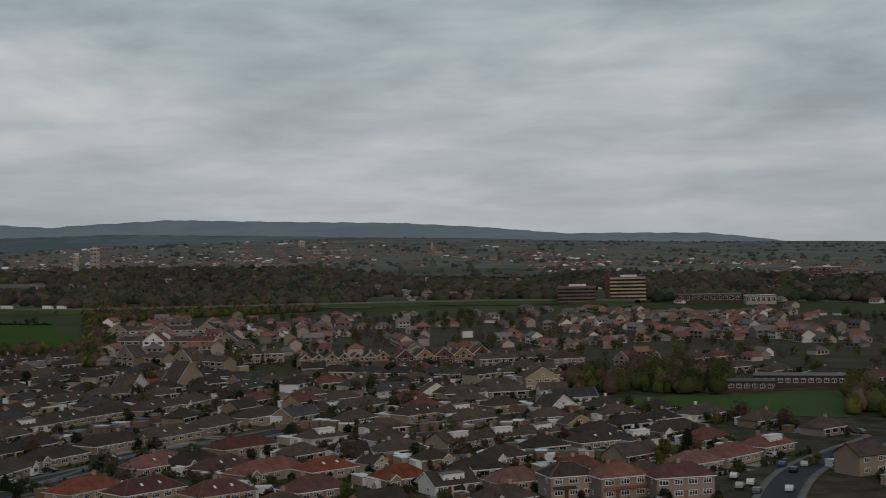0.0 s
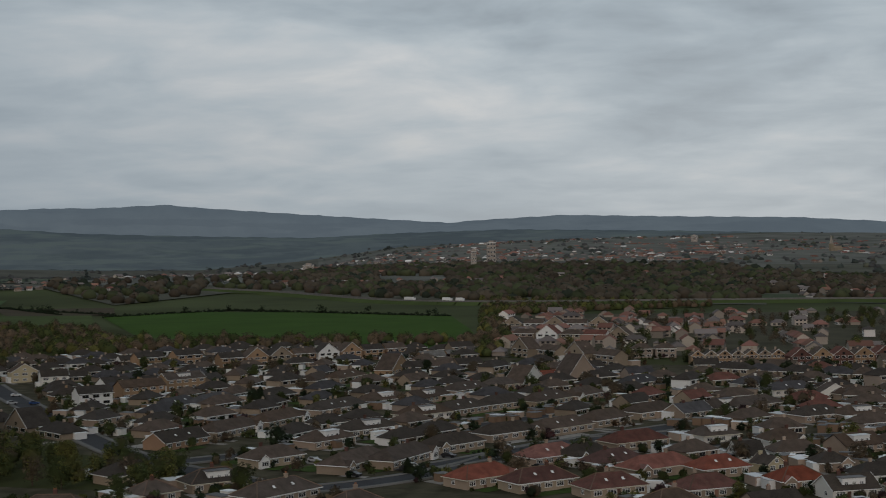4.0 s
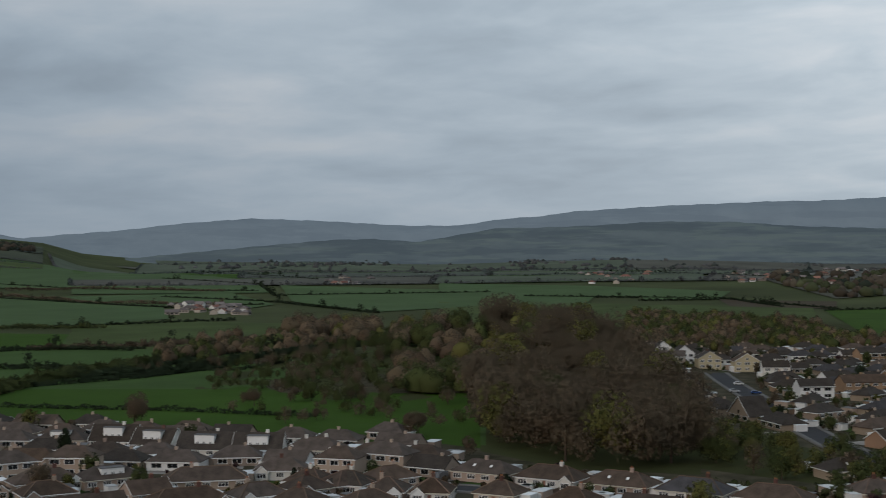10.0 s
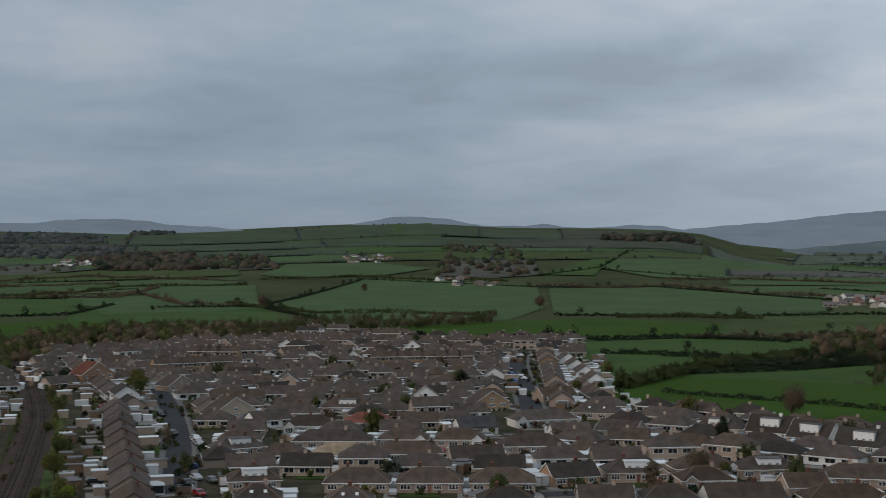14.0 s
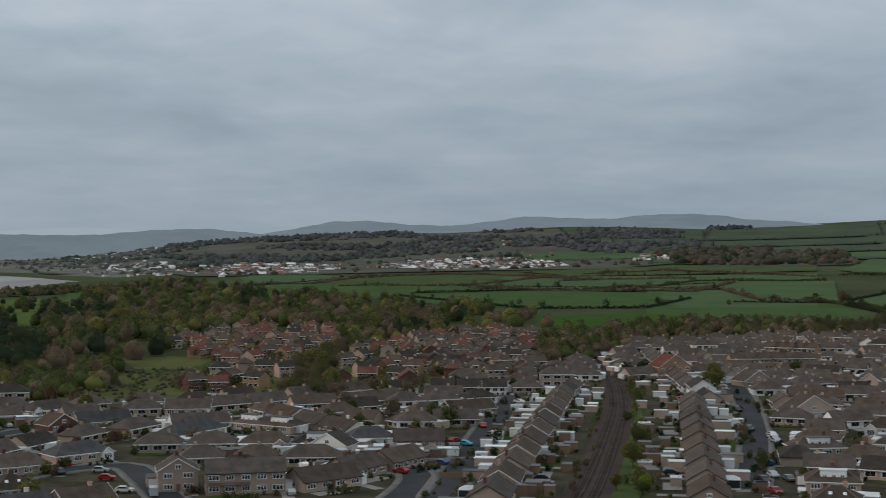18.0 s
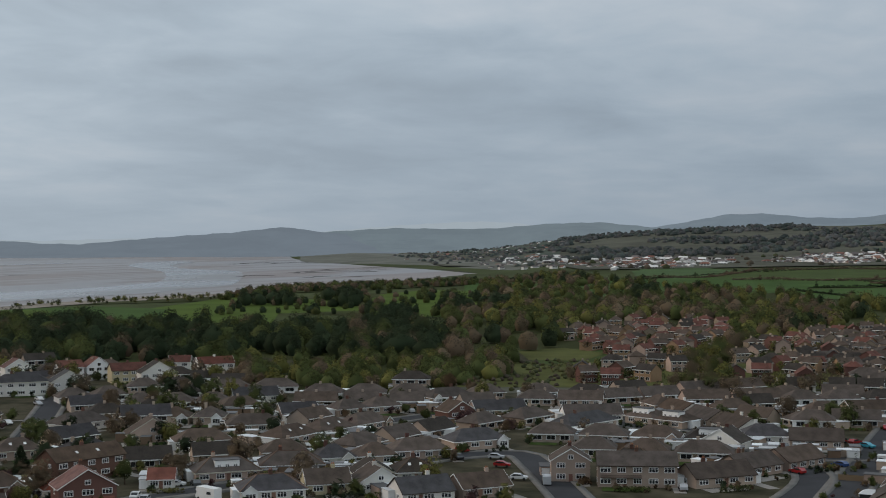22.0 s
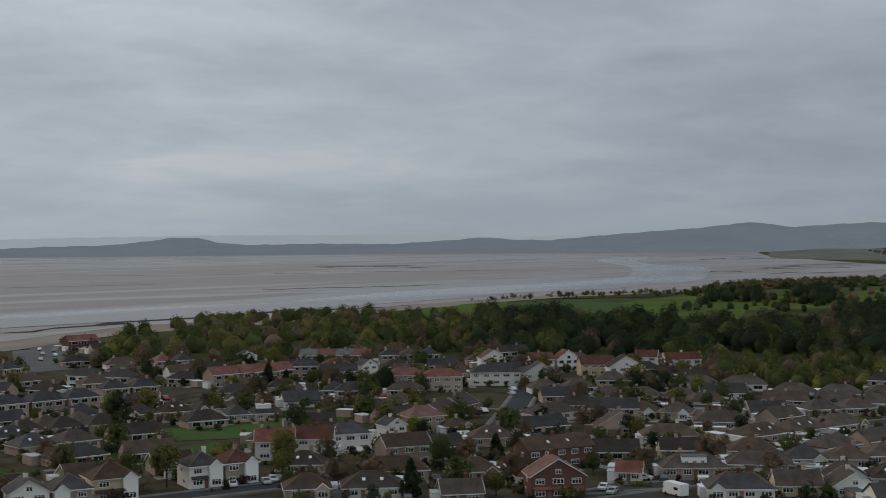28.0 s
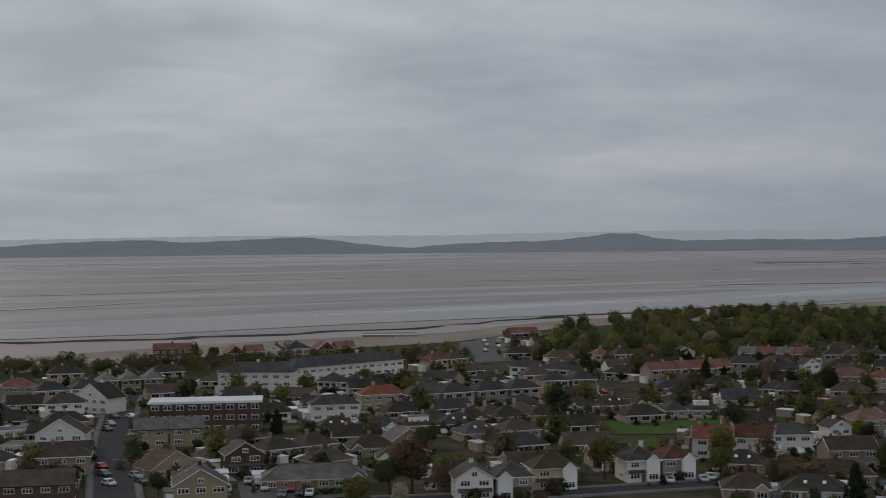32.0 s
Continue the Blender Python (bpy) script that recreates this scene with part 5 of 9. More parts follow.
FLOOR = mat("leaf_litter", (0.052, 0.058, 0.024), 0.95, 0.3, grain=0.3, spots=0.02, bump=0)
# floor under far woods: distance haze lightens the colour itself
HAZED_FLOOR = mat("hazed_wood_floor", (0.1, 0.1, 0.078), 0.95, 0.3, grain=0.1, spots=0.01, bump=0)
FIELDS = {"links": (mat("mown_links", (0.08, 0.118, 0.026), 0.95, 0.25, grain=0.2, spots=0.02, bump=0), "yellow-green mown links"),
          # town ground lightened: haze over the plain is put into its colour
          "town": (mat("hazed_town_ground", (0.14, 0.142, 0.125), 0.95, 0.35, grain=0.1, spots=0.01, bump=0), "gardens of the distant town with haze painted in"),
          "bright": (mat("bright_pasture", (0.043, 0.086, 0.013), 0.95, 0.16, grain=0.3, spots=0.02, bump=0), "bright green pasture"),
          "pasture": (mat("pasture", (0.058, 0.1, 0.03), 0.95, 0.2, grain=0.3, spots=0.02, bump=0), "green grazed pasture"),
          # green of the further fields, lightened in the colour for distance haze
          "cool": (mat("cool_pasture", (0.075, 0.117, 0.05), 0.95, 0.15, grain=0.3, spots=0.015, bump=0), "blue-green field lightened for haze"),
          "dull": (mat("dull_pasture", (0.066, 0.09, 0.032), 0.95, 0.25, grain=0.3, spots=0.02, bump=0), "dull olive rough pasture"),
          # kinds for the farthest fields: distance haze painted into the base colours
          "hazed_green": (mat("hazed_pasture", (0.1, 0.12, 0.085), 0.95, 0.2, grain=0.2, spots=0.01, bump=0), "distant fields with haze painted in"),
          "hazed_brown": (mat("hazed_ploughland", (0.105, 0.105, 0.088), 0.95, 0.2, grain=0.2, spots=0.01, bump=0), "brown distant fields with haze painted in"),
          "hazed_dull": (mat("hazed_rough", (0.085, 0.1, 0.08), 0.95, 0.25, grain=0.2, spots=0.01, bump=0), "distant rough grazing with haze painted in"),
          "far_green": (mat("far_pasture", (0.068, 0.088, 0.052), 0.95, 0.2, grain=0.2, spots=0.01, bump=0), "distant green pasture greyed by painted haze"),
          "far_dull": (mat("far_rough", (0.07, 0.08, 0.055), 0.95, 0.25, grain=0.2, spots=0.01, bump=0), "distant rough grazing greyed by painted haze"),
          "brown": (mat("ploughed", (0.075, 0.06, 0.042), 0.95, 0.2, grain=0.3, spots=0.02, bump=0), "bare brown field"),
          "scrub": (mat("scrub", (0.095, 0.1, 0.036), 0.95, 0.35, grain=0.25, spots=0.03, bump=0), "rough brown scrub"),
          "gardens": (mat("far_gardens", (0.07, 0.062, 0.044), 0.95, 0.4, grain=0.2, spots=0.03, stain=(0.045, 0.055, 0.028), bump=0), "brown gardens and yards of further streets"),
          "yard": (mat("grey_yard", (0.13, 0.13, 0.128), 0.9, 0.2, grain=0.4, spots=0.05, bump=0), "grey asphalt yard")}
LIFTS = [0.09]


def field(kind, *pts):
    LIFTS[0] += 0.0016
    m, words = FIELDS[kind]
    BLOCKED.append([(pts[i], pts[i + 1]) for i in range(0, len(pts), 2)])
    drape("field", BLOCKED[-1], m, words + " between hedges", LIFTS[0])


ROADS = [0]


def strand(width, *flat):
    line = smooth([(flat[i], flat[i + 1]) for i in range(0, len(flat), 2)], 20.0)
    grid = ribbon(line, (-width, 0, width), (0, 0, 0))
    grid = [[(x + 9 * math.sin(i * 1.3 + j), y + 7 * math.sin(i * 2.1), -0.95 + 0.35 * (j == 1)) for j, (x, y, _) in enumerate(r)] for i, r in enumerate(grid)]
    sheet_mesh("stone_skear", grid, STONE, "dark stony edge of a channel across the sands", "stones")


def road(*flat, width=7.0, paths=True, clear=False):
    pts = [(flat[i], flat[i + 1]) for i in range(0, len(flat), 2)]
    line = smooth(pts)
    LINES.extend((x, y, clear) for x, y in line[::2])
    ROADS[0] += 1
    z = 0.22 + 0.006 * ROADS[0]
    h = width / 2
    sheet_mesh("road", ribbon(line, (-h, 0, h), (z, z + 0.05, z)), ASPHALT, "dark asphalt residential road", "road")
    if paths:
        for s in (-1, 1):
            o = (s * h, s * h, s * (h + 1.8), s * (h + 1.8))
            sheet_mesh("pavement", ribbon(line, o, (z - 0.02, z + 0.13, z + 0.15, 0.0)), PAVING, "grey footpath with a raised kerb", "pavement")

FAR_SKY = [(-17.8, 0.02), (-14.1, 0.17), (-10.8, 0.55), (-7.4, 0.63), (-5.1, 0.65), (-1.6, 0.99), (1.9, 1.23), (6.6, 1.36), (11.1, 1.51), (14.9, 1.34), (15.8, 1.26), (21.5, 1.67), (26.2, 2.03), (27.4, 2.16), (30.2, 2.04), (31.8, 2.05), (36.4, 1.91), (40.1, 1.71), (41.2, 1.54), (42.9, 1.43), (44.7, 1.17), (46.9, 1.17), (50.3, 1.38), (53.3, 1.49), (56.1, 1.29), (58.4, 1.02),
           (60.8, 0.84), (62.3, 0.7), (63.2, 0.86), (64.3, 0.91), (65.7, 0.8), (67.0, 0.81), (67.8, 0.97), (68.7, 0.88), (70.5, 0.89), (72.0, 1.19), (73.6, 1.29), (74.3, 1.24), (76.4, 0.85), (80.3, 0.71), (81.5, 0.85), (83.2, 0.93), (84.2, 1.09), (85.4, 1.17), (87.3, 1.14), (88.7, 0.98), (90.4, 1.02), (92.2, 1.1), (93.2, 0.94), (95.2, 0.71), (97.1, 0.76), (98.6, 0.92), (100.2, 0.89), (101.6, 0.62), (102.8, 0.42), (105, 0.2), (109, -0.3)]
NEAR_SKY = [(-17.8, 0.20), (-16.3, 0.15), (-10.8, 0.18), (-2.7, 0.45), (6.6, 0.78), (13.4, 0.95), (18.0, 0.87), (21.5, 0.73), (26.2, 0.86), (30.9, 1.03), (33.6, 1.24), (36.6, 1.27), (38.8, 1.15), (41.8, 1.05), (43.0, 1.07), (46.4, 0.5), (48.3, 0.63), (50.0, 0.6), (53.0, 0.35), (58.0, -0.1), (64.0, -0.3)]
MID_SKY = [(96, -0.4), (101.8, 0.16), (103.3, 0.4), (105.3, 0.6), (107.3, 0.55), (109.7, 0.35), (111.4, 0.34), (113.7, 0.38), (115.6, 0.29), (117, 0.2), (120, 0.0), (126, -0.4)]
BAY_SKY = [(-179.9, -0.33), (104.9, -0.5), (110.2, -0.4), (112.3, -0.28), (114.2, -0.11), (115.7, 0.12), (117.2, 0.28), (118.1, 0.43), (118.9, 0.38), (120.3, 0.22), (122.4, 0.08), (124.3, -0.06), (126.5, -0.25), (128.2, -0.2), (129.1, -0.1), (130.5, -0.21), (133, -0.36), (136, -0.32), (138.9, -0.35), (140, -0.26), (141, -0.04), (142, -0.04), (143, -0.18), (144.5, -0.32),
           (147, -0.36), (148.7, -0.43), (150.3, -0.56), (152.2, -0.38), (153.6, -0.18), (154.8, -0.07), (156.6, -0.15), (159.3, -0.26), (161, -0.13), (163, -0.17), (165, -0.24), (166.6, -0.36), (172.7, -0.3)]
BAY_FAR = [(-179.9, -0.03), (98, 0.0), (104.9, 0.36), (107.7, 0.46), (109, 0.6), (110.4, 0.65), (111.7, 0.59), (113.4, 0.5), (116.8, 0.24), (123.5, 0.0), (128, -0.1), (130.5, -0.04), (132.8, 0.02), (139.8, 0.05), (145.4, 0.0), (148.6, -0.06), (157.7, 0.0), (166.6, -0.08), (172.7, -0.1)]
pool(-0.88, -1097, -904, -1193, -868, -1314, -894, -1377, -866, -1475, -867, -1912, -1103, -2137, -1256, -2195, -1368, -2497, -1615, -2900, -1800, -2880, -1900, -2474, -1705, -2032, -1333, -1670, -1091, -1498, -1001, -1348, -959, -1241, -962, -1175, -969)
pool(-0.81, -562, -923, -668, -930, -827, -903, -934, -940, -1150, -983, -1353, -978, -1532, -1006, -1402, -890, -1242, -823, -1068, -840, -887, -809, -777, -808, -612, -786, -497, -816)
pool(-0.74, -30, -860, -211, -889, -327, -901, -440, -908, -640, -930, -800, -905, -780, -815, -612, -792, -433, -800, -285, -790, -191, -805, -40, -790)
for width, flat in ((28, (-2107, -2703, -2226, -2571, -2195, -2263)), (22, (-1842, -1978, -1979, -1897, -2003, -1712)), (20, (-1157, -1900, -1315, -1715, -1495, -1554)), (16, (-1549, -1585, -1665, -1495, -1784, -1403)), (11, (-881, -1447, -978, -1419, -1069, -1372)),
                    (34, (-616, -2586, -900, -2477, -1267, -2268)), (16, (-500, -1797, -689, -1687, -1008, -1644)), (34, (-1394, -2496, -1771, -2421, -2092, -2240)), (10, (-335, -1407, -444, -1391, -601, -1439)), (26, (-2403, -1981, -2527, -1990, -2665, -1986)), (50, (-3587, -2444, -3846, -2238, -3950, -2050)),
                    (40, (-200, -3100, -700, -3000, -1300, -2850)), (46, (-1500, -3500, -2100, -3150, -2500, -2800)), (9, (-60, -1120, -240, -1130, -420, -1180))):
    runnel(width, *flat)
ridge("hills_far", FAR_SKY, 4780, 300, None, HILL_FAR, "moorland hills on the skyline, paled by painted haze")
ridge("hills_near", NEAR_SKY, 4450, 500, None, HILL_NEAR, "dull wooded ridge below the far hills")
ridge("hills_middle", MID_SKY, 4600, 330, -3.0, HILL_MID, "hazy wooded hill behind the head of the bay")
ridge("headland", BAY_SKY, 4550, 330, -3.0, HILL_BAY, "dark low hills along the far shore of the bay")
ridge("headland_far", BAY_FAR, 4850, 200, -3.0, HILL_PALE, "hills beyond the bay, paled by painted haze")


# ---- far streets, too many to count ----
# wall and roof greys of far streets are lightened: haze painted into the colour
FAR_WALL = mat("far_walls", (0.36, 0.315, 0.27), 0.9, 0.1, each=0.45, islands=True, bump=0)
FAR_WHITE = mat("far_white_walls", (0.72, 0.7, 0.67), 0.9, 0.1, each=0.2, islands=True, bump=0)
FAR_ROOF = mat("far_roofs", (0.165, 0.145, 0.138), 0.9, 0.1, each=0.5, islands=True, bump=0)
FAR_RED = mat("far_red_roofs", (0.24, 0.128, 0.1), 0.9, 0.1, each=0.3, islands=True, bump=0)


def far_houses(label, pts, n, white, size, seed, pale_tops=0.0):
    rng = random.Random(seed)
    lo_x, hi_x, lo_y, hi_y = min(p[0] for p in pts), max(p[0] for p in pts), min(p[1] for p in pts), max(p[1] for p in pts)
    walls, pale, roofs, red, glass = Solid(), Solid(), Solid(), Solid(), Solid()
    turn = rng.uniform(0, 180)
    tries, street = 0, []
    while n and tries < 40000:
        tries += 1
        x, y = street.pop() if street else (rng.uniform(lo_x, hi_x), rng.uniform(lo_y, hi_y))
        if not inside(x, y, pts):
            continue
        if not street and n > 100 and rng.random() < 0.3:
            run = radians(turn + rng.choice((0, 0, 90)) + x * 0.05)
            street = [(x + math.cos(run) * 15 * k * size, y + math.sin(run) * 15 * k * size) for k in range(1, rng.randint(6, 14))]
        n -= 1
        w, d, h = rng.uniform(7, 15) * size, rng.uniform(6.5, 8.5) * size, rng.choice((2.6, 2.6, 2.6, 4.9)) * size
        a = radians(turn + rng.choice((0, 0, 90)) + rng.uniform(-12, 12) + x * 0.05)
        c, s, z = math.cos(a), math.sin(a), height(x, y)
        front = 1 if -x * s + y * c < 0 else -1
        wall, top = (pale if rng.random() < white else walls), (pale if rng.random() < pale_tops else red if rng.random() < (0.55 if white < 0.2 else 0.3) else roofs)
        k, j, g = len(wall.v), len(top.v) if top is not wall else None, len(glass.v)
        if rng.random() < 0.55:
            wall.box(-w / 2, w / 2, -d / 2, d / 2, -1, h - 0.05)
            hip_roof(top, -w / 2, w / 2, -d / 2, d / 2, h, d * 0.33, 0.4)
        else:
            wall.prism([(-d / 2, -1), (d / 2, -1), (d / 2, h), (0, h + d * 0.31), (-d / 2, h)], "x", -w / 2, w / 2)
            gable_roof(top, -w / 2, w / 2, -d / 2, d / 2, h, d * 0.33, 0.4, "x")
        for lv in range(1 if h < 4 * size else 2):
            for i in range(3):
                for sy in (front,):
                    glass.box(w * (i - 1) * 0.3 - w * 0.09, w * (i - 1) * 0.3 + w * 0.09, sy * d / 2 - 0.06, sy * d / 2 + 0.06, (0.9 + 2.6 * lv) * size, (2.1 + 2.6 * lv) * size)
        for b, first in ((wall, k), (top, j), (glass, g)):
            if first is None:
                continue
            b.v[first:] = [(x + c * u - s * v, y + s * u + c * v, z + t) for u, v, t in b.v[first:]]
    root = tagged(new("far_houses"), label, "houses", "", "stuff")
    for name, b, m in (("walls", walls, FAR_WALL), ("white_walls", pale, FAR_WHITE), ("roofs", roofs, FAR_ROOF), ("red_roofs", red, FAR_RED), ("windows", glass, GLASS)):
        if b.v:
            me = bpy.data.meshes.new(name)
            me.from_pydata(b.v, [], b.f)
            me.materials.append(m)
            ob = new(name, me)
            ob.parent = root
            tagged(ob, kind="stuff")


def railway(*flat):
    line = smooth([(flat[i], flat[i + 1]) for i in range(0, len(flat), 2)], 3.0)
    LINES.extend((x, y, True) for x, y in line[::3])
    ballast = mat("ballast", (0.075, 0.056, 0.048), 0.95, 0.25, grain=3, spots=0.1)
    rust = mat("rusty_rail", (0.13, 0.085, 0.065), 0.6, metal=0.2, bump=0)
    track = sheet_mesh("railway_track", ribbon(line, (-6.2, -4.6, 4.6, 6.2), (0.0, 0.55, 0.55, 0.0)), ballast, "double railway track on brown stone ballast", "railway")
    sl, rails = Solid(), [Solid() for _ in range(4)]
    grid = ribbon(line, (-2.6, -1.16, 1.16, 2.6), (0.78, 0.78, 0.78, 0.78))
    for a, b in zip(grid, grid[1:]):
        for k in range(4):
            rails[k].bar(a[k], b[k], 0.14)
        for t in (0.0, 0.25, 0.5, 0.75):
            p = [Vector(a[k]).lerp(Vector(b[k]), t) for k in range(4)]
            for u, v in ((0, 1), (2, 3)):
                e = (p[v] - p[u]).normalized() * 0.55
                sl.bar(p[u] - e - Vector((0, 0, 0.13)), p[v] + e - Vector((0, 0, 0.13)), 0.22)
    for k in range(4):
        part("rail", rails[k], rust, track)
    tagged(part("sleepers", sl, mat("sleepers", (0.085, 0.07, 0.06), each=0.3, islands=True, bump=0), track), kind="stuff")


def office(x, y, yaw, w, d, h, floors, label, bands, tower=True):
    """A slab block: brown walls, pale bands between strips of glass, a stair tower at one end."""
    b = tagged(new("office_block"), label, "building")
    b.matrix_basis = pose(x, y, height(x, y), 0, 0, yaw)
    part("wall", Solid().box(-w / 2, w / 2, -d / 2, d / 2, -1, h), DARK_BRICK, b)
    part("roof", Solid().box(-w / 2 - 0.3, w / 2 + 0.3, -d / 2 - 0.3, d / 2 + 0.3, h + 0.003, h + 0.5), FELT, b)
    part("plant_room", Solid().box(-w * 0.2, w * 0.25, -d * 0.25, d * 0.25, h + 0.503, h + 2.6), PALE_ROOF, b)
    for i in range(floors):
        z = h * (i + 0.55) / floors
        part("band", Solid().box(-w / 2 + 0.3, w / 2 - 0.3, -d / 2 - 0.3, -d / 2 - 0.003, z, z + h / floors * 0.45), bands, b)
        for k in range(6):
            u = -w / 2 + 0.4 + (w - 0.8) * k / 6
            part("window", Solid().box(u, u + (w - 0.8) / 6 - 0.3, -d / 2 - 0.15, -d / 2 - 0.003, z - h / floors * 0.5, z - 0.05), GLASS, b)
    if tower:
        part("stair_tower", Solid().box(-w / 2 - 5, -w / 2 - 0.003, -d / 2 - 1, d / 2, -1, h + 2.5), BRICK, b)


def box_building(name, label, category, x, y, yaw, w, d, h, wall, floors=0, bays=0, roof=FELT, trim=WHITE, over=0.3):
    """A flat-roofed building with rows of windows front and back."""
    b = tagged(new(name), label, category)
    b.matrix_basis = pose(x, y, height(x, y), 0, 0, yaw)
    part("wall", Solid().box(-w / 2, w / 2, -d / 2, d / 2, -1, h), wall, b)
    part("roof", Solid().box(-w / 2 - over, w / 2 + over, -d / 2 - over, d / 2 + over, h + 0.003, h + 0.5), roof, b)
    part("fascia", Solid().box(-w / 2 - over - 0.06, w / 2 + over + 0.06, -d / 2 - over - 0.06, -d / 2 - over - 0.003, h - 0.1, h + 0.56), trim, b)
    for lv in range(floors):
        for i in range(bays):
            u = -w / 2 + w * (i + 0.5) / bays
            window(b, u, -d / 2, (lv + 0.35) * h / floors, w / bays * 0.62, h / floors * 0.5, "-y", 2, False)
            if lv == 0 and i < 2:
                window(b, (-w / 2, w / 2)[i], 0, 0.9, 1.6, 1.3, ("-x", "+x")[i], 2, False)
    return b


def tower(x, y, yaw, w, h, label):
    t = box_building("tower_block", label, "tower", x, y, yaw, w, w, h, FAR_WALL, 6, 3, FELT)
    part("lift_house", Solid().box(-w * 0.25, w * 0.25, -w * 0.25, w * 0.25, h + 0.503, h + 3.5), FAR_WALL, t)


def church(x, y, yaw, h):
    c = tagged(new("church"), "pale stone church with a slender spire", "church")
    c.matrix_basis = pose(x, y, height(x, y), 0, 0, yaw)
    part("tower", Solid().box(-3.5, 3.5, -3.5, 3.5, -1, h * 0.5), WALLS["stone"][0], c)
    s = Solid()
    for i in range(8):
        a, b = 0.7854 * i, 0.7854 * (i + 1)
        s.poly((4.2 * math.cos(a), 4.2 * math.sin(a), h * 0.5 + 0.01), (4.2 * math.cos(b), 4.2 * math.sin(b), h * 0.5 + 0.01), (0, 0, h))
    part("spire", s, FAR_WALL, c)
    part("nave", Solid().prism([(-5, -1), (5, -1), (5, 8), (0, 13), (-5, 8)], "x", 3.55, 26), WALLS["stone"][0], c)


# ---- fields and open ground ----
field("pasture", -942.5, 406.5, -641.4, 673, -283.5, 297.2, -340.2, 288.4, -370.1, 270.2, -479.4, 206.7)
field("pasture", -796.4, 360.8, -714.7, 721.7, -308.3, 311.2, -313, 315.9, -342.2, 268.3, -386, 245.8, -433.1, 231.2, -453.8, 216.8, -510, 229.7)
field("bright", -671.8, 1164.4, -617.4, 1251.6, -490.8, 1240.7, -333, 1176.9, -252.2, 948.3, -261.6, 857.9, -341.7, 863.1, -428.5, 868.1, -487.6, 894.4)
field("bright", -484.6, 1241, -335.1, 1178.2, -265.5, 989.9, -211.5, 775.6, -313.6, 802.2)
field("dull", -1126.8, 1104.8, -886, 1146.4, -711.4, 1210.4, -513.1, 889, -615.7, 796.3, -771.3, 756)
field("cool", -1375.3, 1348.7, -1163.1, 1413.5, -956.6, 1412.6, -902, 1309.4, -1025.6, 1246.2, -1187.5, 1164.4)
field("pasture", -1892.2, 1856.3, -1601.2, 2008.5, -1469.1, 1871.9, -1436.6, 1746.4, -1624.1, 1593)
field("cool", -2008, 3019.1, -1788.5, 3350.9, -1707.6, 3137.3, -1891.1, 2892.8)
field("brown", -866.6, 1279.5, -745.5, 1316.9, -676.3, 1194.6, -780.4, 1172.1)
field("cool", -2069.1, 1175.3, -1594.3, 1202.3, -1368.5, 1057, -1521.8, 864.2)
field("pasture", -2734.3, 1553.3, -2095.7, 1726.1, -1624, 1348.1, -1733.1, 1276, -2097.2, 1191.2)
field("pasture", -2244.7, 1863.7, -1822.3, 1733.7, -1657, 1538.8, -1752.5, 1466.5)
field("cool", -1513, 1178.1, -1183.4, 1250.2, -1100.5, 1370.9, -940.4, 1142.3, -990.1, 1045.9, -986.3, 886.6, -1215.6, 961.6)
field("pasture", -1758.6, 1713.9, -1641.4, 1945.7, -1410.4, 1912.1, -1175.3, 1566.3, -1303.1, 1422.5, -1406.7, 1370.8)
field("cool", -1024.3, 1342, -940.6, 1414.1, -867.6, 1281.6, -927.1, 1224.8)
field("dull", -1101, 625.1, -896.9, 698.1, -783.5, 682, -705.9, 585.7, -690.9, 520.7, -847, 480.8)
field("pasture", -718.3, 407.7, -651.3, 475.4, -577.1, 394.9, -622, 353)
field("pasture", -895.6, 386.3, -779.5, 459.8, -700.1, 442.7, -616.6, 383.2, -704.7, 303.9)
field("pasture", -687, 296.2, -617.9, 358, -584.6, 366.4, -532.2, 300.3, -585.2, 252.3)
field("bright", -585.2, 252.3, -482.4, 346.5, -519.1, 426, -456.8, 441.6, -408.1, 414.3, -322.4, 335.3, -280.5, 291.7, -340.2, 288.4, -370.1, 270.2, -479.4, 206.7)
field("bright", -519.1, 426, -555.9, 487.2, -460.9, 445.6, -462.8, 399)
field("bright", -505.7, 239, -489.8, 271.8, -447.9, 310.9, -400.7, 355.4, -313, 315.9, -342.2, 268.3, -386, 245.8, -433.1, 231.2, -453.8, 216.8)
field("pasture", -638.2, 285.9, -629.9, 336.4, -607.7, 350.3, -506.7, 237, -510, 229.7)
field("pasture", -758, 343.4, -781.7, 417.5, -724.3, 449.2, -624.7, 363.5, -677.4, 306.8)
field("bright", -943.9, 262.6, -991.3, 373.3, -995.7, 451.1, -898.7, 508.5, -774.8, 430.1, -786.9, 356.5, -814.3, 276.7, -855.4, 241.6)
field("dull", -910.9, 515.4, -899.3, 624.3, -839.5, 674.3, -722.7, 576, -684.3, 495.2, -726.8, 454.8, -773, 433.2)
field("cool", -1336.3, 255.2, -1825, 476.6, -1778.6, 557, -1569.8, 628, -1168.3, 472.9, -1004.7, 378.3, -1072.2, 244)
field("cool", -1529.8, 626.5, -1503.5, 756.6, -1219.9, 797.8, -1034.9, 682.6, -997.1, 580.3, -1067.4, 442.2)
field("cool", -2041.3, 925, -2584.2, 1248.3, -2442.2, 1356.2, -1945.8, 1351.1, -1611.2, 1214.8, -1424.8, 1065.5, -1606, 978.5, -1720.6, 865.9)
field("pasture", -1870.7, 748.4, -2590.4, 1225.3, -2007.9, 909.9, -1805.8, 809.4)
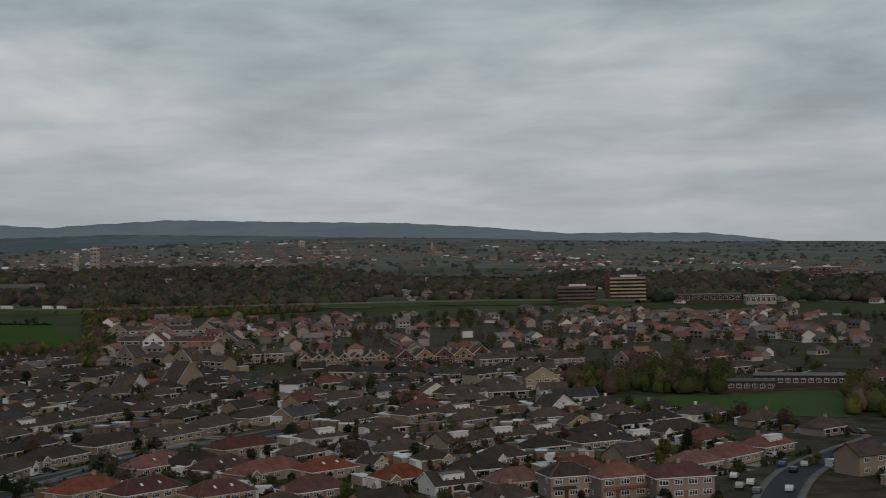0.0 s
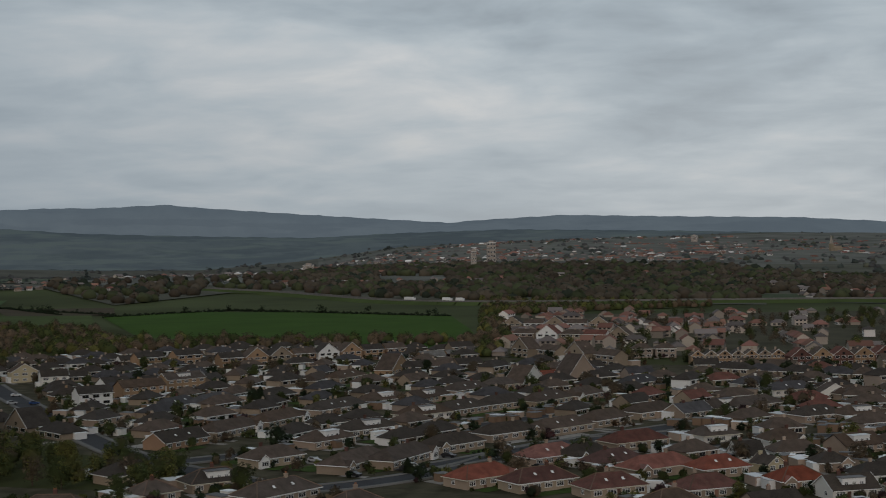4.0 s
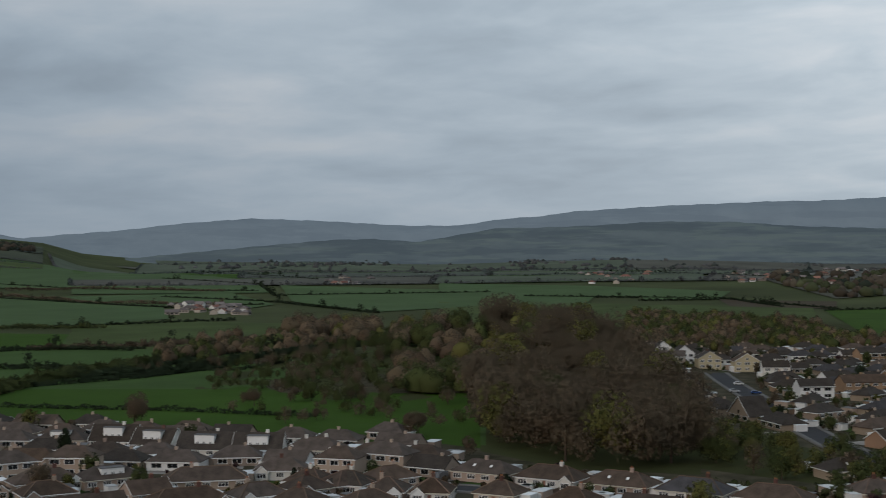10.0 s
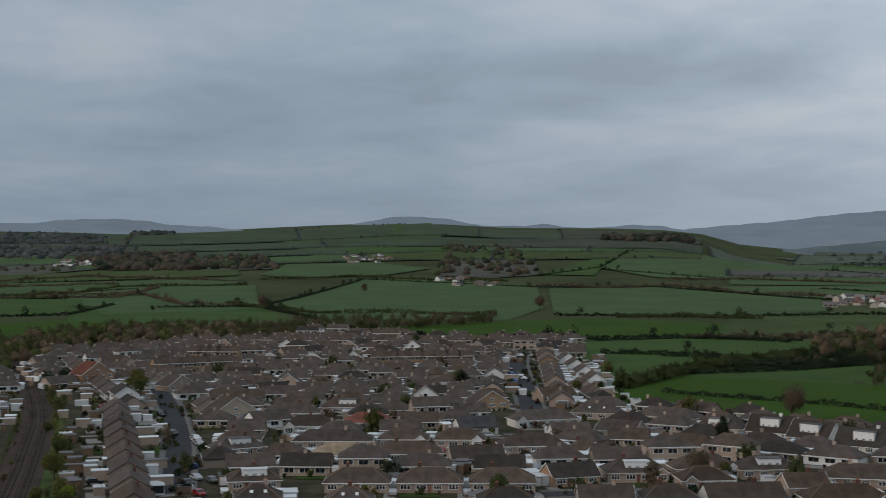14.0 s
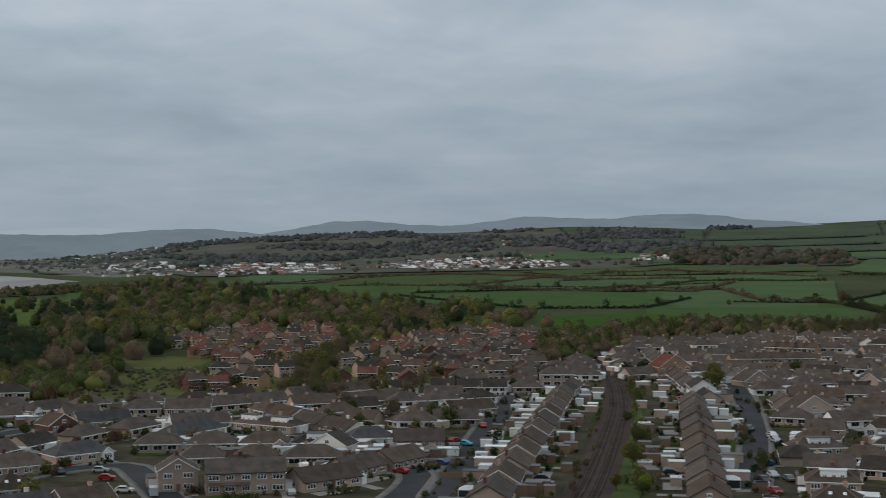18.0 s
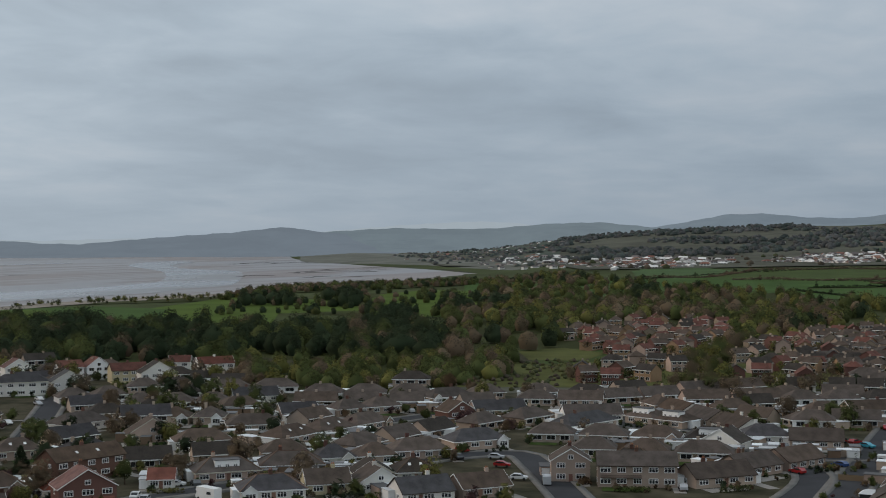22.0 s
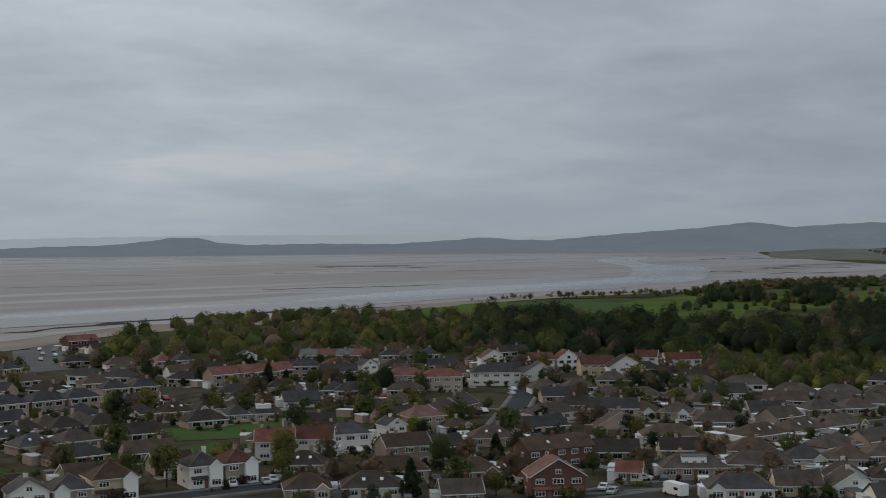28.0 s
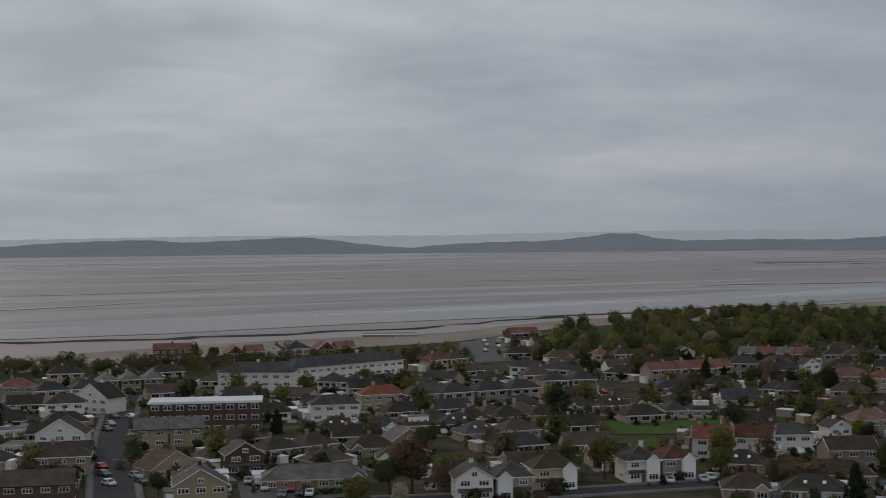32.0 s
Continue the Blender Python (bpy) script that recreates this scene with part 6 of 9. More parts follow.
field("bright", -2364.2, 1573.4, -2103.3, 1729.7, -1625.2, 1346.8, -1640.5, 1236.8, -2026, 1348.3)
field("cool", -2033.1, 372.1, -2428.2, 493.2, -2370.9, 639.5, -2119.5, 663.8, -1929.5, 536.9, -1907.6, 387.4)
field("cool", -1817.5, 86.4, -1738.2, 311.2, -1340.3, 245.2, -1303.5, 152.6, -1367.1, 65)
field("pasture", -1344.8, 63.9, -1285.2, 235.1, -1043.4, 216.1, -1000.3, 147.6, -1047, 49.7)
field("pasture", -3705.8, 722.9, -4397.9, 1377.6, -3260.2, 1050.1, -2534.7, 577.1)
field("cool", -1494.2, 774.9, -1407.1, 1018.5, -1179.9, 911.1, -1112.1, 804.9, -1240.2, 811)
field("cool", -1882.4, -158.1, -1984.8, -20.9, -1901.9, 73.2, -1647.5, 49.9, -1618.2, -43.5, -1710.8, -136.7)
field("pasture", -1596.6, -608.3, -1836.5, -348.8, -1756.6, -204.8, -1416.3, -176.7, -1246.7, -287.5, -1254.3, -477.9)
field("cool", -2026.8, -504.5, -2138.4, -431.4, -1965, -371.4, -1741.1, -366.1, -1697.4, -415.2)
field("dull", -2013.9, -406.3, -2093.6, -179, -1923.1, -110.2, -1792.8, -167.9, -1741.7, -321.9)
field("pasture", -1650.1, -291, -1792.8, -167.9, -1913.9, -56.3, -1703.2, -29.9, -1552.3, -120.2, -1496.6, -238.9)
field("cool", -1940.6, -18.8, -1928.5, 322.8, -1596.6, 267.3, -1562.7, 63.8, -1601.8, -18.7)
field("pasture", -1470.8, -198.1, -1559.1, -27.4, -1503.7, 90.2, -1209.4, 49.4, -1195.1, -44.7, -1283.9, -151.8)
field("bright", -1065.1, -31.4, -1117, 45.6, -1068.3, 88.4, -917.2, 72.5, -875.6, 1.8, -927.9, -27.3)
field("cool", -1376.2, 87.8, -1528.7, 255.9, -1233.8, 206.5, -1205.5, 86.1)
field("dull", -2156.4, -97.7, -2319.4, 183.2, -2240.4, 375, -2026.3, 339.2, -1937.8, 4)
field("links", -889.9, -417, -1182.2, -542.2, -1283.9, -514.3, -1068.2, -398, -942.8, -377.7)
field("links", -931.9, -626.6, -1198.8, -685.7, -971.9, -525, -798.6, -439.9, -810.7, -526.5)
field("pasture", -795.4, -818.9, -956.4, -687.9, -939, -609.8, -780.3, -515.7, -651.4, -549.7, -616.5, -634.8)
field("links", -859.5, -772.1, -892.8, -714.2, -891, -683.5, -787.6, -619.6, -705, -623.1)
field("scrub", -573.4, -231.7, -621.6, -171.9, -630.2, -94.5, -625.5, -63.7, -532.2, -52.1, -511.5, -119.3, -488.5, -192.8)
field("dull", -656.3, -222.5, -684.2, -189.2, -626.6, -156.9, -586.2, -188.1)
field("links", -1065.4, -494.7, -1241.5, -561.4, -1352.9, -559.8, -1337.9, -503.4, -1248.6, -435.3, -1004.7, -354.9, -923.7, -364.8, -871.3, -398.2)
field("links", -906.2, -575.7, -1125.5, -667.4, -1128, -532, -974.3, -454.8, -914.8, -495.4, -870.5, -543.8)
wood("pine_clump", "clump of tall dark pines on the links", [(-1022.7, -408.7), (-1029.2, -387.3), (-928.1, -349.2), (-922.2, -368.6)], 12, {'pine': 1}, 15, 330, 55)
wood("pine_clump", "clump of tall dark pines on the links", [(-1109.3, -407.1), (-1115.4, -384.8), (-998.3, -344.4), (-992.9, -364.4)], 12, {'pine': 1}, 15, 330, 56)
wood("pine_clump", "clump of tall dark pines on the links", [(-1364.6, -339.2), (-1372.8, -304.1), (-1223.2, -271), (-1214, -301.8)], 14, {'pine': 1}, 15, 330, 57)
wood("pine_clump", "clump of tall dark pines on the links", [(-1159.9, -584.3), (-1168.7, -548.4), (-1013.6, -475.6), (-1004.4, -506)], 16, {'pine': 1}, 15, 330, 58)
wood("pine_clump", "clump of tall dark pines on the links", [(-1079.6, -624.5), (-1084.5, -608.3), (-997.2, -559.3), (-992.7, -574.2)], 7, {'pine': 1}, 15, 330, 59)
wood("pine_clump", "clump of tall dark pines on the links", [(-1115.2, -615.2), (-1120.9, -596.7), (-1012.3, -538.9), (-1008.6, -556.5)], 8, {'pine': 1}, 15, 330, 60)
wood("pine_clump", "clump of tall dark pines on the links", [(-872.4, -392.4), (-880.3, -370.6), (-756.6, -318.5), (-751, -337.8)], 14, {'pine': 1}, 15, 330, 61)
wood("pine_clump", "clump of tall dark pines on the links", [(-1717.9, -521.3), (-1723, -484.6), (-1510.1, -424.8), (-1503.3, -456.2)], 8, {'pine': 1}, 15, 330, 62)
far_houses("white houses along the far shore of the sands", [(-2451.1, -945), (-2233.5, -778.6), (-2102.1, -545.3), (-2716.2, -704.6), (-3152.9, -1099)], 60, 0.8, 0.9, 63)
wood("links_trees", "belt of trees along the edge of the sands", [(-1156.2, -685.7), (-1458.1, -789.5), (-1456, -679.6), (-1618.3, -624), (-1671.7, -552.3), (-1560.3, -515.5), (-1479.1, -570.3), (-1338.7, -624.9), (-1240.2, -671.5), (-1076, -638.1)], 420, {'green': 0.5, 'bare': 0.4, 'pine': 0.1}, 9, 90, 64)
field("pasture", -248.5, -334.8, -280.3, -317.9, -313.3, -324.1, -351.5, -331.2, -339.2, -312.2, -296.5, -302.1, -262.7, -293.5, -233.7, -314.9)
field("pasture", -228.9, -296.9, -247, -297.7, -249.5, -286.5, -237.7, -277.5, -220.9, -277.4)
field("bright", -175.9, -304.3, -185.9, -303.9, -188.9, -295.1, -178.5, -284.1, -166.5, -282.6)
field("pasture", -210.1, -305.7, -223.3, -306, -219.9, -298.7, -205.3, -291.1)
field("pasture", 45, 524.1, 107.7, 527.1, 152.9, 534.6, 153.8, 489.2, 130.8, 451.5, 96.9, 465.8, 46, 489.5)
field("bright", -434.6, -73.1, -469.7, -71.1, -473.4, -54, -438.5, -50.1, -417.3, -58)
field("yard", 113.8, 814.3, 133.4, 832.8, 113, 689.1, 97, 675.8)
field("yard", -444.5, -718.2, -469.8, -694.3, -346.9, -512, -318.6, -512.9)
field("yard", -123.9, -297.7, -146, -301.5, -137.9, -268.1, -113.4, -269.6)



def patchwork(a0, a1, r0, r1, seed, kinds, size=300.0):
    """Far fields side by side with hedges between them, cell by cell outwards."""
    rng = random.Random(seed)
    rows, r = [], r0
    while r < r1:
        rows.append(r)
        r *= rng.uniform(1.1, 1.17)
    lines = []
    at = lambda a, d: (-math.sin(radians(a)) * d, math.cos(radians(a)) * d)
    for lo, hi in zip(rows, rows[1:]):
        step = math.degrees(size / lo)
        cuts, a = [a0], a0
        while a + step < a1:
            a += step * rng.uniform(0.7, 1.5)
            cuts.append(min(a, a1))
        low = [lo * rng.uniform(0.985, 1.015) for _ in cuts]
        for k in range(len(cuts) - 1):
            b, c = cuts[k], cuts[k + 1]
            m = (b + c) / 2
            pts = [at(b, low[k]), at(m, (low[k] + low[k + 1]) / 2 * rng.uniform(0.99, 1.01)), at(c, low[k + 1]), at(c + rng.uniform(-0.5, 0.5), hi), at(b, hi)]
            field(rng.choice(kinds), *[round(v, 1) for p in pts for v in p])
            lines += [pts[:3], [pts[2], pts[3]]] if rng.random() < 0.85 else [pts[:3]]
    return lines


def hedges(label, lines, w, h, kinds, seed, per=0.35):
    """The hedges of far fields, too many to count: ragged leaf bands with a tree here and there."""
    r, rng = np.random.RandomState(seed), random.Random(seed)
    out = {k: [] for k in kinds}
    for line in lines:
        k = rng.choice(kinds)
        for (ax, ay), (bx, by) in zip(line, line[1:]):
            ln = math.hypot(bx - ax, by - ay)
            n = max(8, int(ln * per * h))
            t = r.rand(n)
            off = (r.rand(n) - 0.5) * w
            x, y = ax + (bx - ax) * t - (by - ay) / ln * off, ay + (by - ay) * t + (bx - ax) / ln * off
            z = np.array([height(a, b) + 0.0012 * max(0.0, math.hypot(a, b) - 900) for a, b in zip(x, y)]) + r.rand(n) ** 0.7 * h * (0.7 + 0.3 * np.sin(t * ln / 17.0 + ax))
            out[k].append(leaves_at(np.stack([x, y, z], 1), np.stack([x * 0 - x / 4000, -y / 4000, x * 0 + 0.8], 1), 0.3 + 0.28 * h, r))
            for _ in range(int(ln / 60)):
                t, hh = rng.random(), rng.uniform(5, 11)
                x, y = ax + (bx - ax) * t, ay + (by - ay) * t
                out[k].append(crown("oak", hh, 26, rng, hh * 0.15, True) + np.array([x, y, height(x, y)]))
    root = tagged(new("field_hedges"), label, "hedge", "", "stuff")
    for k in kinds:
        if out[k]:
            ob = new("foliage", quads("foliage", np.concatenate(out[k]), LEAVES[k]))
            ob.parent = root
            tagged(ob, kind="stuff")


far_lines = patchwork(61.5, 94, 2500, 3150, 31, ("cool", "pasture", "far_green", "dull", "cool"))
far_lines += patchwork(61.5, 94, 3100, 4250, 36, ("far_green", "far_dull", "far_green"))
far_lines += patchwork(21, 61, 1950, 4600, 32, ("hazed_green", "hazed_brown", "hazed_green", "hazed_dull"), 340.0)
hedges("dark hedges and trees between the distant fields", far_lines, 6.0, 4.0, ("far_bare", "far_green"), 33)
field("cool", -1769, -436, -1801, -346, -2027, -355, -2133, -409, -2113, -512)
field("dull", -1724, -302, -1744, -146, -1985, -61, -2107, -194, -2062, -326)
field("cool", -1693, -135, -1714, -18, -1862, 26, -1960, -100)
field("cool", -1540, -10, -1561, 128, -1765, 194, -1817, 156, -1806, -4)
field("cool", -1268, 104, -1314, 227, -1740, 314, -1765, 194, -1572, 135)
field("bright", -934, -29, -906, 5, -972, 68, -1063, 74, -1074, -33)
field("scrub", -650, -219, -680, -205, -655, -176, -610, -174, -608, -200)
hedges("dark hedges of the middle fields", [[(-1728, -426), (-1782, -342), (-2017, -319), (-2063, -190), (-1944, -36)], [(-1704, -298), (-1694, -142), (-1911, -51), (-1832, 26)], [(-1629, -130), (-1554, -10), (-1535, 126), (-1738, 191)], [(-1810, -26), (-1844, 40), (-1848, 152)],
                                         [(-1008, 470), (-997, 520), (-946, 566)], [(-1598, 4), (-1636, 84), (-1780, 146), (-1748, 305)], [(-1652, 41), (-1566, 160), (-1331, 173), (-1302, 249)], [(-1879, 344), (-1892, 490), (-1762, 550), (-1700, 639)],
                                         [(-1584, 633), (-1500, 707), (-1519, 784), (-1340, 788), (-1208, 866)], [(-1645, 841), (-1621, 928), (-1546, 983), (-1437, 1030)], [(-1351, 214), (-1151, 259), (-1129, 322), (-1065, 390)], [(-2006, 5), (-2092, 124), (-1851, 308)]], 4.0, 4.0, ("pine", "green", "bare"), 34, 1.1)
hedges("low clipped hedges of the near pasture", [[(-825, 257), (-821, 301), (-778, 352)], [(-770, 344), (-772, 402), (-729, 464)]], 2.5, 2.2, ("pine",), 35, 3.0)

# ---- roads ----
road(-324.2, 39.1, -404.6, 50.3, -487.5, 57.9, -565.3, 61.8, clear=True)
road(-406.2, 162.4, -501.7, 196.3, -623.3, 239, -707.2, 273.5, width=8, clear=True)
road(-294.8, 119.2, -289, 145.3, -272.1, 165.6, -253.6, 168.6)
road(-306, -30.8, -351.8, -29.6, -426.8, -27.2, -511.4, -24.2, width=8, clear=True)
road(-368.5, -31, -364.9, -39.7, -369.2, -50.7, -386.9, -73.6, -415.5, -95.9, -428.6, -123.4)
road(-299.8, -40.4, -337.2, -39.9, -375.8, -60, -403.4, -95.3, -423.3, -129.6)
road(-286.8, -84.4, -326.7, -104.9, -343.5, -116.5, -332.3, -131.2, -307.8, -142.2, -281.1, -158.2, -258.4, -173, clear=True)
road(-326.4, -195.6, -348.1, -190.5, -371.6, -180.8, -409.8, -165.6)
road(-369.6, 542.7, -333.9, 503, -297, 463.1, -252.9, 414, -208.9, 368.1, -179.7, 341.9, width=8, clear=True)
road(-179.7, 341.9, -142.3, 319.6, -125.2, 315.1, -108.2, 333.9, -97.1, 357.4, -86.7, 392.1, -52, 449.1, width=8, clear=True)
road(-165.8, 364.5, -181.4, 345)
road(-159.6, 366.6, -148.7, 403.1, -122.2, 430.4, -98.2, 470.6)
road(-111.5, 344.6, -98.3, 369.4, -83.7, 400.9, -63.9, 421.6, -41.2, 437.5)
road(70.4, 299.3, 83, 335.1, 97.1, 361.5, 128.1, 404.1, width=8, clear=True)
road(-47.7, 401.2, -32.1, 410.7, -5.4, 431.5, 19.7, 441)
road(-240.5, 236.1, -210.9, 247.9, -184.2, 255.5)
road(-294, -239.8, -327.8, -259.7, -375.4, -290, -411.4, -313.8, clear=True)
road(-255.5, -161, -247.6, -167.6, -236.5, -180.5)
road(-235.7, -176.6, -263.7, -167.7, -285, -158.2)
road(-90.9, -284.3, -106, -333.4, -125, -390, -153.6, -469.4, -167.5, -501.9, width=9, clear=True)
road(-112.1, -347.8, -125.8, -335.6)
road(-138.9, -259.7, -166.2, -248.5, -204.2, -237.2, -231, -229.3)
road(-144.1, 1435.2, -49.8, 1417.9, 58.3, 1373.6, 120.7, 1382, width=14, paths=False)
strand(7, -187.2, -788, -227.3, -762.4, -272.9, -752.3, -339.5, -744.8, -394.6, -742.5, -453.4, -739.9)
strand(6, -470.6, -754, -570.5, -780.3, -649.8, -784.6, -731.6, -783.6, -870.6, -759.7)
strand(9, -918.4, -675.3, -993.4, -682, -1098.2, -678.6)
strand(7, -2033.2, -1080.2, -2189.8, -1086.7, -2206.1, -1018.9)
strand(8, -2792.8, -1455.6, -2763.3, -1316.7, -2571.3, -1113)
strand(6, -2631, -1546.3, -2831.2, -1576.2, -2915.2, -1534.1)
strand(5, -1781.4, -928.5, -1874.6, -921, -1859.6, -866.1)
strand(6, -2462.8, -1113.5, -2394.9, -991, -2113.3, -795.1)
for width, flat in ((10, (-2716, -1501, -2859, -1484, -2815, -1375)), (6, (-1997, -1052, -2077, -1036, -2132, -978)), (5, (-1799, -1047, -1860, -1053, -1845, -996)), (9, (-1765, -1821, -1871, -1793, -1844, -1642)), (8, (-2405, -1127, -2474, -1062, -2363, -924)), (7, (-2216, -1128, -2313, -1107, -2291, -1017)), (9, (-1813, -1881, -1910, -1821, -1995, -1777)), (4, (-1018, -1134, -1103, -1093, -1210, -1055))):
    strand(width, *flat)

# ---- railway ----
railway(-266.5, -4.7, -315, 1.9, -400.3, 8.6, -489.3, 13.6, -590.2, 13.1, -704.5, 8.3, -806.3, -1.5)

# ---- houses under the first view ----
row(-124.6, 335.6, -119.3, 358.7, feats="bay")
row(-114.9, 345.4, -109.7, 370.1, feats="bay")
row(-110.8, 373.9, -101.0, 391.2, roof="dark", feats="bay")
row(-101.9, 401.3, -91.2, 418.2, roof="dark")
row(-88.7, 414.6, -76.8, 435.3, feats="sky")
row(-76.6, 439.4, -68.2, 456.9)
row(-66.2, 463.3, -55.1, 478.8)
row(-52.1, 465.1, -43.2, 478.0, roof="slate", feats="gable")
row(-42.8, 480.1, -33.1, 496.9, feats="dormer")
row(-147.2, 404.0, -136.9, 420.3, roof="dark", feats="dormer")
row(-140.9, 444.2, -130.8, 461.8, wall="white")
row(-132.0, 459.4, -122.8, 480.5, roof="dark", feats="sky")
row(-121.9, 480.8, -110.9, 499.8, roof="dark")
row(-108.2, 492.2, -98.1, 514.7)
row(-96.7, 513.0, -89.9, 532.5)
row(-175.0, 462.0, -168.9, 481.2, roof="dark", feats="sky")
row(-169.3, 485.3, -160.1, 505.2, feats="dormer")
row(-154.2, 496.6, -148.6, 519.1, feats="gable dormer")
row(-148.1, 527.6, -138.5, 546.7, feats="sky")
row(-138.5, 548.8, -130.3, 563.1)
row(-129.2, 561.3, -123.6, 583.0, wall="white", feats="front")
row(-122.8, 579.1, -116.0, 592.8, roof="red", feats="nochim")
row(-115.6, 601.0, -106.0, 629.1, roof="slate", feats="gable dormer")
row(-220.7, 557.9, -222.5, 591.5)
row(-214.4, 573.2, -210.4, 598.1, feats="sky")
row(-205.0, 618.9, -203.3, 642.6, wall="tan", feats="front")
row(-196.5, 642.6, -183.6, 675.5, roof="grey")
row(-83.9, 563.8, -74.2, 583.3, roof="slate", feats="sky")
row(-79.6, 357.2, -68.1, 371.8, roof="red", feats="sky")
row(-87.6, 320.2, -78.0, 335.0, roof="red")
row(-60.2, 350.9, -50.5, 364.5, roof="maroon", feats="sky")
row(-50.0, 342.4, -36.4, 358.2, roof="red", feats="bay")
row(-62.3, 389.1, -49.4, 403.0, roof="maroon")
row(-68.5, 361.6, -60.8, 375.1, roof="dark")
row(-74.2, 317.4, -62.6, 330.1, roof="maroon", feats="sky")
row(-56.2, 313.0, -44.9, 322.9, roof="maroon")
row(-34.1, 346.3, -23.2, 355.2, roof="red")
row(-34.2, 316.2, -23.1, 325.2, roof="maroon")
row(-27.3, 371.0, -20.3, 375.4, roof="dark", wall="white", feats="gable steep")
row(-18.8, 357.5, -15.2, 361.7, wall="cream", feats="front")
row(-14.6, 331.7, -4.2, 338.0, roof="red", feats="bay")
row(-3.2, 322.0, 7.2, 327.9, roof="dark", wall="white", feats="gable dormer")
row(11.7, 323.8, 23.8, 329.1, roof="red", feats="bay")
row(23.4, 315.1, 34.0, 318.2, kind="house", roof="dark", wall="grey")
row(34.7, 312.1, 45.8, 316.7, kind="house", roof="red", wall="grey")
row(46.6, 310.5, 60.9, 314.2, kind="house", roof="maroon", wall="grey")
row(59.6, 344.9, 70.1, 353.1, roof="red")
row(71.7, 354.8, 82.9, 366.7, roof="red")
row(85.1, 372.4, 96.2, 382.1, roof="red")
row(-35.3, 484.7, -21.2, 505.6)
row(-39.9, 566.6, -28.7, 575.3, roof="slate", wall="white")
row(-26.0, 543.4, -10.5, 557.9, roof="slate", wall="white")
row(-1.7, 532.0, 10.7, 543.9, feats="bay")
row(16.2, 549.8, 30.6, 565.2)
row(33.7, 565.0, 47.2, 574.1, kind="house", feats="bay")
row(-12.9, 461.8, -0.4, 474.0, roof="dark", feats="sky")
row(-0.3, 466.0, 13.1, 475.8, feats="dormer")
row(16.0, 483.7, 27.4, 491.2)
row(35.6, 476.7, 45.6, 485.9, wall="white", feats="front")
row(37.5, 430.4, 46.3, 433.5, wall="tan", feats="front")
row(52.2, 475.1, 62.9, 483.9, wall="white", feats="bay")
row(-21.2, 401.4, -10.5, 407.9, wall="white", feats="bay")
row(-0.2, 394.0, 10.1, 403.9, feats="gable dormer")
row(10.4, 401.9, 24.3, 409.3, feats="dormer")
row(24.9, 409.2, 34.8, 416.5)
row(37.6, 388.2, 52.9, 396.5, roof="dark", feats="sky")
row(51.1, 390.7, 60.6, 395.4, roof="slate", wall="white", feats="dormer")
row(63.1, 407.1, 78.0, 416.8)
row(12.4, 361.8, 22.0, 369.3, roof="dark")
row(-6.6, 361.9, 1.6, 366.0, roof="dark", feats="bay")
row(80.0, 446.9, 92.8, 456.7, wall="white")
row(-39.9, 408.1, -30.1, 416.9, wall="white")
row(-237.2, 451.5, -235.1, 483.9, roof="slate", wall="tan")
row(-244.0, 418.0, -241.7, 430.8, roof="dark")
row(-229.5, 468.9, -226.7, 496.7, roof="slate", feats="sky")
row(-192.8, 368.6, -187.4, 387.0, roof="dark", wall="tan", feats="gable sky")
row(-187.8, 393.5, -183.5, 417.5, feats="bay")
row(-182.8, 417.8, -177.6, 448.1, feats="bay")
row(-178.1, 454.3, -168.8, 479.1, roof="dark", feats="sky")
row(-151.4, 342.0, -143.8, 356.1, feats="bay")
row(-149.1, 377.6, -142.2, 393.1, feats="dormer")
row(-127.8, 286.8, -119.2, 305.6, feats="sky")
row(-151.3, 302.3, -141.1, 313.7, roof="dark", feats="dormer")
row(-176.5, 309.2, -169.3, 322.2, roof="dark")
row(100, 336.9, 109.2, 341.9, 1, kind="house", feats="gable")
row(-1.2, 529.2, 33.1, 538.6, 2, feats="bay|")
row(-9.7, 534.7, 2.3, 538, 1, wall="white", feats="front")
row(32.2, 560.1, 46.5, 561.6, 1, kind="house", feats="front")
row(39.5, 508.9, 56.7, 513.5, 1, roof="slate", wall="white", feats="gable")
row(-72.3, 685.1, -28, 697.7, 7, kind="terrace", roof="brown dark", wall="tan beige", feats="front")
row(-24.6, 683.3, 23.6, 705.2, 5, kind="terrace", roof="maroon brown", wall="brick tan", feats="front")
row(16.7, 663.4, 56.2, 676.3, 4, kind="terrace", feats="gable")
row(51.2, 654.6, 66.7, 660.2, 1, kind="house", wall="grey")
row(78.4, 648, 92.9, 629.5, 2, kind="house", roof="maroon brown", feats="front|")
row(2.8, 616.6, 35.8, 620.2, 3, roof="brown dark")
row(112.7, 639.9, 136.9, 655.4, 2, kind="house", roof="brown maroon")
row(-59.9, 642.1, 2.8, 616.6, 4, roof="dark slate", feats="sky|dormer")

# ---- houses of the eastern streets ----
row(-123.1, 568.4, -92.3, 604, 2, roof="dark", feats="sky|")
row(-128.5, 582.6, -116, 597.2, 1, roof="red")
row(-114.2, 581.9, -103.5, 600.4, 1, feats="front steep")
row(-133.1, 566.1, -126.4, 573, 1, wall="white", feats="bay")
row(-235.7, 431.5, -170.3, 639.3, 7, roof="slate brown dark", feats="|sky|bay|")
row(-281.9, 494.8, -265.8, 519.2, 1, kind="house", wall="tan", feats="gable")
row(-278.1, 530.8, -266.1, 551.1, 1, kind="house", wall="tan", feats="gable dormer")
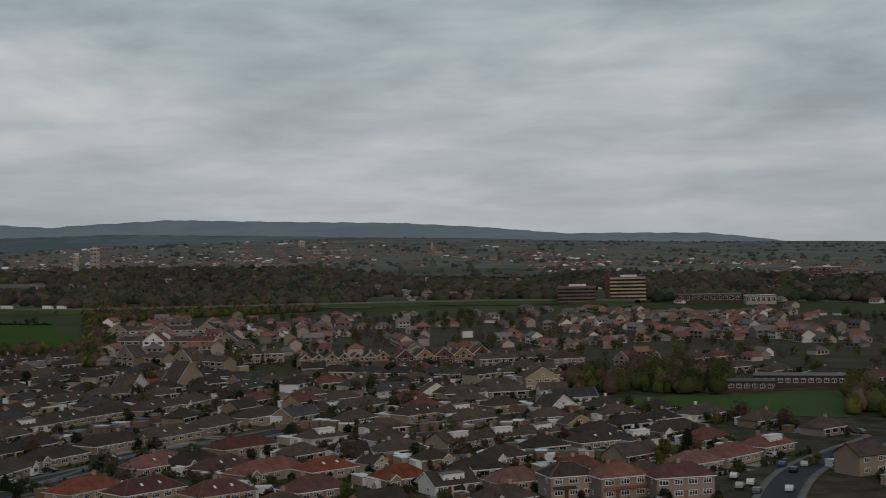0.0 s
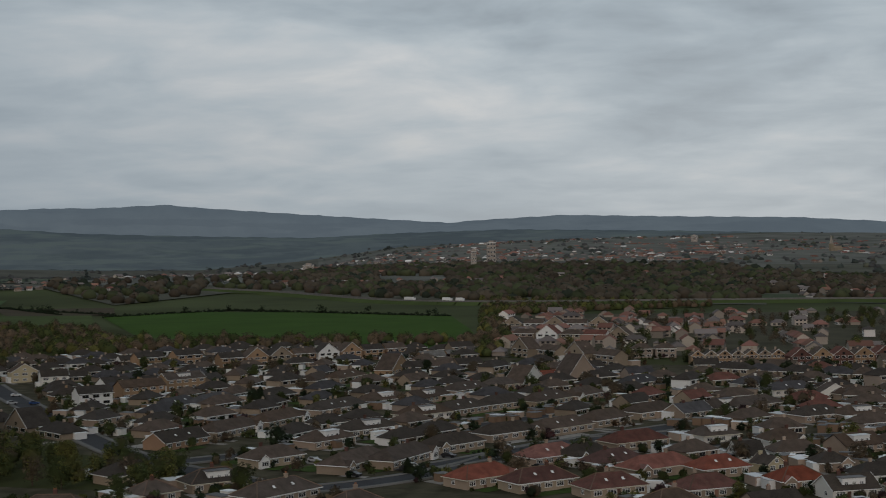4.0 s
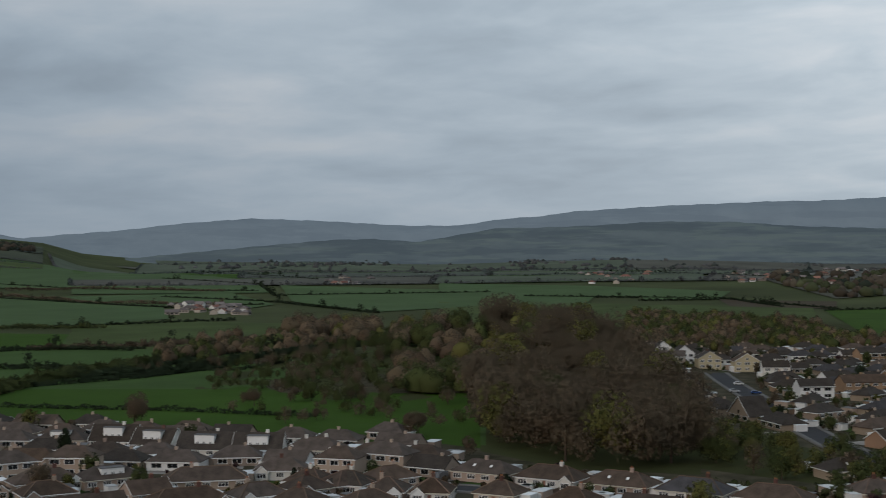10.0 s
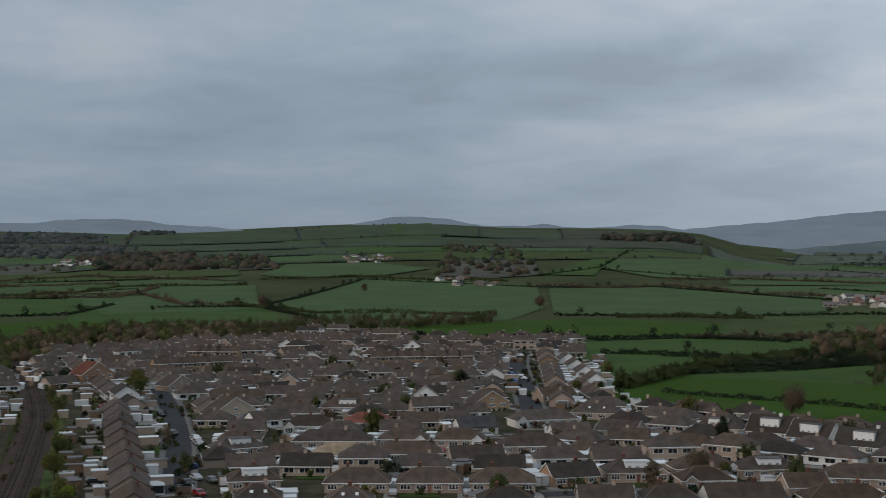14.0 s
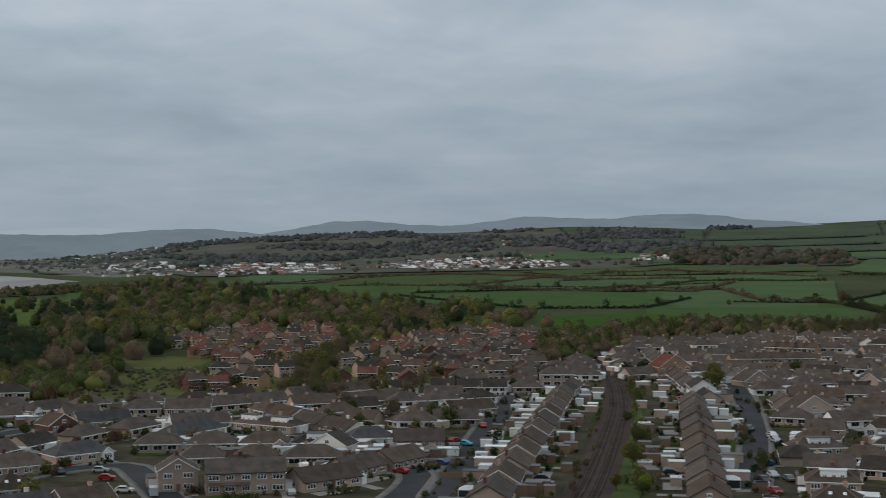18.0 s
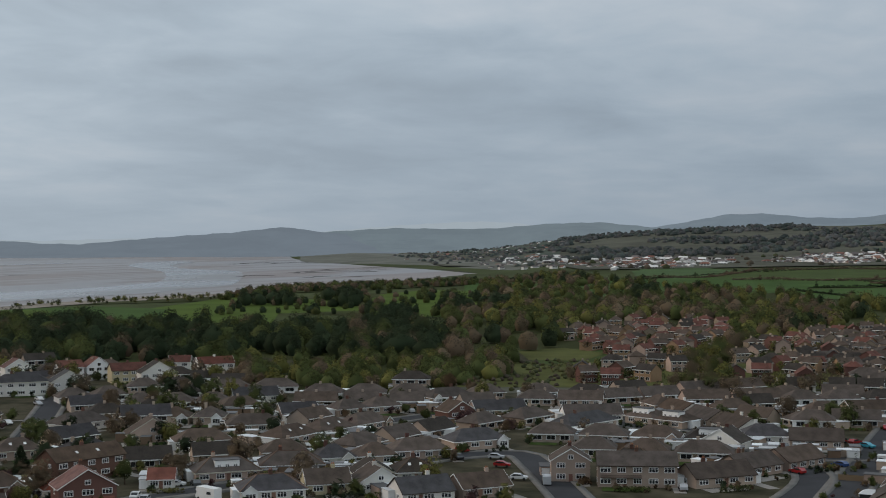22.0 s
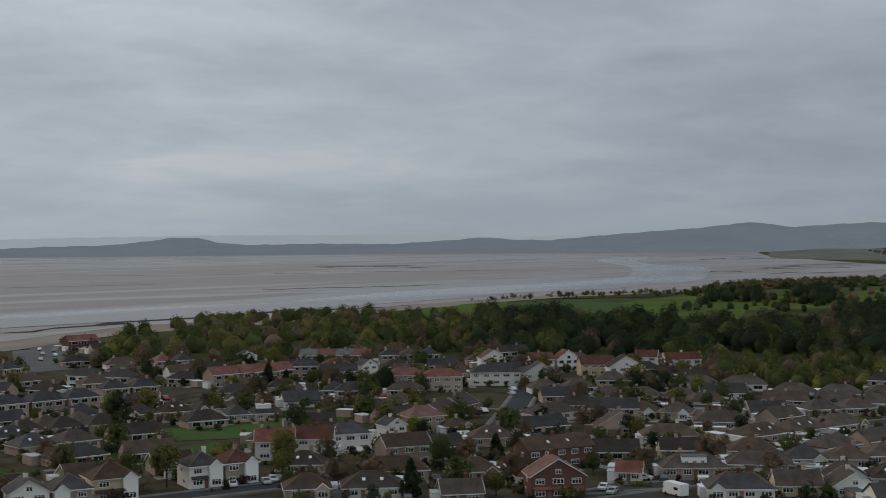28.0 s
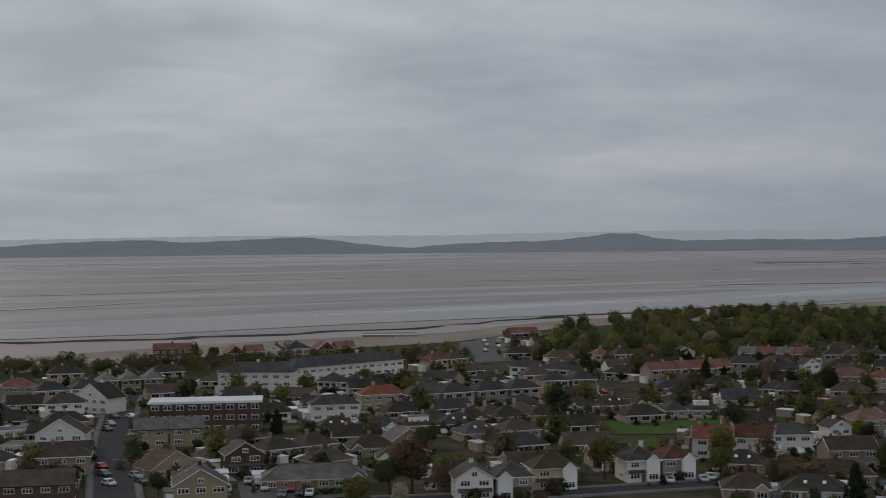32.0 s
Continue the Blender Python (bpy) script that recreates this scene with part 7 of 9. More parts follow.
row(-354.5, 643.6, -330.2, 682.6, 2, kind="house", roof="dark", wall="tan", feats="gable")
row(-307.6, 649.3, -233.5, 733.4, 8, kind="house", roof="dark brown", wall="tan tan beige tan white tan", feats="gable|front steep|front steep|gable|front|front steep|gable")
row(-203.3, 629.6, -171.5, 665.1, 3, roof="dark brown", feats="gable")
row(-214.6, 698.1, -191.6, 719.7, 2, roof="pale", wall="tan", feats="gable")
row(-415.5, 554.7, -407.2, 563.4, 1, kind="house", roof="dark", wall="white", feats="front steep")
row(-404, 558, -397.8, 566.2, 1, kind="house", roof="dark", wall="white", feats="front")
row(-384.6, 550.6, -377.5, 559.1, 1, kind="house", roof="dark", wall="cream", feats="front")
row(-367.9, 555.8, -359.7, 564.7, 1, kind="house", wall="cream", feats="front")
row(-342.6, 539.6, -333.1, 547.7, 1, kind="house", roof="dark", wall="white", feats="gable")
row(-379.2, 511, -368.8, 519.7, 1, roof="slate", wall="white", feats="bay")
row(-303.8, 487.8, -290.9, 501.6, 1, roof="dark", wall="tan")
row(-293.3, 417.8, -232.9, 381.2, 3, roof="dark", feats="|front|")
row(-178.4, 740.5, -105.6, 674.5, 4, kind="house", feats="front|gable")
row(-205, 866.2, -125.8, 846.8, 5, kind="house", roof="brown maroon", wall="beige white", feats="gable|front|")
row(-240.8, 983.6, -160.9, 981.5, 5, kind="house", roof="dark brown", wall="beige white", feats="front|gable")
row(-108.1, 726.8, -84.5, 733.2, 2, kind="house", wall="grey")

# ---- houses before the fields ----
BLOCKED.append([(-262, 258), (-155, 282), (-190, 335), (-300, 300)])
row(-248.3, 245.8, -158, 267, 5, roof="grey brown brown slate brown", wall="beige white", feats="||sky|")
row(-288.4, 246.5, -263.4, 259.6, 2, wall="white", feats="bay")
row(-307.7, 240.2, -293.8, 249, 1, roof="grey", wall="white", feats="bay")
row(-308.5, 242, -295.6, 250.5, 1, roof="grey", wall="white", feats="bay")
row(-365.3, 212.5, -353.5, 221.1, 1, roof="dark", wall="white", feats="gable dormer steep")
row(-350, 217.4, -338.7, 223.7, 1, roof="dark", wall="white", feats="gable dormer steep")
row(-331.9, 220.7, -318.6, 230.5, 1, roof="dark", wall="white", feats="gable dormer steep")
row(-317.5, 230.1, -307.4, 239.6, 1, roof="dark", wall="white", feats="gable dormer steep")
row(-376.7, 201.1, -365.7, 211.8, 1, roof="grey")
row(-343.1, 195.9, -332.9, 204.9, 1)
row(-409.2, 197.1, -392.3, 209.5, 1, roof="grey")
row(-422, 180.4, -413.4, 194.6, 1, roof="grey")
row(-305.4, 140.1, -302, 155.2, 1, roof="grey", feats="bay dormer")
row(-306, 158.6, -302.6, 174.7, 1, roof="grey", feats="bay")
row(-299.2, 173.2, -296.3, 188, 1, roof="grey")
row(-284.2, 185.8, -273.2, 202.5, 1)
row(-282.4, 211, -273.2, 221.1, 1, roof="grey", wall="white")
row(-266.9, 146.6, -263.1, 163.1, 1, wall="white", feats="gable")
row(-258.3, 165.9, -253.2, 183.1, 1)
row(-250.3, 199.4, -247.8, 221, 2, roof="brown grey", feats="bay|")
row(-348.6, 171.7, -334.7, 185.7, 1)
row(-381.1, 170.7, -370.5, 178.8, 1, feats="gable")
row(-264.9, 206.7, -245.3, 214.8, 2, roof="brown dark", wall="white", feats="bay|")
row(-240, 210.2, -223, 222.5, 2, wall="beige white", feats="|bay")

# ---- estate of bungalows ----
row(-322.5, 51.3, -320.8, 63.5, 1, roof="grey")
row(-314, 71.4, -297.9, 119.6, 3, roof="grey")
row(-303.8, 124.9, -303.2, 137.6, 1, roof="dark", wall="tan", feats="gable")
row(-393.5, 59.5, -390.3, 71.6, 1, roof="grey")
row(-384, 79.4, -376.7, 100.2, 1, roof="grey")
row(-356.3, 78.6, -351.7, 92.9, 1, roof="tan", feats="nochim")
row(-380.3, 102.4, -369.1, 132.4, 2, roof="grey")
row(-352.9, 95, -348.8, 112.5, 1, roof="grey")
row(-339.3, 111.9, -336.8, 125.5, 1, feats="gable")
row(-355.2, 131.7, -351.8, 149.4, 1, roof="grey")
row(-343.6, 145.5, -339.4, 153.7, 1, roof="grey")
row(-419.1, 103.1, -415.3, 117.6, 1, roof="red", wall="white", feats="bay")
row(-451.5, 82.5, -446.8, 101.6, 1, roof="grey")
row(-417.6, 83.3, -412.8, 99, 1, roof="dark", wall="white", feats="bay")
row(-397, 133.4, -396.6, 145.9, 1, roof="slate", wall="white", feats="gable")
row(-406.9, 155, -405.9, 176.7, 1, roof="grey", wall="white", feats="bay")
row(-447.8, 120.6, -442.3, 146.3, 2, roof="grey", feats="|dormer")
row(-461.8, 105, -456.6, 123, 1, roof="grey", feats="dormer")
row(-501.2, 73.9, -500.3, 93.4, 1, feats="gable")
row(-486.3, 131, -472.1, 177.7, 4, roof="grey brown", wall="beige white", feats="|front|bay")
row(-555.8, 82, -538, 140.4, 5, roof="grey brown", wall="beige white", feats="|gable|front|bay")
row(-537.6, 144.9, -532.8, 181, 3, roof="brown grey", wall="beige white")
row(-608.8, 123.5, -576.2, 216.9, 7, roof="grey brown", wall="beige white", feats="gable||bay")
row(-636.3, 170.1, -627, 217.3, 8, kind="terrace", wall="tan", feats="gable")
row(-700.6, 92.6, -691, 114.1, 5, kind="terrace", wall="tan", feats="gable")
row(-640.1, 70, -629.9, 102.7, 3, roof="brown grey", wall="beige white", feats="gable")
row(-677.5, 113.2, -662.6, 172.9, 6, roof="grey brown", wall="beige white", feats="|front")
row(-780.4, 94.2, -699.1, 263.2, 16, roof="grey brown", wall="beige white", feats="|gable|front", yard=False)
row(-833.6, 100.7, -755.7, 284.5, 15, roof="grey brown", wall="white beige", feats="|gable", yard=False)
row(-511.4, 226.6, -647.1, 268, 4, roof="brown grey", wall="white", feats="gable")
row(-470.4, 190.3, -471.9, 204.5, 1, feats="gable")
row(-464.6, 205.9, -515, 218.2, 2, feats="gable")
row(-457.4, 159.5, -458.8, 172.7, 1, wall="tan", feats="front")
row(-511.4, 177.2, -525.1, 197.6, 2, roof="grey")
row(-447.1, 188.3, -665.6, 270.4, 7, roof="brown grey", wall="beige tan", feats="gable", mid=True)

# ---- streets by the railway ----
row(-295.2, 27.5, -493.8, 39.5, 9, roof="grey", feats="gable", mid=True)
row(-292.8, -19.9, -512.7, -5.9, 11, roof="grey brown", feats="gable", mid=True)
row(-521.4, 39.2, -672.9, 31.3, 4, roof="grey brown", wall="white tan", feats="gable")
row(-583.2, 33.1, -592, 46.9, 1, kind="house", roof="maroon", wall="tan", feats="front")
row(-453.3, 67.4, -459.1, 83.3, 1, roof="grey", feats="front")
row(-373.9, 57.1, -376.8, 70.7, 1, roof="grey")
row(-540.6, 82.6, -557.4, 112.6, 2, roof="grey brown")
row(-552.3, 64.1, -558.4, 76.2, 1, feats="front")
row(-627, 67.6, -634.4, 104.8, 6, kind="terrace", wall="tan", feats="gable")
row(-712.7, 71.1, -733.9, 145.3, 8, roof="grey", wall="beige white", feats="gable", yard=False)
row(-378.8, -51.3, -381, -37, 1, roof="grey", feats="gable")
row(-381.4, -64.5, -385.2, -51.3, 1, roof="slate", wall="white")
row(-445.5, -136.3, -448.2, -121.7, 1, roof="grey", feats="gable")
row(-453.6, -123.2, -474.7, -99.9, 2, roof="grey", feats="gable solar|gable")
row(-484.8, -102, -512.5, -76.5, 2, roof="grey brown", feats="gable")
row(-459.3, -96.7, -477.7, -65.5, 2, feats="gable solar|gable")
row(-439.2, -101.4, -394.2, -66.9, 3, roof="brown grey", wall="white beige", feats="gable")
row(-369.6, -92.9, -373.3, -64.2, 2, roof="grey dark")
row(-369.4, -73.3, -367.4, -62.4, 1, roof="dark", wall="white", feats="front")
row(-305.1, -84.1, -310.4, -66.6, 1, kind="house", roof="grey", feats="gable")
row(-310.2, -62.8, -321.5, -50.7, 1, roof="grey", feats="gable")
row(-326.3, -55.4, -353.6, -38.4, 2, roof="grey", feats="gable")
row(-306.9, -95.8, -310.1, -86.8, 1, kind="house", feats="front")
row(-382.2, -113.1, -404.2, -104.8, 1, roof="slate", wall="white")
row(-514.6, -72.7, -520.1, -60.7, 1, roof="dark", wall="white", feats="gable")
row(-519.8, -56.4, -522.9, -26.9, 3, roof="dark", wall="white beige", feats="gable")
row(-470.6, -64.5, -483.4, -40.7, 2, roof="grey", wall="white", feats="bay")
row(-448.2, -41.4, -458.1, -27.3, 1, feats="gable")
row(-406.6, -122, -415.7, -106.1, 1, roof="grey", wall="white", feats="gable")
row(-413.2, -105.5, -403.8, -85, 2, roof="grey")

# ---- brick estate by the wood ----
estate([(-679, -208), (-625, -162), (-613, -138), (-770, -135), (-866, -155), (-909, -205), (-871, -226), (-762, -230)], 60, ('tan', 'brick', 'tan', 'beige', 'dash'), ('maroon', 'brown', 'maroon', 'brown', 'dark', 'red'), 286)
estate([(-614, -110), (-570, -78), (-556, -20), (-824, -27), (-873, -45), (-819, -92), (-676, -118)], 62, ('tan', 'brick', 'beige', 'dash'), ('maroon', 'brown', 'brown', 'dark'), 287)
estate([(-509.7, -160), (-520, -117), (-588, -120), (-600, -150)], 9, ('brick', 'beige', 'tan'), ('maroon', 'brown', 'dark'), 289)
estate([(-545.9, -96.3), (-543.1, -64.2), (-612.3, -72.4), (-605.4, -106.8)], 8, ('brick', 'beige'), ('maroon', 'dark'), 288)

# ---- bungalows by the wood ----
row(-433.5, -266.6, -450.8, -236.2, 2, roof="grey", wall="beige white")
row(-432.3, -226.5, -449, -183.6, 3, roof="grey", wall="white beige")
row(-433.9, -177, -447.7, -167.3, 1, roof="grey")
row(-400.8, -158.2, -408.9, -151.8, 1, wall="brick", feats="front")
row(-380, -205.9, -388.6, -196.5, 1, roof="slate", wall="grey", feats="gable")
row(-413.6, -242.3, -424.6, -230.1, 1, roof="slate", wall="white", feats="gable")
row(-426.9, -295.1, -442.3, -274.4, 2, roof="grey dark", wall="beige white", feats="bay")
row(-354.1, -246.7, -366.1, -217.4, 3, roof="grey", feats="bay")
row(-385.1, -268.3, -402.7, -237, 3, roof="grey", wall="beige white")
row(-349.8, -207, -358.7, -193.7, 1, roof="grey")
row(-331.5, -179.7, -379, -167.7, 3, roof="grey")
row(-393.8, -193.5, -413.1, -178.8, 2, roof="grey")
row(-323, -223.3, -331.9, -212.1, 1, roof="grey", feats="front")
row(-316.4, -203.1, -326.1, -191.6, 1, roof="grey", wall="white", feats="bay")
row(-276, -171.6, -286, -160.6, 1, roof="grey")
row(-289.9, -162.8, -298.5, -149.7, 1, roof="grey")
row(-305, -156.1, -317.8, -138.8, 2, roof="slate grey", wall="white beige")
row(-321.9, -142.4, -331.6, -130.1, 1, roof="grey")
row(-342.4, -133.9, -354.4, -122.1, 1, roof="slate")
row(-259.3, -149.9, -268, -139.2, 1, roof="slate", wall="white", feats="bay")
row(-272, -141.2, -278.5, -132.8, 1, wall="cream", feats="gable")
row(-277.6, -131, -284.5, -123.2, 1, roof="grey", wall="white", feats="front")
row(-269.8, -116.8, -278.1, -108.5, 1, roof="slate", wall="white", feats="gable")
row(-287.9, -137.3, -298.5, -120.7, 2, roof="dark", wall="white", feats="front|")
row(-407.6, -151.4, -418.5, -138.1, 1, roof="slate", feats="gable")
row(-265.2, -178.1, -268.4, -172.4, 1, roof="red", wall="white", feats="gable nochim")

# ---- white houses and red roofs before the pines ----
row(-449.2, -368, -458, -361.2, 1, kind="house", roof="maroon", wall="white", feats="front")
row(-454.9, -346.9, -473.2, -333.6, 2, kind="house", roof="maroon", wall="white", feats="gable|front")
row(-454.1, -320.8, -464.9, -311, 1, kind="house", roof="maroon", wall="cream", feats="gable")
row(-449, -303.6, -459.3, -293.9, 1, kind="house", roof="dark", wall="white", feats="front")
row(-494.3, -321.2, -498.7, -312.6, 1, kind="house", roof="maroon", wall="white", feats="gable")
row(-490.2, -303.1, -501.3, -293.2, 1, kind="house", roof="maroon", wall="white", feats="gable")
row(-400.3, -332.8, -413.3, -319, 1, kind="house", roof="slate", wall="white")
row(-410.1, -315.4, -419.8, -306.4, 1, kind="house", roof="slate", wall="white", feats="front")
row(-373.2, -351.6, -383.1, -340.8, 1, kind="house", roof="red")
row(-377.1, -337.2, -387.5, -326.4, 1, kind="house", roof="red")
row(-413.6, -441.1, -433, -416.9, 4, kind="terrace", roof="pale red", wall="grey", feats="gable")
row(-344.7, -408.8, -352.5, -402.1, 1, kind="house", roof="red")
row(-352.2, -403.5, -360.6, -396, 1, kind="house", roof="red", wall="brick")
row(-393.7, -457.8, -400.6, -454.1, 1, kind="house", roof="dark", wall="white", feats="front")
row(-397, -386.7, -404, -384.8, 1, kind="house", roof="slate", wall="white", feats="front")
row(-434.6, -412.6, -455.6, -396.2, 3, kind="house", roof="slate brown", wall="grey")
row(-376.6, -407.9, -395.6, -390.6, 2, kind="house", roof="slate maroon", wall="grey")
row(-341.2, -353, -352.6, -339.6, 2, roof="slate", wall="grey")
row(-301.6, -357.8, -310, -351.5, 1, roof="dark")
row(-310.9, -339.4, -321.3, -332.5, 1, roof="slate", wall="white", feats="gable")
row(-275.2, -326.6, -289.4, -318.4, 2, roof="slate")
row(-233, -265.2, -240.6, -258.4, 1, kind="house", roof="red", wall="white", feats="gable")
row(-242.9, -261.3, -249.3, -253.7, 1, kind="house", roof="maroon", wall="white", feats="gable")
row(-252.9, -258.5, -262.3, -252.8, 1, kind="house", roof="slate", wall="white")
row(-274.4, -258.5, -280.6, -256.3, 1, kind="house", roof="slate", wall="white", feats="front")
row(-246.7, -232.6, -257.4, -227, 1, kind="house", wall="grey", feats="gable")
row(-291.4, -265, -301.5, -260.7, 1, kind="house", roof="red", wall="grey")
row(-227.8, -223.4, -240.8, -213, 1, wall="grey")
row(-317.8, -276.6, -350.3, -288, 2, roof="grey", feats="gable")
row(-284.7, -237, -293.5, -228.7, 1)
row(-296.8, -256.2, -304.1, -252.1, 1)
row(-263.2, -201.6, -281.9, -194.8, 1, kind="house", wall="brick", feats="gable sky")
row(-235.3, -179.6, -245, -171.4, 1, kind="house", roof="red", wall="brick", feats="front")
row(-246, -190.2, -249.5, -187.3, 1, roof="red", wall="white", feats="nochim")
row(-332.5, -251.6, -349.8, -247.2, 1, roof="grey", wall="white")
row(-389.8, -297.3, -408.7, -281.3, 2, roof="grey", wall="white", feats="bay")
row(-201.9, -220.6, -209.7, -213.8, 1)
row(-219.4, -191.1, -226.6, -184.9, 1, wall="grey", feats="gable")
row(-211, -211.8, -220.3, -202.9, 1, roof="dark", wall="white")

# ---- streets before the bay ----
row(-153.3, -249.7, -168.7, -242.6, 2, kind="house", roof="slate", wall="white grey", feats="front|bay")
row(-173.9, -250, -183.4, -246.8, 1, kind="house", wall="cream", feats="bay")
row(-197.5, -247.3, -213.5, -241.7, 2, kind="house", roof="slate maroon", wall="white grey", feats="bay")
row(-208.4, -396.6, -223.6, -392.9, 1, kind="house", roof="red")
row(-183, -381.6, -198, -376.9, 1, kind="house", roof="slate", wall="white")
row(-170.4, -351.8, -214.3, -334.7, 4, roof="dark slate", wall="beige grey")
row(-175.1, -317.6, -186.1, -315.8, 1, roof="pale", wall="grey", feats="front")
row(-220.3, -387.9, -269.4, -381.8, 4, kind="house", roof="slate", wall="grey beige", feats="|bay")
row(-202.3, -349.7, -246.2, -337.3, 4, roof="dark")
row(-281, -398.1, -300.9, -391.7, 2, kind="house", roof="slate", wall="grey")
row(-256, -350.7, -299.6, -336.8, 4, roof="dark", feats="|sky")
row(-223.8, -349.6, -244.7, -346.9, 2, roof="brown grey")
row(-198.8, -319.1, -222.6, -315.7, 2, roof="slate grey", feats="sky|")
row(-300.7, -449, -310.6, -421.6, 2, kind="house", roof="slate", wall="white beige")
row(-228.2, -425.6, -242.1, -426.3, 1, kind="house", roof="slate", wall="white")
row(-142.4, -323.6, -164.1, -325.3, 2, roof="dark", wall="grey")
row(-161.6, -313.9, -172.8, -310.3, 1, roof="dark", wall="grey")
row(-100.4, -274.7, -110.6, -271.3, 1, kind="house", roof="slate", wall="stone", feats="front")
row(-108, -311.7, -121, -313, 1, wall="stone", feats="front")
row(-124.7, -306.6, -134.1, -304.8, 1, kind="house", roof="slate", wall="brick", feats="front")
row(-69.7, -295.4, -83.5, -289.7, 1, kind="house", wall="brick", feats="gable")
row(-85.5, -328.6, -97.7, -324.7, 1, kind="house", wall="grey")
row(-122.9, -471.5, -147.7, -469.8, 2, kind="house", roof="slate")
row(-116.5, -491.5, -127.3, -488.1, 1, kind="house", roof="red", wall="grey")
row(-129.8, -448.9, -136.8, -435.2, 1, kind="house", roof="dark", wall="white", feats="front")
row(-116.4, -433.4, -127.9, -430.1, 1, kind="house", wall="white")
row(-94.3, -398.5, -103.7, -398.1, 1, roof="slate", wall="white", feats="flat")
row(-215.8, -445.1, -225.7, -429.4, 2, kind="house", roof="slate", wall="white")
row(-213.3, -610.7, -230, -604.6, 1, kind="house", roof="red", wall="brick", feats="gable")
row(-235.3, -576.9, -252.9, -573.5, 2, kind="house", roof="red", wall="brick", feats="front|gable")
row(-255.2, -578.7, -261.4, -573.9, 1, kind="house", roof="dark", wall="white", feats="front")
row(-265.7, -577.1, -276.7, -576.2, 1, kind="house", roof="slate", wall="white")
row(-276.5, -569.9, -296.6, -568.3, 2, kind="house", roof="red", wall="brick", feats="front|gable")
row(-400.6, -595.1, -416.4, -592.1, 1, kind="house", roof="red", wall="brick", feats="gable")
row(-289, -489.7, -308.4, -490, 2, kind="house", roof="maroon slate")
row(-357.3, -468.8, -373.7, -462.7, 2, kind="house", roof="red slate")
row(-334.3, -404, -370.8, -397.5, 3, kind="house", roof="red", wall="grey beige", feats="gable")
row(-124, -284, -146, -275, 1, roof="pale", wall="stone", feats="bay nochim")

# ---- landmark buildings ----
office(185.2, 1391.7, -8, 36, 15, 25, 7, "tan concrete office block with long bands of windows", mat("pale_tan_panels", (0.46, 0.37, 0.25)))
office(132.3, 1378.8, -6, 38, 16, 17, 5, "brown brick office block with a pale flat roof", mat("brown_panels", (0.2, 0.135, 0.105)), False)
box_building("warehouse", "long grey-roofed warehouse beside the offices", "building", 260.5, 1360.5, -8, 60, 30, 8, DARK_BRICK, 1, 10, FELT, FELT)
box_building("warehouse", "low white warehouse beside the offices", "building", 298.6, 1308.6, -6, 28, 20, 8, FAR_WALL, 1, 6, PALE_ROOF, FELT)
box_building("warehouse", "low store with a pale roof", "building", 236.9, 1436, -8, 40, 20, 7, DARK_BRICK, 1, 8, PALE_ROOF, FELT)
row(-96.1, -368.2, -107.6, -362, 1, kind="house", wall="white", feats="front", yard=False)
row(-87.8, -371.4, -95.5, -366, 1, roof="pale", wall="white", feats="flat", yard=False)
box_building("flats", "brown brick flats with a white flat roof edge", "building", -149.3, -381.3, 155, 32, 12, 9, DARK_BRICK, 3, 9, PALE_ROOF)
box_building("hall", "long low hall with a dark flat roof by the shore", "building", -380.1, -688, 150, 30, 10, 4, WALLS["stone"][0], 1, 8)
row(-186.6, -466.2, -209.2, -449.9, 1, kind="block", roof="slate", wall="white")
row(-215.3, -462.9, -267.6, -473.2, 1, kind="block", roof="slate", wall="white")
row(-120.6, -361.5, -138.4, -355.1, 2, kind="house", roof="pale", wall="stone", feats="gable")
row(-150.9, -491.7, -174.9, -487.8, 3, kind="house", roof="pale", wall="stone")
tower(-600.5, 2384.9, 20, 15, 42, "pale concrete tower block over the distant town")
tower(-595.9, 2245.5, 20, 9, 30, "thin pale tower in the distant town")
tower(-842.9, 2120.4, 20, 18, 15, "white block of flats in the distant town")
tower(-364.1, 3569.5, 5, 16, 18, "white block of flats below the hills")
church(-23.5, 3001.8, 40, 36)
box_building("mill", "red brick mill on the far rise", "building", 490.5, 1780.8, -14, 40, 20, 20, BRICK, 3, 8)
box_building("school", "long low brown brick school with a flat roof", "building", 144.2, 564.3, -14, 36, 14, 3.6, DARK_BRICK, 1, 12, FELT, DARK_TRIM)
box_building("school", "flat-roofed brown school wing with a band of windows", "building", 120.5, 546.2, -14, 18, 12, 3.4, DARK_BRICK, 1, 6, FELT, DARK_TRIM)

# ---- railway banks ----
field("scrub", -301, -2.9, -337.5, 0.7, -405.2, 5.6, -524.3, 9.2, -641.1, 5.8, -671.5, 9.2, -594.6, 13.2, -490, 14, -394.9, 9.7, -315.5, 4.3, -295.5, 1.7)
field("dull", -309, 4.2, -394.9, 10.3, -490, 14.7, -590.2, 14.5, -616.3, 18.5, -547.3, 22.3, -432.4, 20.1, -332.6, 16.1, -304.2, 12.4)
# clearings in the valley woods and the bypass that runs along them
for spot in ([(-675.7, 1984.1), (-564.1, 1987.5), (-501, 1764.2), (-598.5, 1756.8)], [(154.6, 1646.8), (222.3, 1584.5), (182.9, 1305.2), (155, 1282.7)], [(-94.2, 1583.2), (-26.5, 1561.8), (-23.9, 1397.8), (-84.3, 1415.5)]):
    CLEARINGS.append(spot)
    field("far_green", *[v for p in spot for v in p])
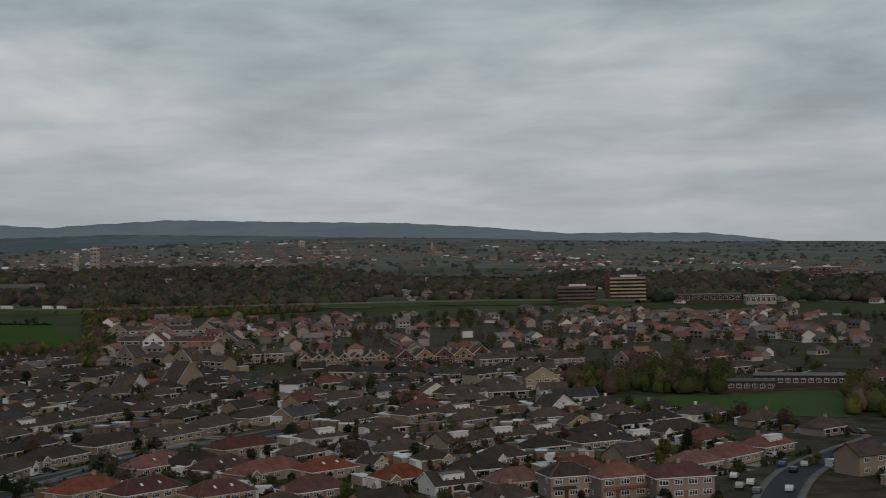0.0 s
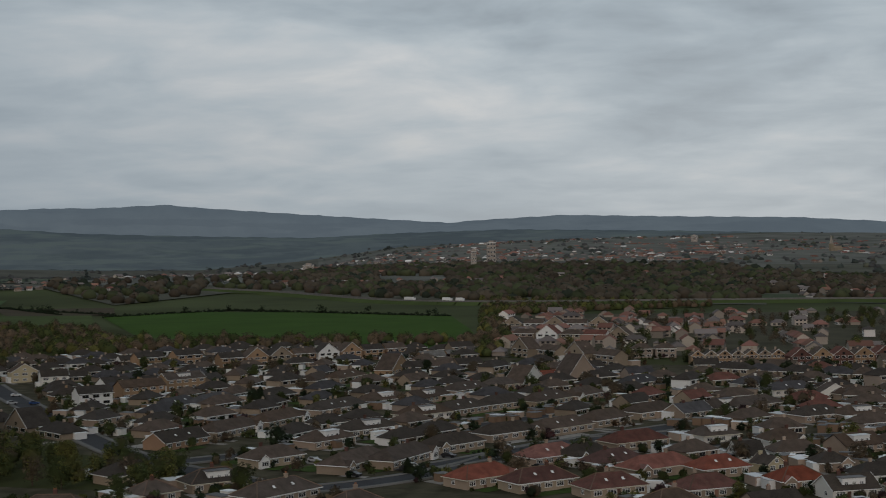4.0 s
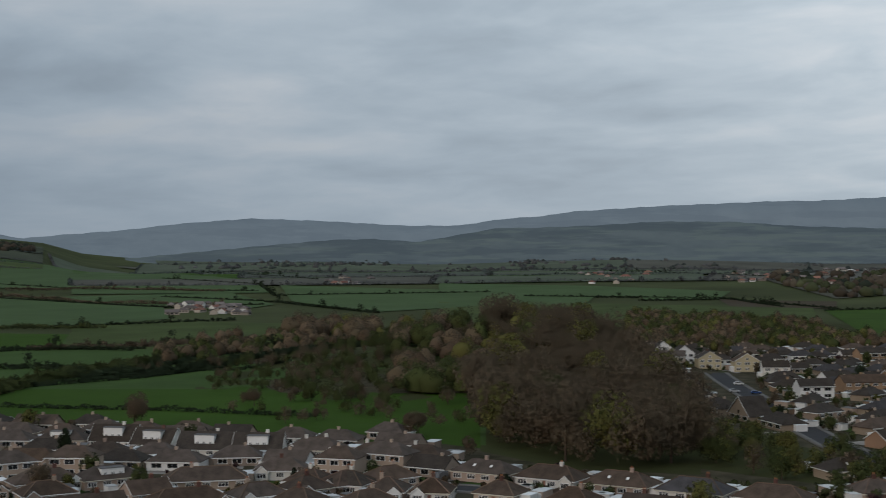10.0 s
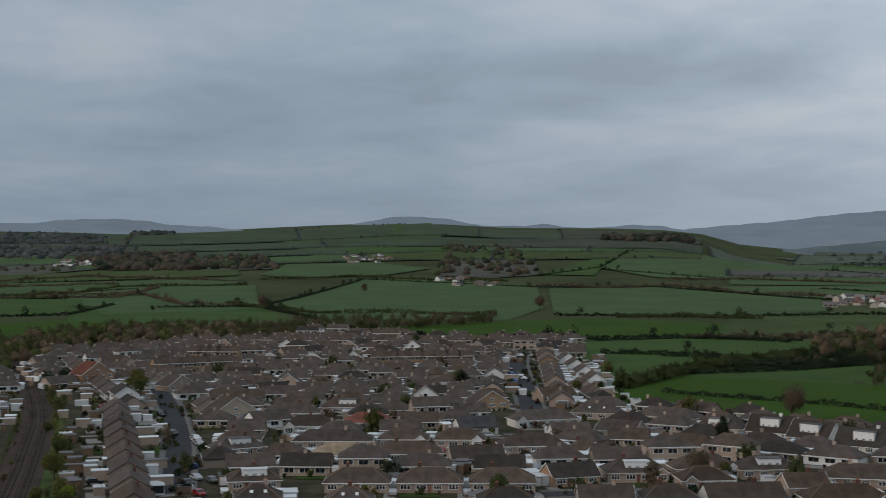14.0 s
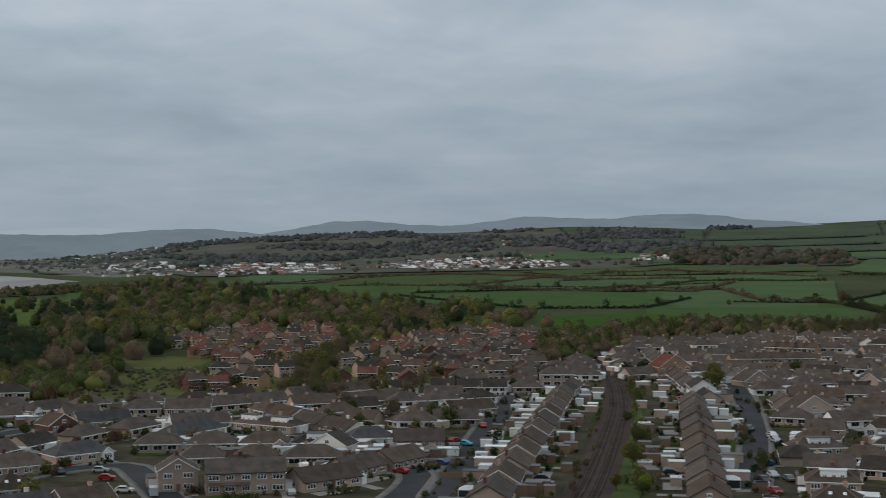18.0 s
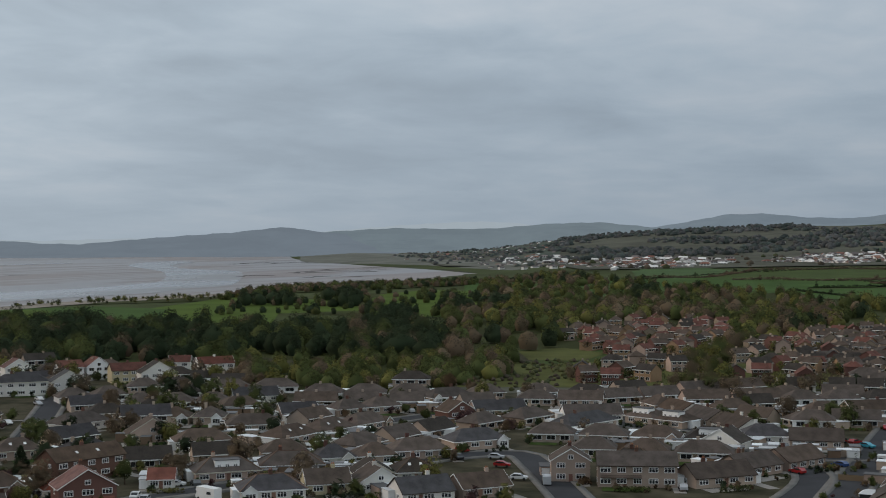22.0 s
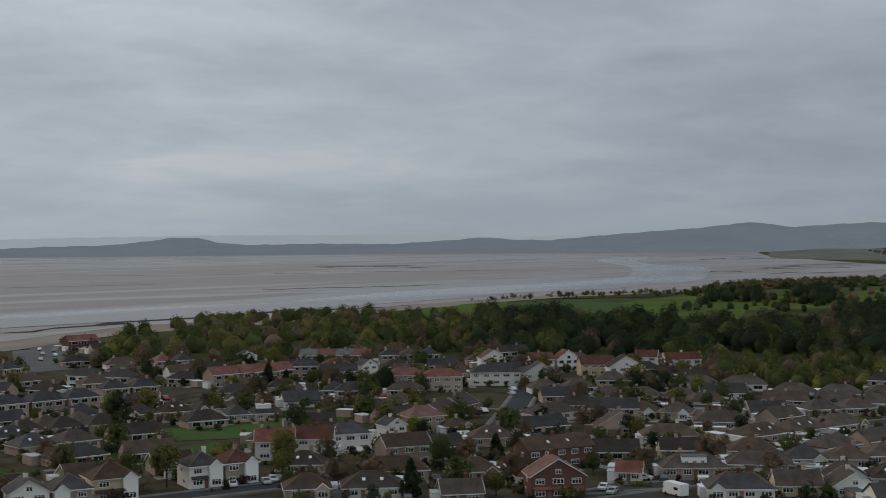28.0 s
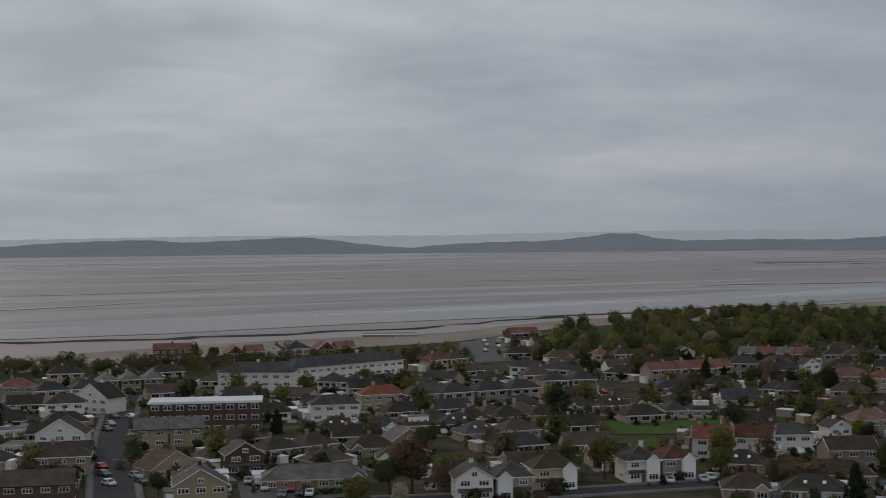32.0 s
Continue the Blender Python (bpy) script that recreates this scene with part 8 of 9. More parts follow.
BYPASS = [(-791.9, 1643.2), (-738.1, 1615.4), (-674.7, 1586.5), (-576.3, 1514), (-510.3, 1459.3), (-447.8, 1423.2), (-384.7, 1396), (-330, 1388), (-250, 1392), (-140.8, 1404), (-75.5, 1410), (-18.6, 1412), (54.8, 1406), (109.4, 1392), (190, 1360)]
CLEARINGS.append([(x, y - 60) for x, y in BYPASS] + [(x, y + 12) for x, y in BYPASS[::-1]])


def bypass():
    """A raised road on a low bank with a pale parapet, seen far across the valley."""
    root = tagged(new("bypass"), "grey bypass on a low green bank with a pale parapet", "road", "", "structure")
    line = [Vector((x, y, 0)) for x, y in smooth(BYPASS, 20.0)]
    deck, bank, rail = Solid(), Solid(), Solid()
    for a, b in zip(line, line[1:]):
        n = (b - a).normalized().cross(Vector((0, 0, 1)))
        for solid, o0, o1, z0, z1, foot in ((bank, -9, 9, -1.0, 3.2, 2.0), (deck, -6, 6, 3.1, 3.5, 1.0), (rail, -6.6, -6.1, 3.1, 4.6, 1.0), (rail, 6.1, 6.6, 3.1, 4.6, 1.0)):
            k = len(solid.v)
            for e in (a, b):
                g = height(e.x, e.y)
                for o, z in ((o0 * foot, z0), (o1 * foot, z0), (o1, z1), (o0, z1)):
                    q = e + n * o
                    solid.v.append((q.x, q.y, g + z))
            solid.f += [tuple(k + i for i in f) for f in ((0, 1, 5, 4), (1, 2, 6, 5), (2, 3, 7, 6), (3, 0, 4, 7))]
    for name, solid, m in (("bank", bank, FIELDS["dull"][0]), ("deck", deck, ASPHALT), ("parapet", rail, PAVING)):
        part(name, solid, m, root)


bypass()


def lorry(x, y, yaw, ln):
    t = tagged(new("lorry"), "white box lorry driving on the far bypass", "lorry", "lorries on the bypass")
    part("box_body", Solid().box(-ln / 2, ln / 2 - 2.6, -1.25, 1.25, 1.0, 4.0), WHITE, t)
    part("cab", Solid().box(ln / 2 - 2.4, ln / 2, -1.2, 1.2, 0.6, 3.2), WHITE, t)
    for u in (-ln * 0.35, ln * 0.1, ln / 2 - 1.2):
        for v in (-1.1, 1.1):
            part("wheel", Solid().tube((u, v - 0.15, 0.5), (u, v + 0.15, 0.5), 0.5, 0.5), RUBBER, t)
    t.matrix_basis = pose(x, y, height(x, y) + 3.5, rz=yaw)


lorry(-450, 1424.6, -30, 16)
lorry(-402, 1404, -23, 12)
lorry(-386, 1397, -20, 10)
wood("railway_scrub", "green and yellow bushes along the railway bank", [(-309.8, 9.7), (-395.9, 15.4), (-490.6, 18.1), (-591, 17.7), (-617.1, 21.6), (-527.1, 23.5), (-408.4, 20.6), (-311.1, 15.7)], 60, {'green': 0.45, 'olive': 0.45, 'bare': 0.1}, 4, 160, 420)
wood("railway_scrub", "low brambles on the railway bank", [(-307, -4.2), (-382.8, 0.8), (-488, 5.7), (-613.8, 5.6), (-627.7, 7.6), (-488.7, 8.6), (-383.4, 4.5), (-308, -1.2)], 35, {'green': 0.4, 'olive': 0.4, 'copper': 0.2}, 2.5, 120, 421)

# ---- far towns ----
field("gardens", -197, 733.4, -87.2, 741.9, -2.4, 719.5, 60.8, 703, 230.9, 596, 414, 1065.8, 202.7, 1200.6, 58.1, 1251.5, -93.1, 1223.3, -181, 1209.7, -284, 1185.9)
far_houses("streets of brown and grey houses beyond the estate", [(-197, 733.4), (-87.2, 741.9), (-2.4, 719.5), (60.8, 703), (192.6, 605.4), (338.7, 1061.9), (206.1, 1220.6), (58.5, 1260.9), (-94.6, 1243.6), (-184, 1229.8), (-288.7, 1205.7)], 430, 0.15, 1.0, 424)
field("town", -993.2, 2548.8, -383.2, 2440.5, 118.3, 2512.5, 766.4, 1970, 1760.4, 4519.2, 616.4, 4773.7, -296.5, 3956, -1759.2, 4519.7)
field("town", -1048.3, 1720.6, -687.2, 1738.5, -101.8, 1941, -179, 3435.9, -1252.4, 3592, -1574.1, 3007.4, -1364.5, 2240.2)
far_houses("distant town on a low hill", [(-838.1, 2616.9), (-390.7, 2488.5), (120.3, 2554.2), (442.3, 3427.7), (-283.6, 3782), (-1477.6, 4619.4)], 700, 0.16, 1.1, 427, 0.09)
far_houses("scattered houses of the plain", [(-258.3, 1640.4), (67.2, 1443), (171.6, 1956.6), (-260.4, 2239.5)], 160, 0.3, 1.1, 428)
far_houses("distant suburb", [(189.9, 1278.9), (365.7, 1146.2), (752.5, 2353), (540.7, 3185.1), (147.5, 3117.7)], 420, 0.15, 1.1, 429, 0.08)
far_houses("distant town below the moor", [(-1048.3, 1720.6), (-687.2, 1738.5), (-223.1, 1948.5), (-380, 3327.4), (-1074.9, 3082.7), (-1449.6, 2769.4), (-1348.2, 2213.5)], 480, 0.2, 1.1, 430, 0.12)
far_houses("farm buildings in the fields", [(-1084.5, 1602.4), (-879.8, 1555.6), (-1018.9, 1801.8), (-1244.7, 1839.4)], 25, 0.3, 1.0, 431)
far_houses("red-roofed farmstead", [(-1095.5, 722.7), (-1035.3, 767.9), (-1148.1, 851.6), (-1236.9, 816)], 14, 0.2, 1.0, 432)
far_houses("farm sheds below the fields", [(-1650.2, 516.7), (-1589.4, 583.9), (-1741.6, 639.8), (-1835.5, 574.8)], 12, 0.5, 1.0, 433)
far_houses("white hamlet among trees", [(-2414.3, 589.8), (-2342.8, 672.2), (-2558.5, 723), (-2637.5, 644.4)], 20, 0.6, 1.0, 434)
far_houses("stone farmstead", [(-1152.1, 757.7), (-1039.9, 771.5), (-1175.6, 865.3), (-1262.4, 830.3)], 16, 0.2, 1.0, 435)
far_houses("farm among hedges", [(-1484.4, 1232.1), (-1440.9, 1295.7), (-1578.9, 1419.8), (-1653.5, 1372.6)], 10, 0.2, 1.0, 436)
far_houses("farm beside the wood", [(-1169.1, 1408.6), (-1106.6, 1413.6), (-1344.4, 1822.5), (-1444.1, 1740.2)], 14, 0.2, 1.0, 437)
far_houses("white village on a low rise above the fields", [(-2074, -558), (-2117, -522), (-2285, -400), (-2642, -462), (-2776, -696), (-2511, -673)], 170, 0.85, 1.15, 438, 0.35)
far_houses("pale village spread along a low rise", [(-2463, -390), (-2284, -210), (-2290, -24), (-2648, -27), (-2869, -123), (-2876, -336)], 280, 0.75, 1.05, 439, 0.3)
far_houses("white hamlet beside a dark wood", [(-2628, 100), (-2668, 208), (-2857, 223), (-2847, 131)], 45, 0.8, 1.1, 441, 0.3)
far_houses("pale houses by the head of the sands", [(-2659, -952), (-2345, -729), (-2440, -654), (-2792, -760), (-2982, -1068)], 70, 0.8, 1.1, 446, 0.4)
far_houses("scattered houses on the wooded slope", [(-2930, -464), (-2928, -30), (-3500, -24), (-3500, -542)], 40, 0.6, 1.0, 447)
wood("village_trees", "bare and green trees along the village streets", [(-2100, -600), (-2200, -300), (-2240, 60), (-2640, 260), (-2950, 220), (-2950, -400), (-2850, -760), (-2500, -800)], 110, {'bare': 0.6, 'green': 0.3, 'pine': 0.1}, 9, 34, 448)
field("hazed_dull", -3861, -1547, -4289, -1578, -4360, -1464, -4074, -1249, -3503, -1051, -2544, -790, -2600, -860, -3398, -1234)
wood("shore_trees", "trees and hedges on the far tongue of land", [(-3861, -1540), (-4280, -1570), (-4360, -1464), (-4074, -1249), (-3503, -1051), (-2700, -840), (-3398, -1225)], 150, {'bare': 0.5, 'green': 0.5}, 11, 16, 453)
far_houses("pale houses scattered on the far tongue of land", [(-3861, -1540), (-4280, -1570), (-4074, -1249), (-3503, -1051), (-2700, -840), (-3398, -1225)], 70, 0.7, 1.1, 454, 0.3)
wood("hill_wood", "brown woods covering the slope behind the village", [(-2544, -790), (-2930, -464), (-2928, -30), (-2980, 252), (-3985, 343), (-3990, -24), (-3950, -542), (-4000, -904), (-4150, -1250), (-3531, -1100)], 2100, {'bare': 0.62, 'green': 0.28, 'pine': 0.1}, 14, 16, 450)
wood("shore_trees", "trees along the head of the sands", [(-2460, -980), (-2300, -740), (-2500, -690), (-3300, -1060), (-3900, -1700), (-3400, -1500)], 260, {'bare': 0.6, 'green': 0.4}, 9, 16, 451)
far_houses("far village by the shore", [(-3066.8, -1370.4), (-2573.2, -878.7), (-2989.2, -914.1), (-4425.5, -1874.5)], 60, 0.5, 1.0, 440)

# ---- woods and hedges ----
wood("bare_wood", "tall leafless brown wood at the edge of the houses", [(-276.7, 287.8), (-237.5, 279.2), (-206.2, 295.8), (-256.2, 367.6), (-345.8, 472), (-455.2, 576.8), (-569, 658.6), (-560.7, 598), (-390.3, 399.5)],  330, {'bare': 0.93, 'olive': 0.05, 'green': 0.02}, 20, 900, 442)
wood("budding_wood", "wood edge in yellow-green bud", [(-399.6, 422.6), (-451.6, 531.2), (-462.2, 571.2), (-540.9, 615.9), (-504, 533.1)],  40, {'olive': 0.7, 'green': 0.3}, 17, 500, 443)
wood("garden_trees", "mixed trees between houses and wood", [(-211.7, 303.9), (-162.7, 303.3), (-163.5, 326.8), (-200.1, 352.4), (-232.3, 366.8), (-259.1, 372.1)], 60, {'olive': 0.4, 'green': 0.4, 'bare': 0.2}, 8, 260, 444)
wood("tree_belt", "belt of brown and green trees before the field", [(-488.6, 621.7), (-410.2, 724), (-371.9, 785.5), (-215.9, 824.5), (-229.9, 878.1), (-335.1, 846.5), (-477.9, 843.6), (-582, 990.1), (-770.8, 997.2)], 640, {'bare': 0.55, 'green': 0.3, 'olive': 0.15}, 9, 130, 445)
wood("tree_belt", "belt of trees by the field", [(-189.1, 714.6), (-184.3, 767.8), (-256.5, 1052.5), (-308.1, 1185.6), (-288.7, 1205.7), (-201.7, 1279), (-122.5, 1326.6), (-129.8, 1406.4), (-381.4, 1469.1)], 400, {'bare': 0.5, 'green': 0.35, 'olive': 0.15}, 9, 130, 446)
wood("school_wood", "leafless clump beside the playing field", [(46.1, 536), (108.5, 531), (122.7, 599.6), (95, 643.8), (57.5, 609.3)], 87, {'bare': 0.5, 'green': 0.4, 'olive': 0.1}, 10, 324, 447)
wood("school_trees", "trees round the school", [(129.1, 452), (171.9, 444.4), (212.6, 548.9), (156.3, 538.8)], 50, {'bare': 0.4, 'green': 0.3, 'olive': 0.3}, 11, 324, 448)
wood("valley_woods", "woods along the valley", [(-601, 1540.1), (-129.8, 1406.4), (8.2, 1429.4), (123.9, 1417.6), (171.6, 1956.6), (12.3, 2030), (-223.3, 2434.4), (-578.7, 2424.6), (-908, 2329.5)], 1500, {'bare': 0.6, 'green': 0.3, 'pine': 0.1}, 13, 34, 449)
wood("valley_woods", "woods behind the office blocks", [(55.6, 1447.8), (487.6, 1254.9), (661.5, 1701), (425.8, 2025.7), (191.9, 2186.1)], 1100, {'bare': 0.55, 'green': 0.3, 'pine': 0.15}, 13, 34, 450)
wood("town_trees", "trees among the far streets", [(-993.2, 2548.8), (758.4, 1949.4), (1703, 4372.2), (28, 4168.1), (-1759, 4519.8)], 1150, {'bare': 0.55, 'green': 0.35, 'olive': 0.1}, 10, 16, 451)
wood("valley_woods", "woods below the distant town", [(-770.4, 1361), (-739.7, 1597.6), (-71.5, 1358.6), (-121, 2313.1), (-782.7, 2243.4), (-885.3, 1912.6), (-1100.9, 1712.8)], 1000, {'bare': 0.55, 'green': 0.35, 'pine': 0.1}, 13, 34, 452)
wood("moor_foot_woods", "dark plantations below the moor", [(-3204.4, 1942.9), (-2761.8, 2163.4), (-2390.5, 2345.4), (-2182.4, 2613.2), (-1569.8, 2205.2), (-1399.8, 2340.7), (-1316, 3332.2), (-1237.9, 4072.6), (-2488.5, 4162.9), (-2228.9, 3132), (-3461.5, 3397.1), (-3229.5, 2704.2), (-3434, 2362.7)], 800, {'pine': 0.4, 'bare': 0.6}, 13, 16, 453)
wood("street_trees", "trees among the eastern streets", [(-166.3, 692.3), (-2.3, 684.8), (230.9, 596), (401.7, 1034.3), (57.1, 1231), (-177, 1182.8)], 420, {'bare': 0.5, 'green': 0.35, 'olive': 0.15}, 8, 150, 454)
wood("field_wood", "brown spinney in the fields", [(-614.2, 385), (-587.9, 459.1), (-687, 632.6), (-845.3, 729), (-796.9, 622.4), (-730.8, 482.3)], 112, {'bare': 0.75, 'green': 0.25}, 10, 288, 455)
wood("field_wood", "dark scrub below the fields", [(-423.5, 311.9), (-412.2, 379.4), (-462.4, 477.3), (-744.5, 762.4), (-733.8, 675.7), (-555.9, 487.2), (-468.2, 359.6)], 150, {'green': 0.45, 'bare': 0.55}, 8, 306, 456)
wood("field_wood", "tree-lined brook by the estate", [(-883.8, 41.9), (-883.5, 182.9), (-957.7, 342.9), (-1047.8, 384.9), (-1056.3, 240.4), (-951.2, 45.2)], 208, {'bare': 0.6, 'green': 0.4}, 7, 130, 457)
wood("far_copses", "dark brown wood among the fields", [(-2488, 138), (-2252, 265), (-2242, 438), (-2591, 506), (-2985, 352), (-2934, 162)], 260, {'bare': 0.75, 'pine': 0.15, 'green': 0.1}, 15, 40, 458)
wood("far_copses", "bare wood on the slope of the fields", [(-1874, 594), (-1786, 647), (-1856, 750), (-2411, 952), (-3050, 1105), (-3018, 983), (-2300, 740)], 110, {'bare': 0.45, 'green': 0.4, 'pine': 0.15}, 12, 44, 459)
wood("far_copses", "dark copse on the skyline", [(-3117, 1417), (-3066, 1507), (-3204, 1574), (-3252, 1478)], 46, {'bare': 0.6, 'pine': 0.4}, 17, 40, 460)
wood("far_copses", "dark copse on the skyline", [(-3030, 1497), (-3122, 1668), (-3325, 1776), (-3167, 1564)], 70, {'bare': 0.5, 'pine': 0.5}, 17, 40, 462)
wood("far_copses", "dark wooded cap of a low hill", [(-4050, 370), (-3940, 468), (-4100, 500), (-4180, 380)], 60, {'bare': 0.5, 'pine': 0.5}, 15, 30, 463)
wood("estate_edge_trees", "green and brown trees beyond the last bungalows", [(-740, 8), (-793, 32), (-840, 65), (-840, 179), (-936, 202), (-1001, 78), (-886, 8)], 150, {'bare': 0.45, 'green': 0.45, 'olive': 0.1}, 8, 150, 464)
wood("field_wood", "row of tall trees between the fields", [(-897, 180), (-906, 235), (-928, 281), (-974, 357), (-990, 352), (-945, 275), (-922, 230), (-914, 180)], 60, {'bare': 0.5, 'green': 0.5}, 8, 200, 465)
wood("field_wood", "tall brown trees in the pasture", [(-735, 576), (-671, 602), (-782, 701), (-856, 674)], 26, {'bare': 0.9, 'olive': 0.1}, 17, 420, 466)
wood("field_wood", "dense dark trees behind the bare wood", [(-418, 385), (-380, 378), (-370, 384), (-474, 500), (-641, 620), (-607, 560)], 120, {'bare': 0.5, 'green': 0.45, 'olive': 0.05}, 14, 420, 467)
wood("field_wood", "clump of thorn bushes in the pasture", [(-405, 335), (-382, 347), (-412, 374), (-435, 359)], 16, {'bare': 0.5, 'green': 0.5}, 6, 300, 468)
wood("field_wood", "small thorn clump in the pasture", [(-429, 315), (-422, 321), (-438, 333), (-445, 327)], 5, {'bare': 0.7, 'green': 0.3}, 6, 300, 469)
wood("field_wood", "hedge trees on the slope", [(-575, 356), (-563, 419), (-517, 460), (-530, 470), (-580, 430), (-590, 365)], 40, {'bare': 0.5, 'green': 0.5}, 7, 240, 470)
for x, y, kind, tall in ((-1282, 237, "bare", 15), (-1164, 468, "bare", 15), (-1531, 400, "bare", 12), (-1371, 228, "green", 7.5), (-310, 292, "bare", 9), (-424, 337, "bare", 6), (-1245, 132, "green", 6)):
    tree(x, y, kind, tall, 3)
wood("links_wood", "mixed woodland behind the brick estate", [(-775.7, -265), (-789.1, -193.1), (-755.7, -133.3), (-626.5, -71.5), (-811.3, -76), (-871.3, -25.7), (-827.1, 11.4), (-1065.1, -31.4), (-1338.2, -180.2), (-1605.8, -392.8), (-1912.4, -584.9), (-1428.4, -526.5), (-902.9, -341.1)], 430, {'bare': 0.36, 'green': 0.36, 'olive': 0.21, 'pine': 0.07}, 13, 190, 461)
wood("links_wood", "trees along the railway", [(-636, -18.7), (-670.6, 4), (-801.5, -1.5), (-821.9, -21), (-734.3, -27.5)], 120, {'bare': 0.5, 'green': 0.42, 'olive': 0.08}, 9, 170, 462)
wood("links_wood", "trees beyond the end of the estate", [(-672.5, 11.9), (-777.2, 31.7), (-852, 142.6), (-992.8, 166.2), (-940.1, 38.4), (-834.6, -1.6)], 180, {'bare': 0.55, 'green': 0.4, 'olive': 0.05}, 9, 170, 463)
wood("pine_wood", "dense dark pine wood behind the houses", [(-563.9, -464.2), (-591.5, -351.2), (-557.8, -279.7), (-587.5, -231.8), (-712.8, -281.3), (-750.6, -376.3), (-707, -419.7), (-708.2, -582.9)], 230, {'pine': 0.72, 'green': 0.2, 'bare': 0.08}, 16, 420, 464)
wood("wood_edge", "green trees along the wood edge", [(-480.9, -285.6), (-448.9, -225.1), (-479.1, -189.1), (-536.1, -181.8), (-639.8, -216.9), (-587.5, -231.8), (-557.8, -279.7), (-557.1, -330.7)], 200, {'green': 0.6, 'olive': 0.15, 'bare': 0.25}, 9, 306, 465)
wood("estate_trees", "trees between the estates", [(-492.7, -114.9), (-492.1, -87.9), (-521.7, -53.2), (-651.5, -74.1), (-784.3, -140), (-697.6, -147.9)], 137, {'bare': 0.4, 'green': 0.35, 'olive': 0.25}, 8, 270, 466)
wood("links_wood", "woodland by the links", [(-600.8, -237.1), (-639.8, -216.9), (-675.9, -157.6), (-802.5, -78.6), (-1031, -113.2), (-1116.8, -260.4), (-989.7, -390.5)], 260, {'bare': 0.36, 'green': 0.36, 'olive': 0.18, 'pine': 0.1}, 13, 210, 467)
wood("pine_wood", "pines before the links", [(-479.1, -399.8), (-541.3, -314.3), (-671.7, -389.9), (-695.9, -503.1), (-674.9, -553.7)], 150, {'pine': 0.55, 'green': 0.25, 'bare': 0.2}, 13, 330, 468)
wood("shore_wood", "green and brown trees along the shore", [(-349.7, -507.8), (-395.3, -468.4), (-421.3, -411), (-479.1, -399.8), (-715, -596.4), (-693.2, -675.8), (-642.6, -761), (-480.6, -653.4)], 270, {'green': 0.45, 'olive': 0.27, 'bare': 0.28}, 11, 330, 469)
wood("shore_wood", "thin trees at the edge of the sands", [(-910.4, -778.3), (-983.9, -717.3), (-1030.1, -683.1), (-1100.8, -633), (-1151.5, -662.1), (-1122.7, -818.4)], 96, {'green': 0.5, 'olive': 0.5}, 6, 130, 470)
wood("links_wood", "trees on the links", [(-848.2, -522.3), (-913, -455.4), (-891.9, -409.1), (-912.4, -357), (-1080.5, -363.1), (-1344.9, -451.9), (-1261, -578.3), (-1044.3, -597.4)], 130, {'pine': 0.45, 'green': 0.35, 'bare': 0.2}, 9, 130, 471)
wood("promenade_trees", "dark hedge and trees behind the sea wall", [(-99.5, -575.6), (-158.6, -564.1), (-207.4, -545.2), (-219.9, -578), (-185.6, -597.7), (-117.1, -676.8)], 150, {'bare': 0.5, 'green': 0.5}, 7, 306, 472)
wood("promenade_trees", "trees among the sea-front houses", [(-202.1, -531.5), (-283.6, -508.7), (-317, -499.1), (-343.2, -540.3), (-274, -564.8), (-218.2, -573.7)], 75, {'green': 0.5, 'bare': 0.3, 'olive': 0.2}, 8, 306, 473)
hedge([(-1832.4, 1195.7), (-1565.9, 1180.8), (-1318.2, 1018.1), (-1165.8, 1231.6)], 3.0, 2.7, "pine", 474, 1.9)
hedge([(-1390.8, 907.4), (-1210.3, 942.2), (-970.2, 872.1)], 3.0, 2.7, "pine", 475, 1.9)
hedge([(-1569.8, 628), (-1503.5, 756.6), (-1219.9, 797.8), (-1185.1, 900.6)], 3.0, 2.7, "pine", 476, 1.9)
hedge([(-814.3, 276.7), (-782.2, 354.3), (-781.7, 417.5), (-718.2, 449.4)], 3.0, 2.7, "pine", 477, 1.9)
hedge([(-677.4, 306.8), (-650.1, 347.2), (-613.2, 353.5)], 3.0, 2.7, "pine", 478, 1.9)
hedge([(-509.5, 240.8), (-582.8, 323.5), (-594.3, 378.5), (-678.5, 507.3)], 3.0, 2.7, "pine", 479, 1.9)
hedge([(-1306.5, 239), (-1825, 476.6), (-1558.1, 623.3)], 3.0, 2.7, "pine", 480, 1.9)
hedge([(-2007.9, 909.9), (-1671.5, 928.1), (-1410, 1063)], 3.0, 2.7, "pine", 481, 1.9)
hedge([(-1837.3, 735.1), (-2041.3, 925), (-2584.2, 1248.3)], 3.0, 2.7, "pine", 482, 1.9)
hedge([(-554.2, 280.6), (-555.9, 351.4), (-574.9, 420)], 3.0, 2.7, "pine", 483, 1.9)
hedge([(-511.3, 527.7), (-687, 632.6)], 3.0, 2.7, "pine", 484, 1.9)
hedge([(-1051.6, 435.6), (-982.3, 571.6), (-971.9, 709.2)], 3.0, 2.7, "pine", 485, 1.9)
hedge([(-2277.3, 1515.5), (-1615.7, 1328.6)], 3.0, 2.7, "pine", 486, 1.9)
hedge([(-1306.6, 143.1), (-1285.2, 235.1), (-1056.3, 240.4)], 3.0, 2.7, "pine", 487, 1.9)
hedge([(-1678, -417.7), (-1921.3, -346.9), (-2115.6, -180.9)], 3.0, 2.7, "pine", 488, 1.9)
hedge([(-1532.4, -181.1), (-1601.7, -28.1), (-1551, 63.3), (-1576.6, 164.9)], 3.0, 2.7, "pine", 489, 1.9)
